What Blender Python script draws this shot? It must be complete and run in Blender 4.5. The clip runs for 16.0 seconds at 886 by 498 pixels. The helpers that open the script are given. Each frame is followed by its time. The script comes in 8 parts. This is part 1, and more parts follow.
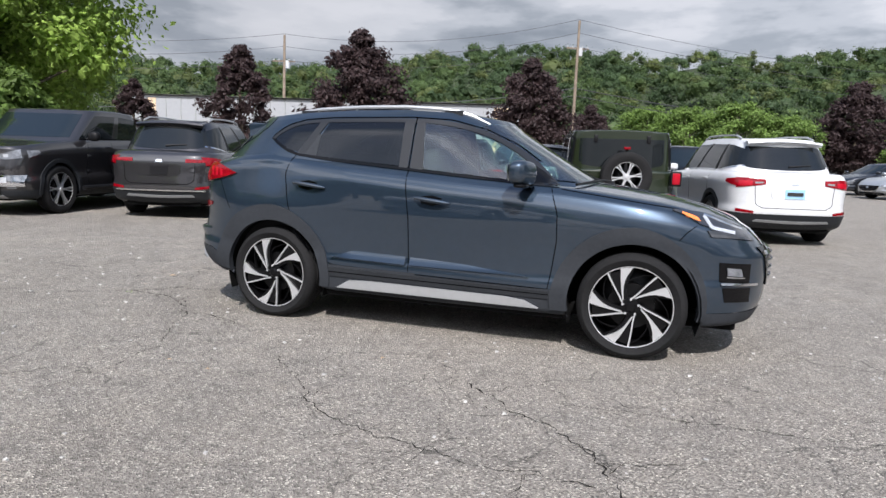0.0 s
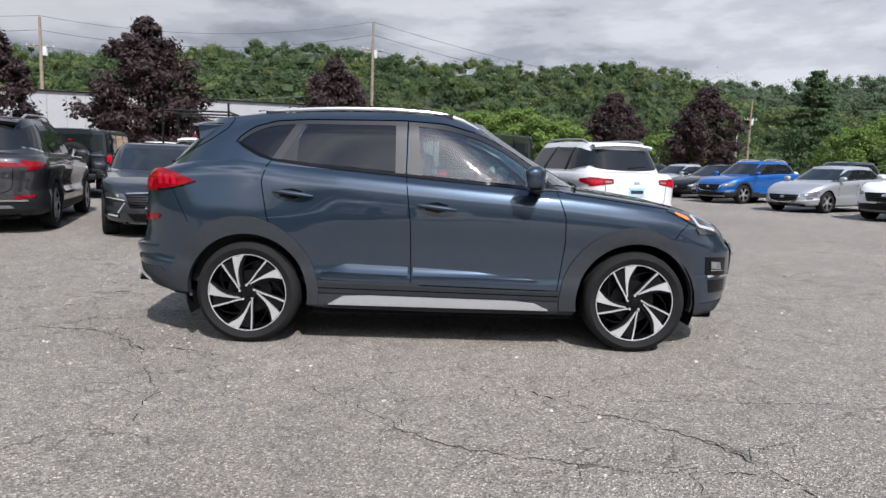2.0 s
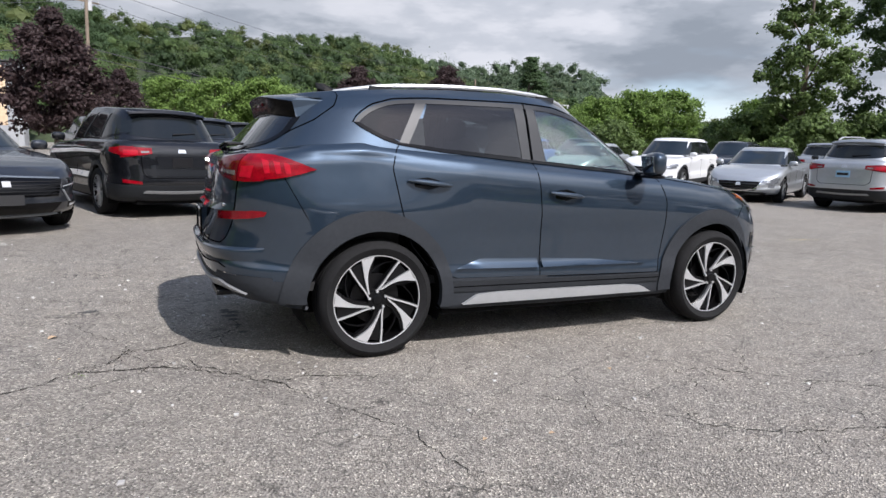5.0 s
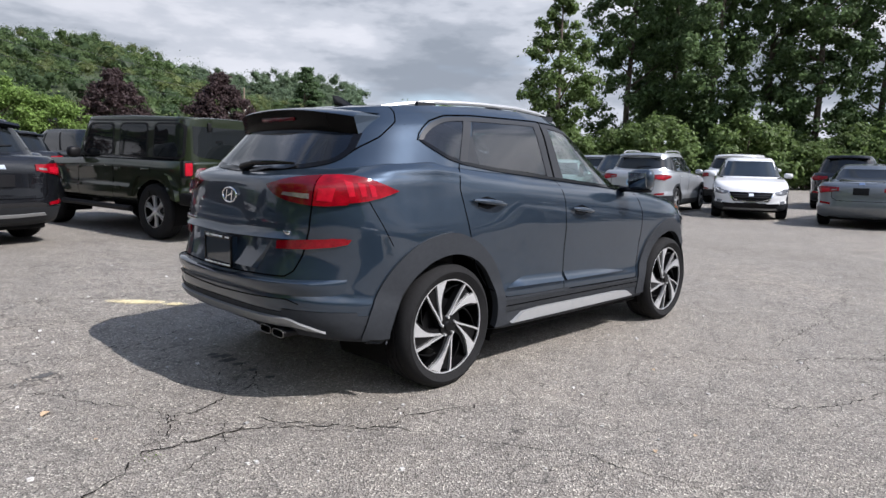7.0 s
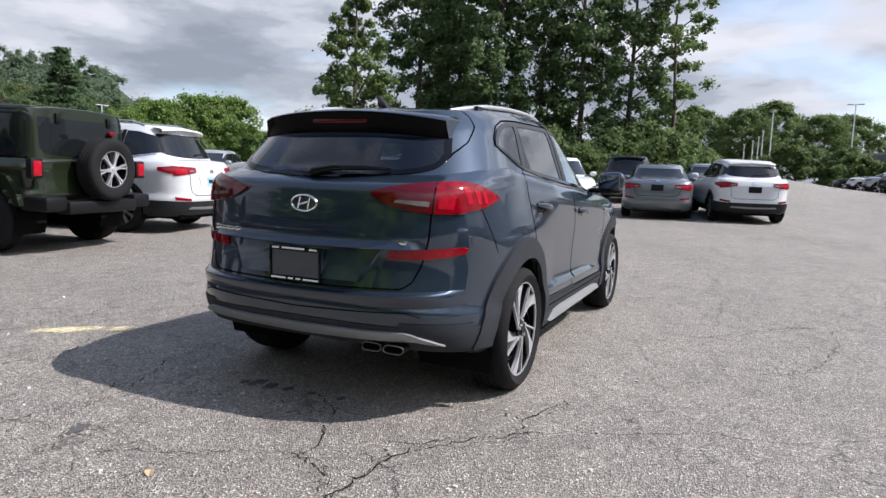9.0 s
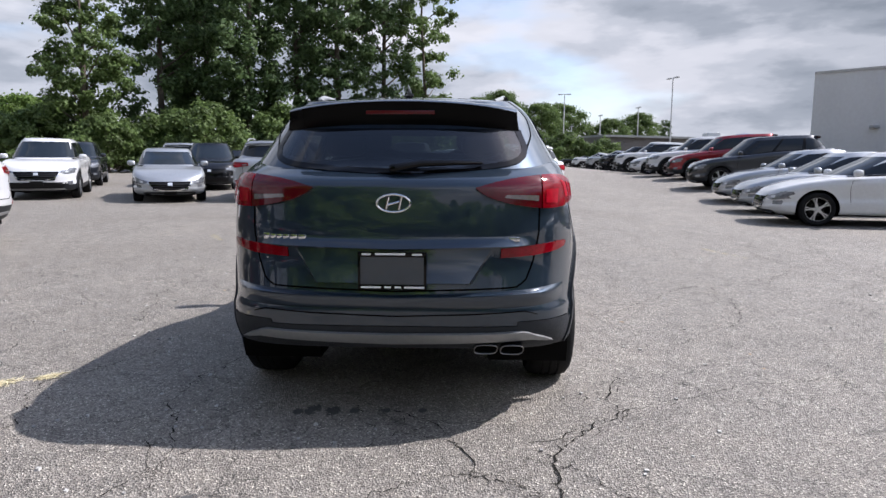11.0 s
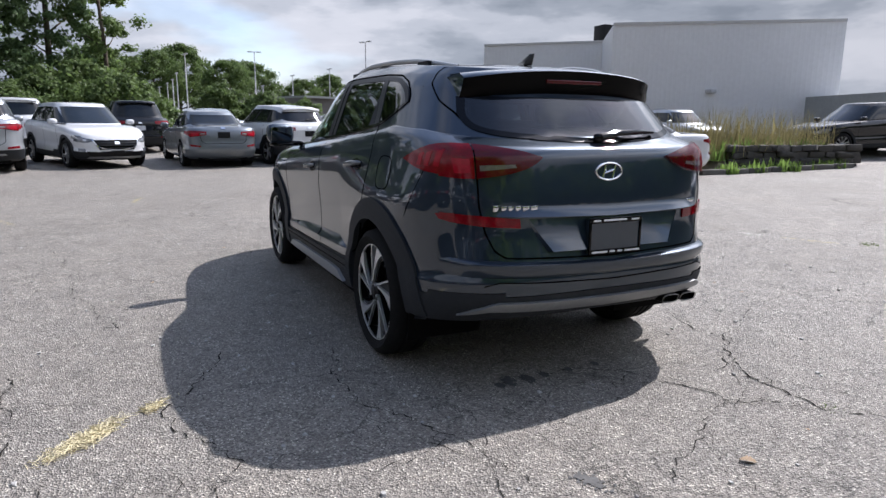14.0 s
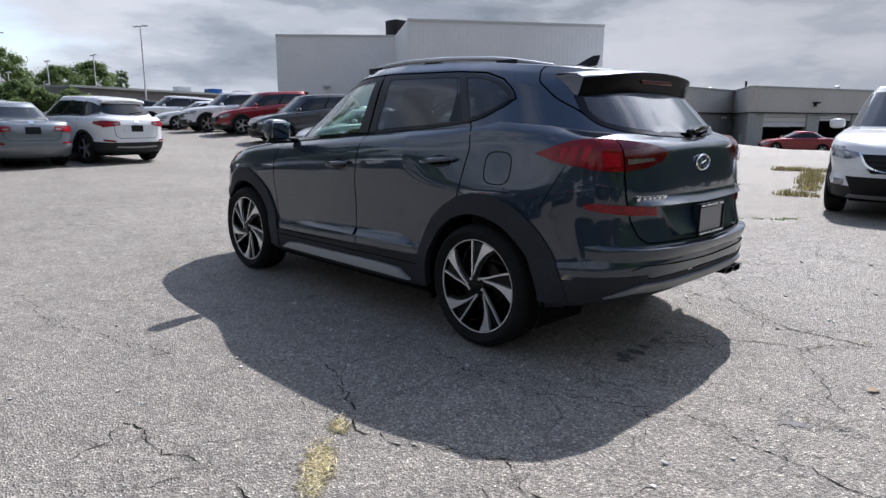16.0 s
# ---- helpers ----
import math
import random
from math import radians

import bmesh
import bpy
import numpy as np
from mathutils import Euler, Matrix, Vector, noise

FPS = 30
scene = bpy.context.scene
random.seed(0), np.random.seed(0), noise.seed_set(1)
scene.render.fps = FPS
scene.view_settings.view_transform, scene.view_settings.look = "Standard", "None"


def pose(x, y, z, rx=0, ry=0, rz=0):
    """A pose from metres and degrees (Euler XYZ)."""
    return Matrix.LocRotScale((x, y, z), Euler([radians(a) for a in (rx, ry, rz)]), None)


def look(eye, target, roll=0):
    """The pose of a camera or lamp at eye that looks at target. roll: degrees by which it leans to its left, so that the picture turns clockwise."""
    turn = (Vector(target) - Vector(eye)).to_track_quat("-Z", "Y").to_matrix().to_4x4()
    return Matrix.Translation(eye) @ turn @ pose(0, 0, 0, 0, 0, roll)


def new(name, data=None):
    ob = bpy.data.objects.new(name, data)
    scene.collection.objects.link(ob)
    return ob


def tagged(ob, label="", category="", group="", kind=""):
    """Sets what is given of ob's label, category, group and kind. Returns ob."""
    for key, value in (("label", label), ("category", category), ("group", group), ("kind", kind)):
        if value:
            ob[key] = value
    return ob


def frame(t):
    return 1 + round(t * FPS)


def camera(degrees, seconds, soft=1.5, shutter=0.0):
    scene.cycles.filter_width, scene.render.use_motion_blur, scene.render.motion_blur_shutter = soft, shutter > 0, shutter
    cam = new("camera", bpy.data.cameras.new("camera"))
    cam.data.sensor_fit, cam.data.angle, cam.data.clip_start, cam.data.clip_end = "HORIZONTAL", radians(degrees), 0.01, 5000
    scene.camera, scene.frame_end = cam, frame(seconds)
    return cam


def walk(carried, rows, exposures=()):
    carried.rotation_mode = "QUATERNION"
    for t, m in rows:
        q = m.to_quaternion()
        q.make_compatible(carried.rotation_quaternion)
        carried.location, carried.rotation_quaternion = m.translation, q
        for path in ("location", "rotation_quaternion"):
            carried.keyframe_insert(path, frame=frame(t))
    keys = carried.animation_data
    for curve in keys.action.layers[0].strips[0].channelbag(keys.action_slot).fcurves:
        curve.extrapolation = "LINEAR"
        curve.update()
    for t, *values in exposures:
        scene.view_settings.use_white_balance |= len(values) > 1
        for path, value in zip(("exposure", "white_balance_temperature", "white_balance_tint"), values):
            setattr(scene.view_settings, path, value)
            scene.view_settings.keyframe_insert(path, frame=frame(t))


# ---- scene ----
cam = camera(69.3, 16.0)
PATH = [
    (0, (1.43, -5.153, 1.237), (0.816, -3.268, 0.971), 2.0),
    (0.5, (1.031, -5.235, 1.234), (0.587, -3.299, 0.995), 1.6),
    (1, (0.638, -5.346, 1.26), (0.372, -3.377, 1.029), 1.3),
    (1.5, (0.289, -5.308, 1.236), (0.182, -3.324, 1.002), 1.4),
    (2, (-0.059, -5.244, 1.228), (-0.032, -3.259, 0.983), 1.7),
    (2.5, (-0.463, -5.219, 1.251), (-0.319, -3.241, 0.988), 2.0),
    (3, (-0.854, -5.096, 1.234), (-0.59, -3.133, 0.951), 2.2),
    (3.5, (-1.259, -4.973, 1.227), (-0.868, -3.034, 0.929), 2.2),
    (4, (-1.725, -4.858, 1.249), (-1.193, -2.955, 0.94), 2.0),
    (4.2, (-1.891, -4.773, 1.236), (-1.302, -2.888, 0.923), 2.0),
    (6.3, (-3.534, -3.753, 1.231), (-2.3, -2.2, 0.976), 1.7),
    (6.5, (-3.653, -3.649, 1.243), (-2.365, -2.139, 0.991), 1.7),
    (7, (-3.879, -3.327, 1.227), (-2.46, -1.939, 0.979), 1.7),
    (7.5, (-4.124, -3.035, 1.215), (-2.589, -1.777, 0.966), 1.9),
    (8, (-4.387, -2.738, 1.22), (-2.753, -1.613, 0.969), 2.1),
    (8.5, (-4.569, -2.357, 1.228), (-2.846, -1.371, 0.982), 2.1),
    (9, (-4.791, -1.983, 1.23), (-2.989, -1.15, 0.99), 1.9),
    (9.5, (-4.93, -1.586, 1.207), (-3.058, -0.921, 0.975), 1.6),
    (10, (-5.019, -1.156, 1.222), (-3.091, -0.676, 0.988), 1.0),
    (10.2, (-5.078, -0.981, 1.227), (-3.133, -0.581, 0.988), 0.8),
    (12.3, (-4.96, 0.59, 1.237), (-3.021, 0.211, 0.925), 0.2),
    (12.5, (-4.924, 0.745, 1.249), (-2.999, 0.303, 0.93), 0.3),
    (13, (-4.901, 1.186, 1.264), (-3.019, 0.6, 0.927), 0.4),
    (13.5, (-4.787, 1.623, 1.245), (-2.954, 0.906, 0.887), 0.4),
    (14, (-4.619, 2.035, 1.259), (-2.844, 1.193, 0.882), 0.4),
    (14.5, (-4.463, 2.445, 1.273), (-2.759, 1.477, 0.878), 0.3),
    (15, (-4.225, 2.823, 1.26), (-2.606, 1.72, 0.856), 0.2),
    (15.5, (-3.987, 3.205, 1.264), (-2.47, 1.964, 0.864), 0.2),
    (16, (-3.713, 3.476, 1.27), (-2.308, 2.108, 0.875), 0.3),
]
walk(cam, [(t, look(eye, target, roll)) for t, eye, target, roll in PATH], [(0, 0.35, 6190, 14), (3, 0.22, 6190, 15), (7, 0.34, 6160, 15), (9, 0.34, 6150, 16), (12.5, 0.31, 6090, 17), (16, 0.30, 6040, 15)])

# ---- world, sun ----
SUN_TO = Vector((0.30, -0.86, 1.0)).normalized()
world = bpy.data.worlds.new("world")
scene.world = world
world.use_nodes = True


def build_world():
    nt = world.node_tree
    nt.nodes.clear()
    N, L = nt.nodes.new, nt.links.new
    out, bg = N("ShaderNodeOutputWorld"), N("ShaderNodeBackground")
    sky = N("ShaderNodeTexSky")
    sky.sky_type, sky.sun_disc = "NISHITA", False
    sky.sun_elevation = math.asin(SUN_TO.z)
    sky.sun_rotation = math.atan2(SUN_TO.x, SUN_TO.y)
    sky.dust_density = 0.8
    co = N("ShaderNodeTexCoord")
    sep = N("ShaderNodeSeparateXYZ")
    L(co.outputs["Generated"], sep.inputs[0])
    cmb = N("ShaderNodeVectorMath"); cmb.operation = "MULTIPLY"; cmb.inputs[1].default_value = (1.0, 1.0, 3.4)
    L(co.outputs["Generated"], cmb.inputs[0])

    def cloud(scale, detail, rough, shift):
        mp = N("ShaderNodeMapping"); mp.inputs["Location"].default_value = shift
        nz = N("ShaderNodeTexNoise")
        nz.inputs["Scale"].default_value, nz.inputs["Detail"].default_value, nz.inputs["Roughness"].default_value = scale, detail, rough
        nz.inputs["Distortion"].default_value = 0.0
        L(cmb.outputs[0], mp.inputs[0]); L(mp.outputs[0], nz.inputs["Vector"])
        return nz.outputs["Fac"]

    def ramp(fac, *stops):
        r = N("ShaderNodeValToRGB")
        r.color_ramp.interpolation = "EASE"
        els = r.color_ramp.elements
        while len(els) < len(stops):
            els.new(0.5)
        for e, (p, c) in zip(els, stops):
            e.position, e.color = p, (*c, 1)
        L(fac, r.inputs[0])
        return r.outputs["Color"]

    shade = ramp(cloud(3.0, 6, 0.54, (3.1, 1.7, 0.4)), (0.38, (0.235, 0.265, 0.295)), (0.455, (0.315, 0.345, 0.375)), (0.53, (0.45, 0.475, 0.50)), (0.60, (0.565, 0.58, 0.595)), (0.68, (0.62, 0.63, 0.64)))
    # cloud lit from the sun's side: brighter southwards, and a little to the east
    ea = N("ShaderNodeMath"); ea.operation = "MULTIPLY_ADD"; ea.inputs[1].default_value, ea.inputs[2].default_value = 0.20, 0.71
    L(sep.outputs["X"], ea.inputs[0])
    so = N("ShaderNodeMapRange"); so.interpolation_type = "SMOOTHSTEP"
    so.inputs["From Min"].default_value, so.inputs["From Max"].default_value = 0.25, -0.85
    so.inputs["To Min"].default_value, so.inputs["To Max"].default_value = 0.0, SOUTH_GLOW
    L(sep.outputs["Y"], so.inputs["Value"])
    hi = N("ShaderNodeMapRange"); hi.interpolation_type = "SMOOTHSTEP"
    hi.inputs["From Min"].default_value, hi.inputs["From Max"].default_value = 0.22, 0.52
    L(sep.outputs["Z"], hi.inputs["Value"])
    sh = N("ShaderNodeMath"); sh.operation = "MULTIPLY"
    L(so.outputs[0], sh.inputs[0]); L(hi.outputs[0], sh.inputs[1])
    no = N("ShaderNodeMath"); no.operation = "ADD"
    nb = N("ShaderNodeMath"); nb.operation = "MULTIPLY_ADD"; nb.inputs[1].default_value = 0.13
    L(sep.outputs["Y"], nb.inputs[0]); L(ea.outputs[0], nb.inputs[2])
    L(sh.outputs[0], no.inputs[0]); L(nb.outputs[0], no.inputs[1])
    lit = N("ShaderNodeVectorMath"); lit.operation = "SCALE"
    L(shade, lit.inputs[0]); L(no.outputs[0], lit.inputs["Scale"])
    shade = lit.outputs[0]
    cover = ramp(cloud(1.6, 5, 0.5, (8.3, 2.2, 0.0)), (0.60, (1, 1, 1)), (0.70, (0.35, 0.35, 0.35)))
    # the cloud cover opens overhead
    top = N("ShaderNodeMapRange"); top.interpolation_type = "SMOOTHSTEP"
    top.inputs["From Min"].default_value, top.inputs["From Max"].default_value = 0.42, 0.74
    top.inputs["To Min"].default_value, top.inputs["To Max"].default_value = 1.0, 0.15
    L(sep.outputs["Z"], top.inputs["Value"])
    cov = N("ShaderNodeMath"); cov.operation = "MULTIPLY"
    L(cover, cov.inputs[0]); L(top.outputs[0], cov.inputs[1])
    broken = ramp(cloud(2.1, 6, 0.56, (1.4, 5.2, 2.7)), (0.48, (0, 0, 0)), (0.60, (0.6, 0.6, 0.6)))
    both = N("ShaderNodeMath"); both.operation = "MAXIMUM"
    L(cov.outputs[0], both.inputs[0]); L(broken, both.inputs[1])
    cover = both.outputs[0]
    amt = N("ShaderNodeVectorMath"); amt.operation = "SCALE"; amt.inputs["Scale"].default_value = 0.138
    L(sky.outputs[0], amt.inputs[0])
    mix = N("ShaderNodeMix"); mix.data_type = "RGBA"
    L(cover, mix.inputs[0]); L(amt.outputs[0], mix.inputs[6]); L(shade, mix.inputs[7])
    L(mix.outputs[2], bg.inputs["Color"])
    bg.inputs["Strength"].default_value = SKY_STRENGTH
    L(bg.outputs[0], out.inputs["Surface"])


SKY_STRENGTH = 1.20
SOUTH_GLOW = 2.2
build_world()
sun = new("sun", bpy.data.lights.new("sun", "SUN"))
sun.data.energy, sun.data.angle, sun.data.color = 5.3, radians(0.6), (1.0, 0.957, 0.885)
sun.matrix_world = look(SUN_TO * 60, (0, 0, 0))

# ---- materials ----
def mat(name, color, rough=0.5, metal=0.0, coat=0.0, spec=0.5, emit=None, bump=0.0, bscale=200.0, vary=0.0, vscale=3.0, island=False):
    """A node material: base colour with two scales of variation, fine relief."""
    m = bpy.data.materials.new(name)
    m.use_nodes = True
    nt = m.node_tree
    b = nt.nodes["Principled BSDF"]
    b.inputs["Base Color"].default_value = (*color, 1)
    b.inputs["Roughness"].default_value = rough
    b.inputs["Metallic"].default_value = metal
    b.inputs["Coat Weight"].default_value = coat
    b.inputs["Coat Roughness"].default_value = 0.04
    b.inputs["Specular IOR Level"].default_value = spec
    if emit:
        b.inputs["Emission Color"].default_value = (*emit[0], 1)
        b.inputs["Emission Strength"].default_value = emit[1]
    if vary or bump:
        co = nt.nodes.new("ShaderNodeTexCoord")
    if vary:
        n1, n2 = nt.nodes.new("ShaderNodeTexNoise"), nt.nodes.new("ShaderNodeTexNoise")
        n1.inputs["Scale"].default_value, n1.inputs["Detail"].default_value = vscale, 6
        n2.inputs["Scale"].default_value, n2.inputs["Detail"].default_value = vscale * 11, 3
        add = nt.nodes.new("ShaderNodeMath"); add.operation = "ADD"
        mr = nt.nodes.new("ShaderNodeMapRange")
        mr.inputs["From Min"].default_value, mr.inputs["From Max"].default_value = 0.65, 1.35
        mr.inputs["To Min"].default_value, mr.inputs["To Max"].default_value = 1 - vary, 1 + vary
        sc = nt.nodes.new("ShaderNodeVectorMath"); sc.operation = "SCALE"
        sc.inputs[0].default_value = color
        for n in (n1, n2):
            nt.links.new(co.outputs["Object"], n.inputs["Vector"])
        nt.links.new(n1.outputs["Fac"], add.inputs[0]); nt.links.new(n2.outputs["Fac"], add.inputs[1])
        nt.links.new(add.outputs[0], mr.inputs["Value"])
        src = mr.outputs[0]
        if island:
            geo = nt.nodes.new("ShaderNodeNewGeometry")
            mi = nt.nodes.new("ShaderNodeMapRange")
            mi.inputs["To Min"].default_value, mi.inputs["To Max"].default_value = 1 - vary * 0.8, 1 + vary * 0.8
            nt.links.new(geo.outputs["Random Per Island"], mi.inputs["Value"])
            mu = nt.nodes.new("ShaderNodeMath"); mu.operation = "MULTIPLY"
            nt.links.new(src, mu.inputs[0]); nt.links.new(mi.outputs[0], mu.inputs[1])
            src = mu.outputs[0]
        nt.links.new(src, sc.inputs["Scale"])
        nt.links.new(sc.outputs[0], b.inputs["Base Color"])
    if bump:
        nb = nt.nodes.new("ShaderNodeTexNoise")
        nb.inputs["Scale"].default_value, nb.inputs["Detail"].default_value = bscale, 3
        nt.links.new(co.outputs["Object"], nb.inputs["Vector"])
        bp = nt.nodes.new("ShaderNodeBump")
        bp.inputs["Strength"].default_value, bp.inputs["Distance"].default_value = bump, 0.01
        nt.links.new(nb.outputs["Fac"], bp.inputs["Height"])
        nt.links.new(bp.outputs[0], b.inputs["Normal"])
    return m


def glass_mat(name, tint, base=0.06):
    """Thin pane: tinted see-through with a mirror gloss that grows at grazing angles."""
    m = bpy.data.materials.new(name)
    m.use_nodes = True
    nt = m.node_tree
    nt.nodes.clear()
    out, mx = nt.nodes.new("ShaderNodeOutputMaterial"), nt.nodes.new("ShaderNodeMixShader")
    tr, gl, lw = nt.nodes.new("ShaderNodeBsdfTransparent"), nt.nodes.new("ShaderNodeBsdfGlossy"), nt.nodes.new("ShaderNodeLayerWeight")
    tr.inputs["Color"].default_value = (*tint, 1)
    gl.inputs["Roughness"].default_value = 0.015
    gl.inputs["Color"].default_value = (1, 1, 1, 1)
    lw.inputs["Blend"].default_value = 0.5
    pw5 = nt.nodes.new("ShaderNodeMath"); pw5.operation = "POWER"; pw5.inputs[1].default_value = 3.5
    ad = nt.nodes.new("ShaderNodeMath"); ad.operation = "MULTIPLY_ADD"; ad.inputs[1].default_value = 0.9; ad.inputs[2].default_value = base
    nt.links.new(lw.outputs["Facing"], pw5.inputs[0]); nt.links.new(pw5.outputs[0], ad.inputs[0]); nt.links.new(ad.outputs[0], mx.inputs[0])
    nt.links.new(tr.outputs[0], mx.inputs[1]); nt.links.new(gl.outputs[0], mx.inputs[2])
    nt.links.new(mx.outputs[0], out.inputs["Surface"])
    return m


def paint(name, color, metal=0.35, rough=0.38, ior=1.55):
    """Car paint: base coat with fine flake grain under a clear coat, faint road dust."""
    m = mat(name, color, rough, metal, 1.0, 0.1, vary=0.06, vscale=2.0)
    b = m.node_tree.nodes["Principled BSDF"]
    b.inputs["Coat Roughness"].default_value = 0.02
    b.inputs["Coat IOR"].default_value = ior
    return m


M = {
    "slate": paint("slate_paint", (0.0225, 0.0365, 0.0560), 0.55, 0.35, 1.66),
    "white": paint("white_paint", (0.66, 0.67, 0.68), 0.0, 0.4),
    "pearl": paint("pearl_paint", (0.58, 0.59, 0.60), 0.1, 0.35),
    "bronze": paint("bronze_grey_paint", (0.026, 0.025, 0.027), 0.3, 0.36, 1.75),
    "silver": paint("silver_paint", (0.42, 0.44, 0.46), 0.6, 0.38),
    "grey": paint("grey_paint", (0.16, 0.18, 0.20), 0.6, 0.38),
    "graphite": paint("graphite_paint", (0.022, 0.025, 0.031), 0.4, 0.34, 1.65),
    "black": paint("black_paint", (0.004, 0.0045, 0.006), 0.0, 0.5),
    "olive": paint("olive_paint", (0.013, 0.0185, 0.0085), 0.1, 0.4),
    "blue": paint("blue_paint", (0.012, 0.10, 0.36), 0.4, 0.35),
    "red": paint("red_paint", (0.22, 0.012, 0.018), 0.3, 0.35),
    "arch": mat("arch_plastic", (0.027, 0.030, 0.035), 0.62, spec=0.18, bump=0.15, bscale=600, vary=0.15, vscale=4),
    "pillar": mat("pillar_film", (0.015, 0.0165, 0.0195), 0.42, spec=0.35),
    "mirror": mat("mirror_glass_tinted", (0.30, 0.33, 0.34), 0.03, 1.0),
    "clad": mat("cladding_plastic", (0.017, 0.019, 0.022), 0.55, spec=0.25, bump=0.15, bscale=600, vary=0.15, vscale=4),
    "dark": mat("black_plastic", (0.006, 0.006, 0.007), 0.5, spec=0.2, vary=0.2),
    "piano": mat("shaded_black_plastic", (0.003, 0.003, 0.003), 0.25, spec=0.08),
    "gloss": mat("gloss_black", (0.0025, 0.0025, 0.003), 0.07, spec=0.25),
    # near-black so that the shade beneath and inside parts lies in the colour
    "void": mat("shade_black_underbody", (0.004, 0.004, 0.004), 0.9, spec=0.1),
    "seam": mat("shut_line", (0.002, 0.002, 0.0025), 0.8, spec=0.0),
    "silvertrim": mat("satin_silver", (0.42, 0.43, 0.44), 0.38, 0.5, vary=0.05),
    "skid": mat("satin_grey_trim", (0.27, 0.275, 0.28), 0.4, 0.5, vary=0.1),
    "revlens": mat("smoked_clear_lens", (0.20, 0.17, 0.17), 0.08, 0.4, coat=1.0, vary=0.4, vscale=60),
    "chrome": mat("chrome", (0.75, 0.76, 0.78), 0.1, 1.0),
    "alloy": mat("machined_alloy", (0.74, 0.75, 0.76), 0.36, 0.8, vary=0.05),
    "rimdark": mat("painted_wheel_black", (0.004, 0.004, 0.0045), 0.3, spec=0.2),
    "alloygrey": mat("alloy_grey", (0.58, 0.59, 0.60), 0.35, 0.8),
    "rubber": mat("tyre_rubber", (0.013, 0.013, 0.0135), 0.8, spec=0.15, bump=0.2, bscale=300, vary=0.25, vscale=5),
    "disc": mat("brake_disc", (0.22, 0.21, 0.20), 0.4, 0.9, vary=0.2),
    "tailred": mat("red_lens", (0.18, 0.0012, 0.006), 0.10, coat=0.22, spec=0.3, vary=0.5, vscale=18),
    "taildark": mat("dark_red_lens", (0.085, 0.0015, 0.006), 0.08, coat=0.25, spec=0.4, vary=0.2, vscale=14),
    "tailbright": mat("bright_red_lens", (0.34, 0.005, 0.016), 0.12, spec=0.3, vary=0.3, vscale=40),
    "lens": mat("clear_lens", (0.55, 0.57, 0.60), 0.08, 0.4, coat=1.0, vary=0.3, vscale=16),
    "headlens": mat("clear_headlamp_cover", (0.20, 0.21, 0.23), 0.08, 0.4, coat=1.0, vary=0.5, vscale=18),
    "lensdark": mat("headlamp_housing", (0.05, 0.052, 0.058), 0.1, 0.5, coat=1.0, vary=0.4, vscale=20),
    "amber": mat("amber_lens", (0.85, 0.22, 0.05), 0.12, coat=1.0, vary=0.2, vscale=30),
    "glass": glass_mat("clear_glass", (0.80, 0.97, 0.90), 0.13),
    "privacy": glass_mat("privacy_glass", (0.06, 0.066, 0.078), 0.055),
    "rearglass": glass_mat("tinted_rear_glass", (0.15, 0.16, 0.18), 0.06),
    "farglass": mat("car_glass", (0.008, 0.010, 0.011), 0.03, spec=0.55),
    "farscreen": mat("car_windscreen", (0.007, 0.011, 0.013), 0.02, spec=0.9),
    "seat": mat("seat_cloth", (0.010, 0.010, 0.011), 0.85, bump=0.3, bscale=400, vary=0.2),
    "trimgrey": mat("interior_trim", (0.014, 0.014, 0.015), 0.75, vary=0.1),
    "liner": mat("interior_headliner", (0.30, 0.30, 0.29), 0.9),
    "platewhite": mat("plate_face", (0.6, 0.62, 0.64), 0.4, vary=0.1),
    "plateblue": mat("plate_pale_blue", (0.28, 0.48, 0.66), 0.4, vary=0.15),
    "paper": mat("white_print", (0.8, 0.8, 0.8), 0.5),
}

# ---- mesh helpers ----
from mathutils.bvhtree import BVHTree


def mesh_of(name, verts, faces, material, smooth=35.0, normals=None):
    me = bpy.data.meshes.new(name)
    me.from_pydata([tuple(v) for v in verts], [], [tuple(f) for f in faces])
    for m in material if isinstance(material, (list, tuple)) else (material,):
        me.materials.append(m)
    me.validate()
    if smooth:
        me.polygons.foreach_set("use_smooth", [True] * len(me.polygons))
        if normals is None:
            me.set_sharp_from_angle(angle=radians(smooth))
        elif len(normals) == len(me.vertices):
            me.normals_split_custom_set_from_vertices([tuple(n) for n in normals])
    me.update()
    return me


def piece(name, verts, faces, material, parent=None, label="", smooth=35.0, normals=None):
    ob = new(name, mesh_of(name, verts, faces, material, smooth, normals))
    if parent:
        ob.parent = parent
    return tagged(ob, label)


def thing(name, label, category, at=None, group="", kind=""):
    ob = new(name)
    ob.empty_display_size = 0.2
    if at is not None:
        ob.matrix_basis = at
    return tagged(ob, label, category, group, kind)


def tf(verts, m):
    return [m @ Vector(v) for v in verts]


def join(*chunks):
    """Several (verts, faces) as one."""
    V, F = [], []
    for v, f in chunks:
        n = len(V)
        V += [tuple(p) for p in v]
        F += [tuple(i + n for i in q) for q in f]
    return V, F


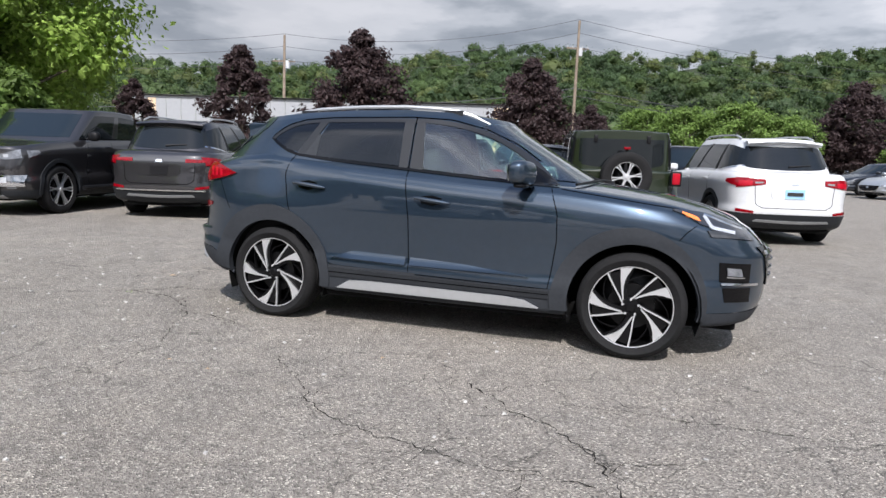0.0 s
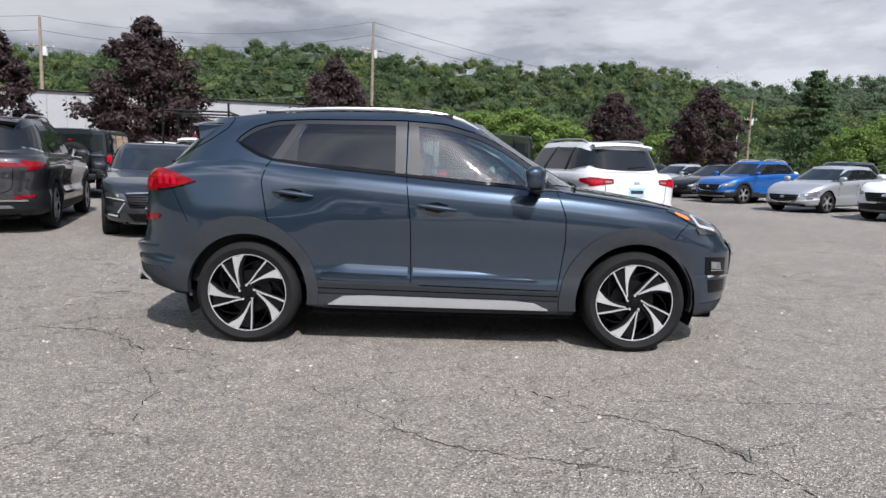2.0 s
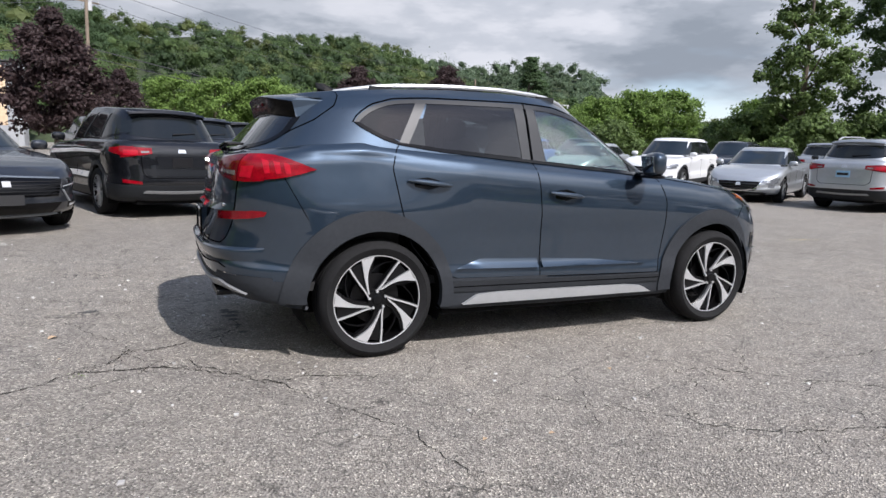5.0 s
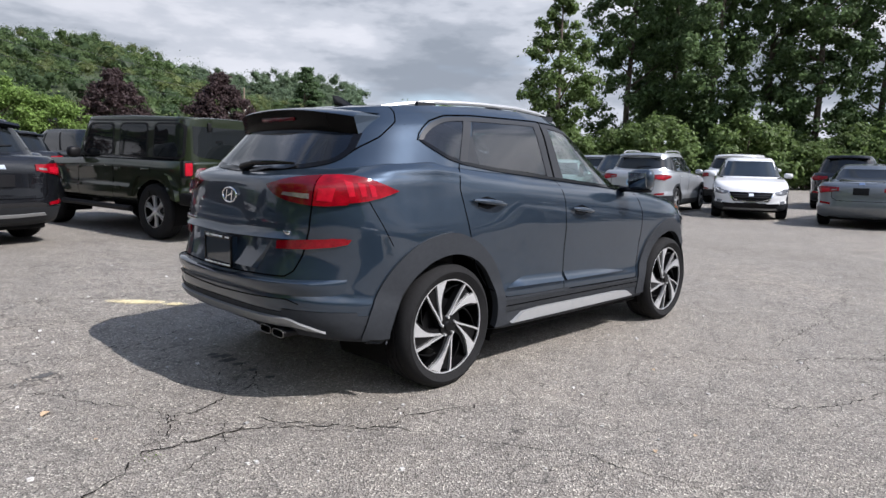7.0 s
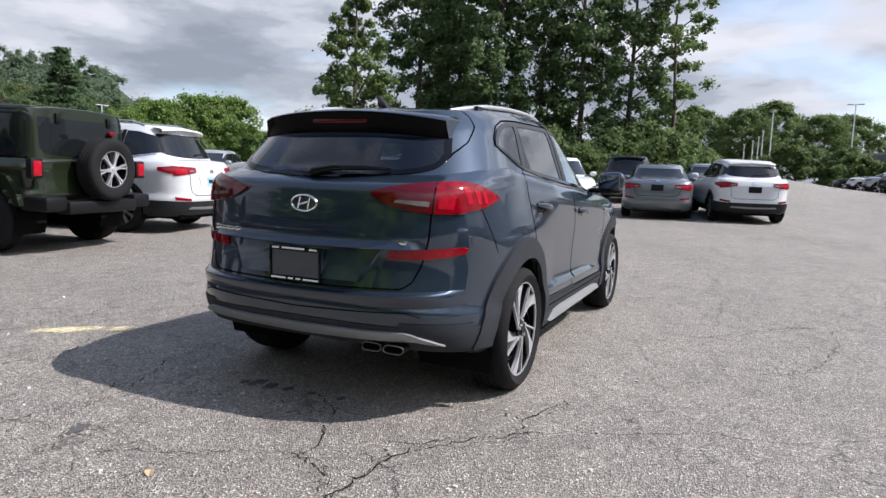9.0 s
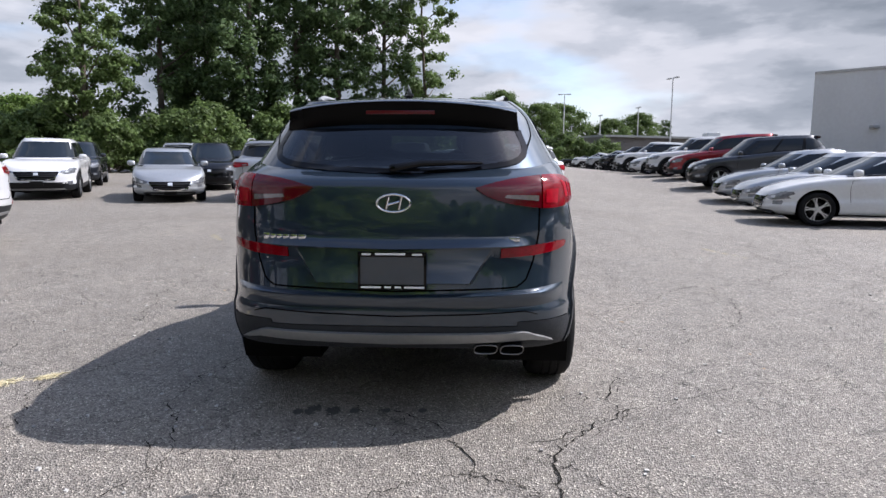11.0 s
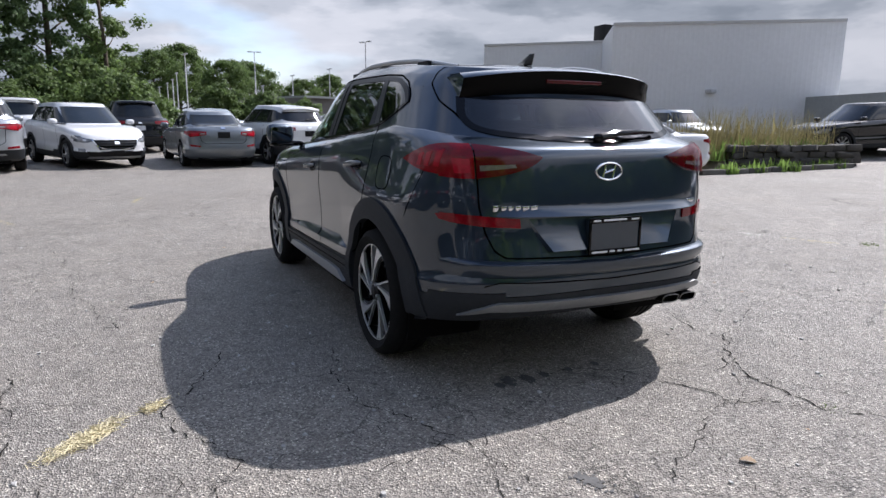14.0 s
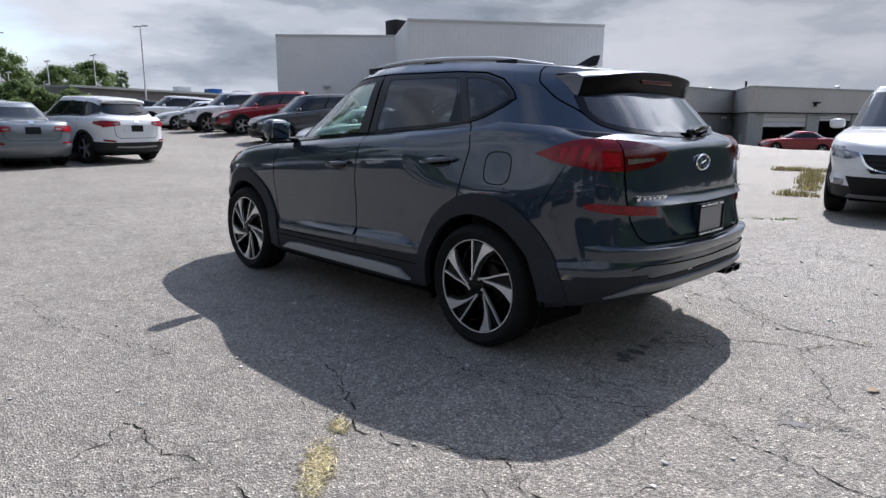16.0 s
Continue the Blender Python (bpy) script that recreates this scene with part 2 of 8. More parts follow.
def box(x0, x1, y0, y1, z0, z1, c=0.0):
    """A box; c chamfers its upright and level edges."""
    if c <= 0:
        v = [(x, y, z) for z in (z0, z1) for y in (y0, y1) for x in (x0, x1)]
        return v, [(0, 2, 3, 1), (4, 5, 7, 6), (0, 1, 5, 4), (2, 6, 7, 3), (0, 4, 6, 2), (1, 3, 7, 5)]
    bm = bmesh.new()
    bmesh.ops.create_cube(bm, size=1.0)
    for v in bm.verts:
        v.co = Vector(((x0 + x1) / 2 + v.co.x * (x1 - x0), (y0 + y1) / 2 + v.co.y * (y1 - y0), (z0 + z1) / 2 + v.co.z * (z1 - z0)))
    bmesh.ops.bevel(bm, geom=bm.edges[:], offset=c, segments=2, affect="EDGES", profile=0.5)
    v = [tuple(p.co) for p in bm.verts]
    bm.verts.index_update()
    f = [tuple(p.index for p in q.verts) for q in bm.faces]
    bm.free()
    return v, f


def lathe(profile, n=40, axis="y"):
    """Turn (r, h) points round an axis; open profile."""
    V, F = [], []
    for i in range(n):
        a = 2 * math.pi * i / n
        for r, h in profile:
            p = (r * math.cos(a), h, r * math.sin(a)) if axis == "y" else (r * math.cos(a), r * math.sin(a), h)
            V.append(p)
    k = len(profile)
    for i in range(n):
        j = (i + 1) % n
        for s in range(k - 1):
            F.append((i * k + s, i * k + s + 1, j * k + s + 1, j * k + s))
    return V, F


def superbox(c, d, e=3.0, nu=20, nv=12):
    """A rounded block (superellipsoid) at c with half sizes d."""
    V, F = [], []
    pw = lambda t: math.copysign(abs(t) ** (2 / e), t)
    for j in range(nv + 1):
        ph = -math.pi / 2 + math.pi * j / nv
        for i in range(nu):
            th = 2 * math.pi * i / nu
            V.append((c[0] + d[0] * pw(math.cos(ph)) * pw(math.cos(th)), c[1] + d[1] * pw(math.cos(ph)) * pw(math.sin(th)), c[2] + d[2] * pw(math.sin(ph))))
    for j in range(nv):
        for i in range(nu):
            F.append((j * nu + i, j * nu + (i + 1) % nu, (j + 1) * nu + (i + 1) % nu, (j + 1) * nu + i))
    return V, F


def tube(path, r, n=8, cap=True):
    """A round bar along a path; r may be one radius or one for each point."""
    P = [Vector(p) for p in path]
    R = r if isinstance(r, (list, tuple)) else [r] * len(P)
    V, F = [], []
    ref = Vector((0, 0, 1))
    for i, p in enumerate(P):
        d = (P[min(i + 1, len(P) - 1)] - P[max(i - 1, 0)]).normalized()
        u = d.cross(ref)
        if u.length < 0.05:
            u = d.cross(Vector((1, 0, 0)))
        u.normalize()
        w = d.cross(u)
        for k in range(n):
            a = 2 * math.pi * k / n
            V.append(tuple(p + (u * math.cos(a) + w * math.sin(a)) * R[i]))
    for i in range(len(P) - 1):
        for k in range(n):
            F.append((i * n + k, i * n + (k + 1) % n, (i + 1) * n + (k + 1) % n, (i + 1) * n + k))
    if cap:
        F.append(tuple(range(n - 1, -1, -1)))
        F.append(tuple((len(P) - 1) * n + k for k in range(n)))
    return V, F


def resample(pts, n):
    p = np.asarray(pts, float)
    d = np.r_[0, np.cumsum(np.linalg.norm(np.diff(p, axis=0), axis=1))]
    t = np.linspace(0, d[-1], n)
    return np.stack([np.interp(t, d, p[:, k]) for k in range(p.shape[1])], 1)


def smooth_line(pts, n, rounds=2):
    """Chaikin-rounded polyline with n points, ends kept."""
    p = np.asarray(pts, float)
    for _ in range(rounds):
        q = np.empty((2 * len(p) - 2, p.shape[1]))
        q[0::2], q[1::2] = 0.75 * p[:-1] + 0.25 * p[1:], 0.25 * p[:-1] + 0.75 * p[1:]
        p = np.vstack([p[:1], q, p[-1:]])
    return resample(p, n)


def inside(poly, x, y):
    hit = False
    j = len(poly) - 1
    for i in range(len(poly)):
        (xi, yi), (xj, yj) = poly[i], poly[j]
        if (yi > y) != (yj > y) and x < (xj - xi) * (y - yi) / (yj - yi) + xi:
            hit = not hit
        j = i
    return hit

# ---- ground ----
def lift(x, y):
    """Height of the lot: level round the crossover, rising gently away from it, with a crest to the south-east."""
    r = math.hypot(x, y)
    k = 1.0 if y > -2 else 0.5 if y < -6 else 1 - 0.125 * (-2 - y)
    z = 0.016 * k * min(max(0.0, r - 2), 34)
    s = min(1.0, max(0.0, (-y - 6) / 6))
    z += s * min(1.0, max(0.0, (x - 5.5) / 4)) * 0.045 * min(max(0.0, r - 14), 9)
    z -= s * 0.075 * min(max(0.0, r - 25), 20)
    # the eastern row stands on a rise
    band = min(1.0, max(0.0, (y + 16) / 3.5)) * min(1.0, max(0.0, (2 - y) / 6))
    z += band * float(np.interp(x, [13, 18, 24, 30, 36, 44, 60], [0, 0.14, 0.28, 0.56, 0.80, 0.98, 1.15]))
    return z


def ground():
    N_ = 220
    xs = np.sinh(np.linspace(-5.2, 5.2, N_)) * 11
    V = [(x, y, lift(x, y)) for y in xs for x in xs]
    F = [(j * N_ + i, j * N_ + i + 1, (j + 1) * N_ + i + 1, (j + 1) * N_ + i) for j in range(N_ - 1) for i in range(N_ - 1)]
    m = bpy.data.materials.new("asphalt")
    m.use_nodes = True
    nt = m.node_tree
    b = nt.nodes["Principled BSDF"]
    N, L = nt.nodes.new, nt.links.new
    co = N("ShaderNodeTexCoord")

    def nz(scale, detail=4, rough=0.55):
        n = N("ShaderNodeTexNoise")
        n.inputs["Scale"].default_value, n.inputs["Detail"].default_value, n.inputs["Roughness"].default_value = scale, detail, rough
        L(co.outputs["Object"], n.inputs["Vector"])
        return n.outputs["Fac"]

    def ramp(fac, *stops):
        r = N("ShaderNodeValToRGB")
        els = r.color_ramp.elements
        while len(els) < len(stops):
            els.new(0.5)
        for e, (p, c) in zip(els, stops):
            e.position, e.color = p, (*c, 1)
        L(fac, r.inputs[0])
        return r.outputs["Color"]

    def mix(a, bb, kind, f):
        x = N("ShaderNodeMix"); x.data_type = "RGBA"; x.blend_type = kind
        x.inputs[0].default_value = f
        L(a, x.inputs[6]); L(bb, x.inputs[7])
        return x.outputs[2]

    vor = N("ShaderNodeTexVoronoi"); vor.inputs["Scale"].default_value = 130
    L(co.outputs["Object"], vor.inputs["Vector"])
    hue = N("ShaderNodeSeparateColor"); L(vor.outputs["Color"], hue.inputs[0])
    stones = ramp(hue.outputs[0], (0.0, (0.115, 0.104, 0.092)), (0.45, (0.232, 0.213, 0.190)), (0.86, (0.300, 0.277, 0.248)), (0.93, (0.41, 0.382, 0.338)), (1.0, (0.60, 0.565, 0.50)))
    broad = ramp(nz(0.35, 6, 0.6), (0.30, (0.86, 0.85, 0.83)), (0.52, (1, 1, 0.99)), (0.70, (1.10, 1.08, 1.05)))
    mid = ramp(nz(2.3, 6, 0.65), (0.28, (0.88, 0.88, 0.88)), (0.50, (0.99, 0.985, 0.98)), (0.72, (1.10, 1.09, 1.07)))
    c = mix(mix(stones, broad, "MULTIPLY", 1.0), mid, "MULTIPLY", 1.0)
    pits = ramp(nz(34, 5, 0.72), (0.35, (0.70, 0.69, 0.68)), (0.43, (0.97, 0.97, 0.97)), (0.62, (1.08, 1.08, 1.07)))
    c = mix(c, pits, "MULTIPLY", 1.0)
    patch = ramp(nz(6.5, 4, 0.62), (0.33, (0.84, 0.84, 0.84)), (0.48, (1, 1, 1)), (0.68, (1.09, 1.085, 1.07)))
    c = mix(c, patch, "MULTIPLY", 1.0)
    holes = ramp(nz(78, 3, 0.7), (0.37, (0.40, 0.40, 0.40)), (0.43, (1, 1, 1)), (0.64, (1.12, 1.12, 1.11)))
    c = mix(c, holes, "MULTIPLY", 0.9)
    # fine crazing of the surface
    cr = N("ShaderNodeTexVoronoi"); cr.feature = "DISTANCE_TO_EDGE"; cr.inputs["Scale"].default_value = 1.15
    wob = N("ShaderNodeTexNoise"); wob.inputs["Scale"].default_value, wob.inputs["Detail"].default_value = 3.0, 5
    L(co.outputs["Object"], wob.inputs["Vector"])
    va = N("ShaderNodeVectorMath"); va.operation = "MULTIPLY_ADD"; va.inputs[1].default_value = (0.55, 0.55, 0)
    L(wob.outputs["Color"], va.inputs[0]); L(co.outputs["Object"], va.inputs[2]); L(va.outputs[0], cr.inputs["Vector"])
    near = ramp(cr.outputs["Distance"], (0.0, (0, 0, 0)), (0.008, (1, 1, 1)))
    worn = ramp(nz(0.28, 3), (0.44, (0, 0, 0)), (0.54, (1, 1, 1)))
    inv = N("ShaderNodeMix"); inv.data_type = "RGBA"; inv.inputs[6].default_value = (1, 1, 1, 1)
    L(worn, inv.inputs[0]); L(near, inv.inputs[7])
    c = mix(c, inv.outputs[2], "MULTIPLY", 0.65)
    # closer, finer crazing where the surface is most worn
    c2 = N("ShaderNodeTexVoronoi"); c2.feature = "DISTANCE_TO_EDGE"; c2.inputs["Scale"].default_value = 4.6
    L(va.outputs[0], c2.inputs["Vector"])
    thin = ramp(c2.outputs["Distance"], (0.0, (0.12, 0.12, 0.12)), (0.020, (1, 1, 1)))
    worn2 = ramp(nz(0.75, 5, 0.65), (0.44, (0, 0, 0)), (0.56, (1, 1, 1)))
    brk = ramp(nz(5.5, 3, 0.6), (0.42, (0, 0, 0)), (0.56, (1, 1, 1)))
    amt2 = mix(worn2, brk, "MULTIPLY", 1.0)
    inv2 = N("ShaderNodeMix"); inv2.data_type = "RGBA"; inv2.inputs[6].default_value = (1, 1, 1, 1)
    L(amt2, inv2.inputs[0]); L(thin, inv2.inputs[7])
    c = mix(c, inv2.outputs[2], "MULTIPLY", 0.85)
    L(c, b.inputs["Base Color"])
    b.inputs["Roughness"].default_value = 0.68
    b.inputs["Specular IOR Level"].default_value = 0.5
    bp = N("ShaderNodeBump"); bp.inputs["Strength"].default_value = 0.9; bp.inputs["Distance"].default_value = 0.010
    L(vor.outputs["Distance"], bp.inputs["Height"]); L(bp.outputs[0], b.inputs["Normal"])
    ob = piece("ground", V, F, m)
    tagged(ob, "worn grey asphalt lot with exposed stones and cracks", "ground", kind="structure")


ground()

# ---- car bodywork helpers ----
def ring(xf, xr, W, nf, nr, cf, cr, n):
    """Half a plan outline, front centre to rear centre: superellipse ends with centres cf and cr, straight flanks."""
    f = np.linspace(0, math.pi / 2, 160)
    front = np.stack([cf + (xf - cf) * np.cos(f) ** (2 / nf), W * np.sin(f) ** (2 / nf)], 1)
    rear = np.stack([cr + (xr - cr) * np.cos(f[::-1]) ** (2 / nr), W * np.sin(f[::-1]) ** (2 / nr)], 1)
    p = resample(np.vstack([front, rear]), n)
    p[0, 1] = p[-1, 1] = 0
    return p


def loft(keys, n, m):
    """Key rings (xf, xr, W, nf, nr, cf, cr, [(x, z), ...]) smoothed into m levels per gap."""
    R = []
    for xf, xr, W, nf, nr, cf, cr, zs in keys:
        p = ring(xf, xr, W, nf, nr, cf, cr, n)
        zs = sorted(zs)
        R.append(np.column_stack([p, np.interp(p[:, 0], [a for a, _ in zs], [b for _, b in zs])]))
    R = np.array(R)
    out = []
    for k in range(len(R) - 1):
        p0, p1, p2, p3 = R[max(k - 1, 0)], R[k], R[k + 1], R[min(k + 2, len(R) - 1)]
        for s in range(m):
            t = s / m
            cat = 0.5 * (2 * p1 + (p2 - p0) * t + (2 * p0 - 5 * p1 + 4 * p2 - p3) * t * t + (3 * p1 - p0 - 3 * p2 + p3) * t ** 3)
            out.append(0.6 * cat + 0.4 * (p1 + (p2 - p1) * t))
    out.append(R[-1])
    return np.array(out)


def shell(grid, crown=0.0, across=8, arches=()):
    """Both halves of a loft and its top deck as (verts, faces, normals). arches: (x, z, radius) circles to which near points are drawn."""
    g = grid.copy()
    for ax, az, ar in arches:
        d = np.stack([g[..., 0] - ax, g[..., 2] - az], -1)
        r = np.linalg.norm(d, axis=-1)
        near = (np.abs(r - ar) < 0.035) & (g[..., 1] > 0.4)
        k = np.where(near, ar / np.maximum(r, 1e-6), 1.0)
        g[..., 0], g[..., 2] = ax + d[..., 0] * k, az + d[..., 1] * k
    top = g[-1]
    rows = [g]
    if across:
        dk = []
        for s in range(1, across + 1):
            u = 1 - s / across
            q = top.copy()
            q[:, 1] *= u
            q[:, 2] += crown * (1 - u * u) * np.clip(top[:, 1] / max(top[:, 1].max(), 1e-6), 0, 1)
            dk.append(q)
        g = np.concatenate([g, np.array(dk)], 0)
    m, n, _ = g.shape
    L = g.reshape(-1, 3)
    V = np.vstack([L, L * (1, -1, 1)])
    i = np.arange(m * n).reshape(m, n)
    q = np.stack([i[:-1, :-1], i[:-1, 1:], i[1:, 1:], i[1:, :-1]], -1).reshape(-1, 4)
    F = np.vstack([q[:, ::-1], q + m * n])
    a, b, c, d = (V[F[:, k]] for k in range(4))
    fn = np.cross(c - a, d - b)
    N = np.zeros_like(V)
    for k in range(4):
        np.add.at(N, F[:, k], fn)
    N[np.abs(V[:, 1]) < 1e-4, 1] = 0
    ln = np.linalg.norm(N, axis=1, keepdims=True)
    N = N / np.maximum(ln, 1e-9)
    ctr = V.mean(0)
    if (N * (V - ctr)).sum() < 0:
        N, F = -N, F[:, ::-1]
    return V, F, N


def split(sh, classify):
    """Faces of a shell by the name that classify gives their middle: {name: (verts, faces, normals)}."""
    V, F, N = sh
    mid, nor = V[F].mean(1), N[F].mean(1)
    sets = {}
    for f, c, nn in zip(F, mid, nor):
        k = classify(c[0], c[1], c[2], nn)
        if k:
            sets.setdefault(k, []).append(f)
    out = {}
    for k, fs in sets.items():
        fs = np.array(fs)
        used, inv = np.unique(fs, return_inverse=True)
        out[k] = (V[used], inv.reshape(fs.shape), N[used])
    return out


def tree_of(*shells):
    V, F = [], []
    for v, f, _ in shells:
        F += [[int(i) + len(V) for i in q] for q in f]
        V += [tuple(p) for p in v]
    return BVHTree.FromPolygons(V, F)


def cast(bvh, a, b, way):
    """The body's surface seen along an axis. way: side+, side-, rear, front, top."""
    o, d = {"L": ((a, 4, b), (0, -1, 0)), "R": ((a, -4, b), (0, 1, 0)), "rear": ((-8, a, b), (1, 0, 0)), "front": ((8, a, b), (-1, 0, 0)), "top": ((a, b, 6), (0, 0, -1))}[way]
    p, n, _, _ = bvh.ray_cast(Vector(o), Vector(d))
    if p is None:
        mid = Vector((a, 0.85 if way == "L" else -0.85, b)) if way in "LR" else Vector((-2.1 if way == "rear" else 2.1, a, b)) if way != "top" else Vector((a, b, 1.6))
        p, n, _, _ = bvh.find_nearest(mid)
    if n.dot(Vector(d)) > 0:
        n = -n
    return p, n


def sheet(bvh, A, B, way, off=0.004, nu=16, nv=4, skirt=0.012, taper=None):
    """A skin laid on the body between two outlines given in the projection's plane, off above it, with turned-down edges."""
    a, b = resample(A, nu), resample(B, nu)
    P, Q = [], []
    for j in range(nv + 1):
        t = j / nv
        for i in range(nu):
            u, v = a[i] * (1 - t) + b[i] * t
            p, n = cast(bvh, float(u), float(v), way)
            k = 1.0 if taper is None else taper(i / (nu - 1), t)
            P.append(p + n * off * k)
            Q.append(p - n * skirt)
    F = [(j * nu + i, j * nu + i + 1, (j + 1) * nu + i + 1, (j + 1) * nu + i) for j in range(nv) for i in range(nu - 1)]
    edge = [i for i in range(nu)] + [j * nu + nu - 1 for j in range(1, nv + 1)] + [nv * nu + i for i in range(nu - 2, -1, -1)] + [j * nu for j in range(nv - 1, 0, -1)]
    V = [tuple(p) for p in P]
    base = len(V)
    V += [tuple(Q[e]) for e in edge]
    k = len(edge)
    F += [(edge[i], base + i, base + (i + 1) % k, edge[(i + 1) % k]) for i in range(k)]
    nf = (P[1] - P[0]).cross(P[nu] - P[0])
    want = cast(bvh, *[float(x) for x in (a[0] * 0.5 + b[-1] * 0.5)], way)[1]
    if nf.dot(want) < 0:
        F = [tuple(reversed(f)) for f in F]
    return V, F


def strip(bvh, path, way, w=0.006, off=0.0015, n=24):
    """A thin line laid along a path in the projection's plane."""
    p = resample(path, n)
    d = np.gradient(p, axis=0)
    d = np.stack([-d[:, 1], d[:, 0]], 1) / np.maximum(np.linalg.norm(d, axis=1, keepdims=True), 1e-9)
    return sheet(bvh, p - d * w / 2, p + d * w / 2, way, off, n, 1, 0.006)


def flip(path):
    return [(-a, b) for a, b in path]


# ---- wheels ----
def tyre_mesh(R, rim, w):
    pr = [(rim - 0.01, -w * 0.42), (rim + 0.012, -w * 0.47), (rim + (R - rim) * 0.5, -w * 0.53), (R - 0.03, -w * 0.50), (R - 0.008, -w * 0.42), (R - 0.001, -w * 0.30)]
    for g in (-0.18, 0.0, 0.18):
        pr += [(R, (g - 0.03) * w), (R - 0.007, (g - 0.02) * w), (R - 0.007, (g + 0.02) * w), (R, (g + 0.03) * w)]
    pr += [(r, -h) for r, h in reversed(pr[:6])]
    return lathe(pr, 56)


def spoke(pts, y0, y1):
    """A flat polygon in the wheel's plane, drawn out from y0 to y1 (front)."""
    n = len(pts)
    V = [(x, y1, z) for x, z in pts] + [(x * 1.0, y0, z * 1.0) for x, z in pts]
    F = [tuple(range(n)), tuple(range(2 * n - 1, n - 1, -1))] + [(i, n + i, n + (i + 1) % n, (i + 1) % n) for i in range(n)]
    return V, F


def pol(r, deg):
    return (r * math.cos(radians(deg)), r * math.sin(radians(deg)))


WHEELS = {}


def wheel_meshes(style, R, rim, w):
    """Shared meshes of one wheel: hub with barrel, tyre, dark spokes, bright faces. The outer face looks to -y."""
    key = (style, R, rim, w)
    if key in WHEELS:
        return WHEELS[key]
    face = -w * 0.44
    tyre = mesh_of("tyre", *tyre_mesh(R, rim, w), M["rubber"], 40)
    barrel = lathe([(0.0, w * 0.1), (rim * 0.55, w * 0.1), (rim * 0.95, w * 0.3), (rim * 0.97, -w * 0.40)], 48)
    hub = join(barrel, lathe([(0.0, face + 0.06), (rim * 0.56, face + 0.06), (rim * 0.56, face + 0.085), (0, face + 0.085)], 32))
    hubm = mesh_of("wheel", *hub, M["rimdark"] if style != "steel" else M["dark"], 40)
    lip = lathe([(rim * 0.972, face + 0.012), (rim * 0.976, face + 0.000), (rim * 0.996, face - 0.001), (rim + 0.004, face + 0.008)], 64)
    dark, bright = [], [lip]
    if style == "swirl":
        q = lambda *rows: [pol(rim * r, a + d) for r, d in rows]
        for k in range(5):
            a = 72 * k
            # dark blade body, bright flared face, thin bright edge and the dull rib of the pocket
            dark.append(spoke(q((0.20, 172), (0.40, 148), (0.68, 138), (0.97, 134), (0.97, 92), (0.70, 101), (0.45, 110), (0.20, 118)), face + 0.055, face + 0.016))
            bright.append(spoke(q((0.24, 149), (0.40, 130), (0.60, 120.5), (0.80, 115.5), (0.975, 112.5), (0.975, 95), (0.88, 98.5), (0.78, 103.5), (0.66, 109.5), (0.52, 116.5), (0.38, 124.5), (0.24, 140)), face + 0.018, face + 0.001))
            bright.append(spoke(q((0.22, 166), (0.38, 145.5), (0.60, 138.5), (0.80, 135), (0.975, 132.8), (0.975, 130.3), (0.80, 132.2), (0.60, 135), (0.38, 140), (0.22, 154)), face + 0.018, face + 0.002))
            dark.append(spoke(q((0.62, 105), (0.72, 92), (0.84, 76), (0.955, 61), (0.955, 60.2), (0.82, 76), (0.70, 91), (0.60, 104)), face + 0.05, face + 0.030))

        for k in range(5):
            x, z = pol(0.052, 72 * k + 95)
            bright.append(tf2(lathe([(0.0, -0.012), (0.008, -0.012), (0.009, 0.01)], 8), (x, face + 0.006, z)))
    else:
        n = {"five": 5, "ten": 10, "six": 6, "steel": 5}.get(style, 5)
        wd = {"five": 11.0, "ten": 5.0, "six": 9.0}.get(style, 9.0)
        for k in range(n):
            a = 360 / n * k + 90
            bright.append(spoke([pol(0.05, a + 150 / n), pol(0.05, a - 150 / n), pol(rim * 0.55, a - wd * 0.75), pol(rim * 0.98, a - wd), pol(rim * 0.98, a - wd * 0.35), pol(rim * 0.5, a - wd * 0.1), pol(rim * 0.5, a + wd * 0.1), pol(rim * 0.98, a + wd * 0.35), pol(rim * 0.98, a + wd), pol(rim * 0.55, a + wd * 0.75)], face + 0.045, face + 0.006))
    cap = lathe([(0.0, face - 0.008), (0.026, face - 0.006), (0.034, face + 0.004), (0.058, face + 0.006), (0.062, face + 0.05)], 24)
    (dark if style == "swirl" else bright).append(cap)
    if not dark:
        dark = [lathe([(rim * 0.5, face + 0.075), (rim * 0.52, face + 0.09)], 24)]
    res = {"hub": hubm, "tyre": tyre, "dark": mesh_of("rim", *join(*dark), M["rimdark"], 30),
           "bright": mesh_of("rim_face", *join(*bright), M["rubber"] if style == "steel" else M["alloy"] if style == "swirl" else M["alloygrey"] if style != "six" else M["alloy"], 30)}
    WHEELS[key] = res
    return res


def tf2(chunk, at):
    return [(x + at[0], y + at[1], z + at[2]) for x, y, z in chunk[0]], chunk[1]


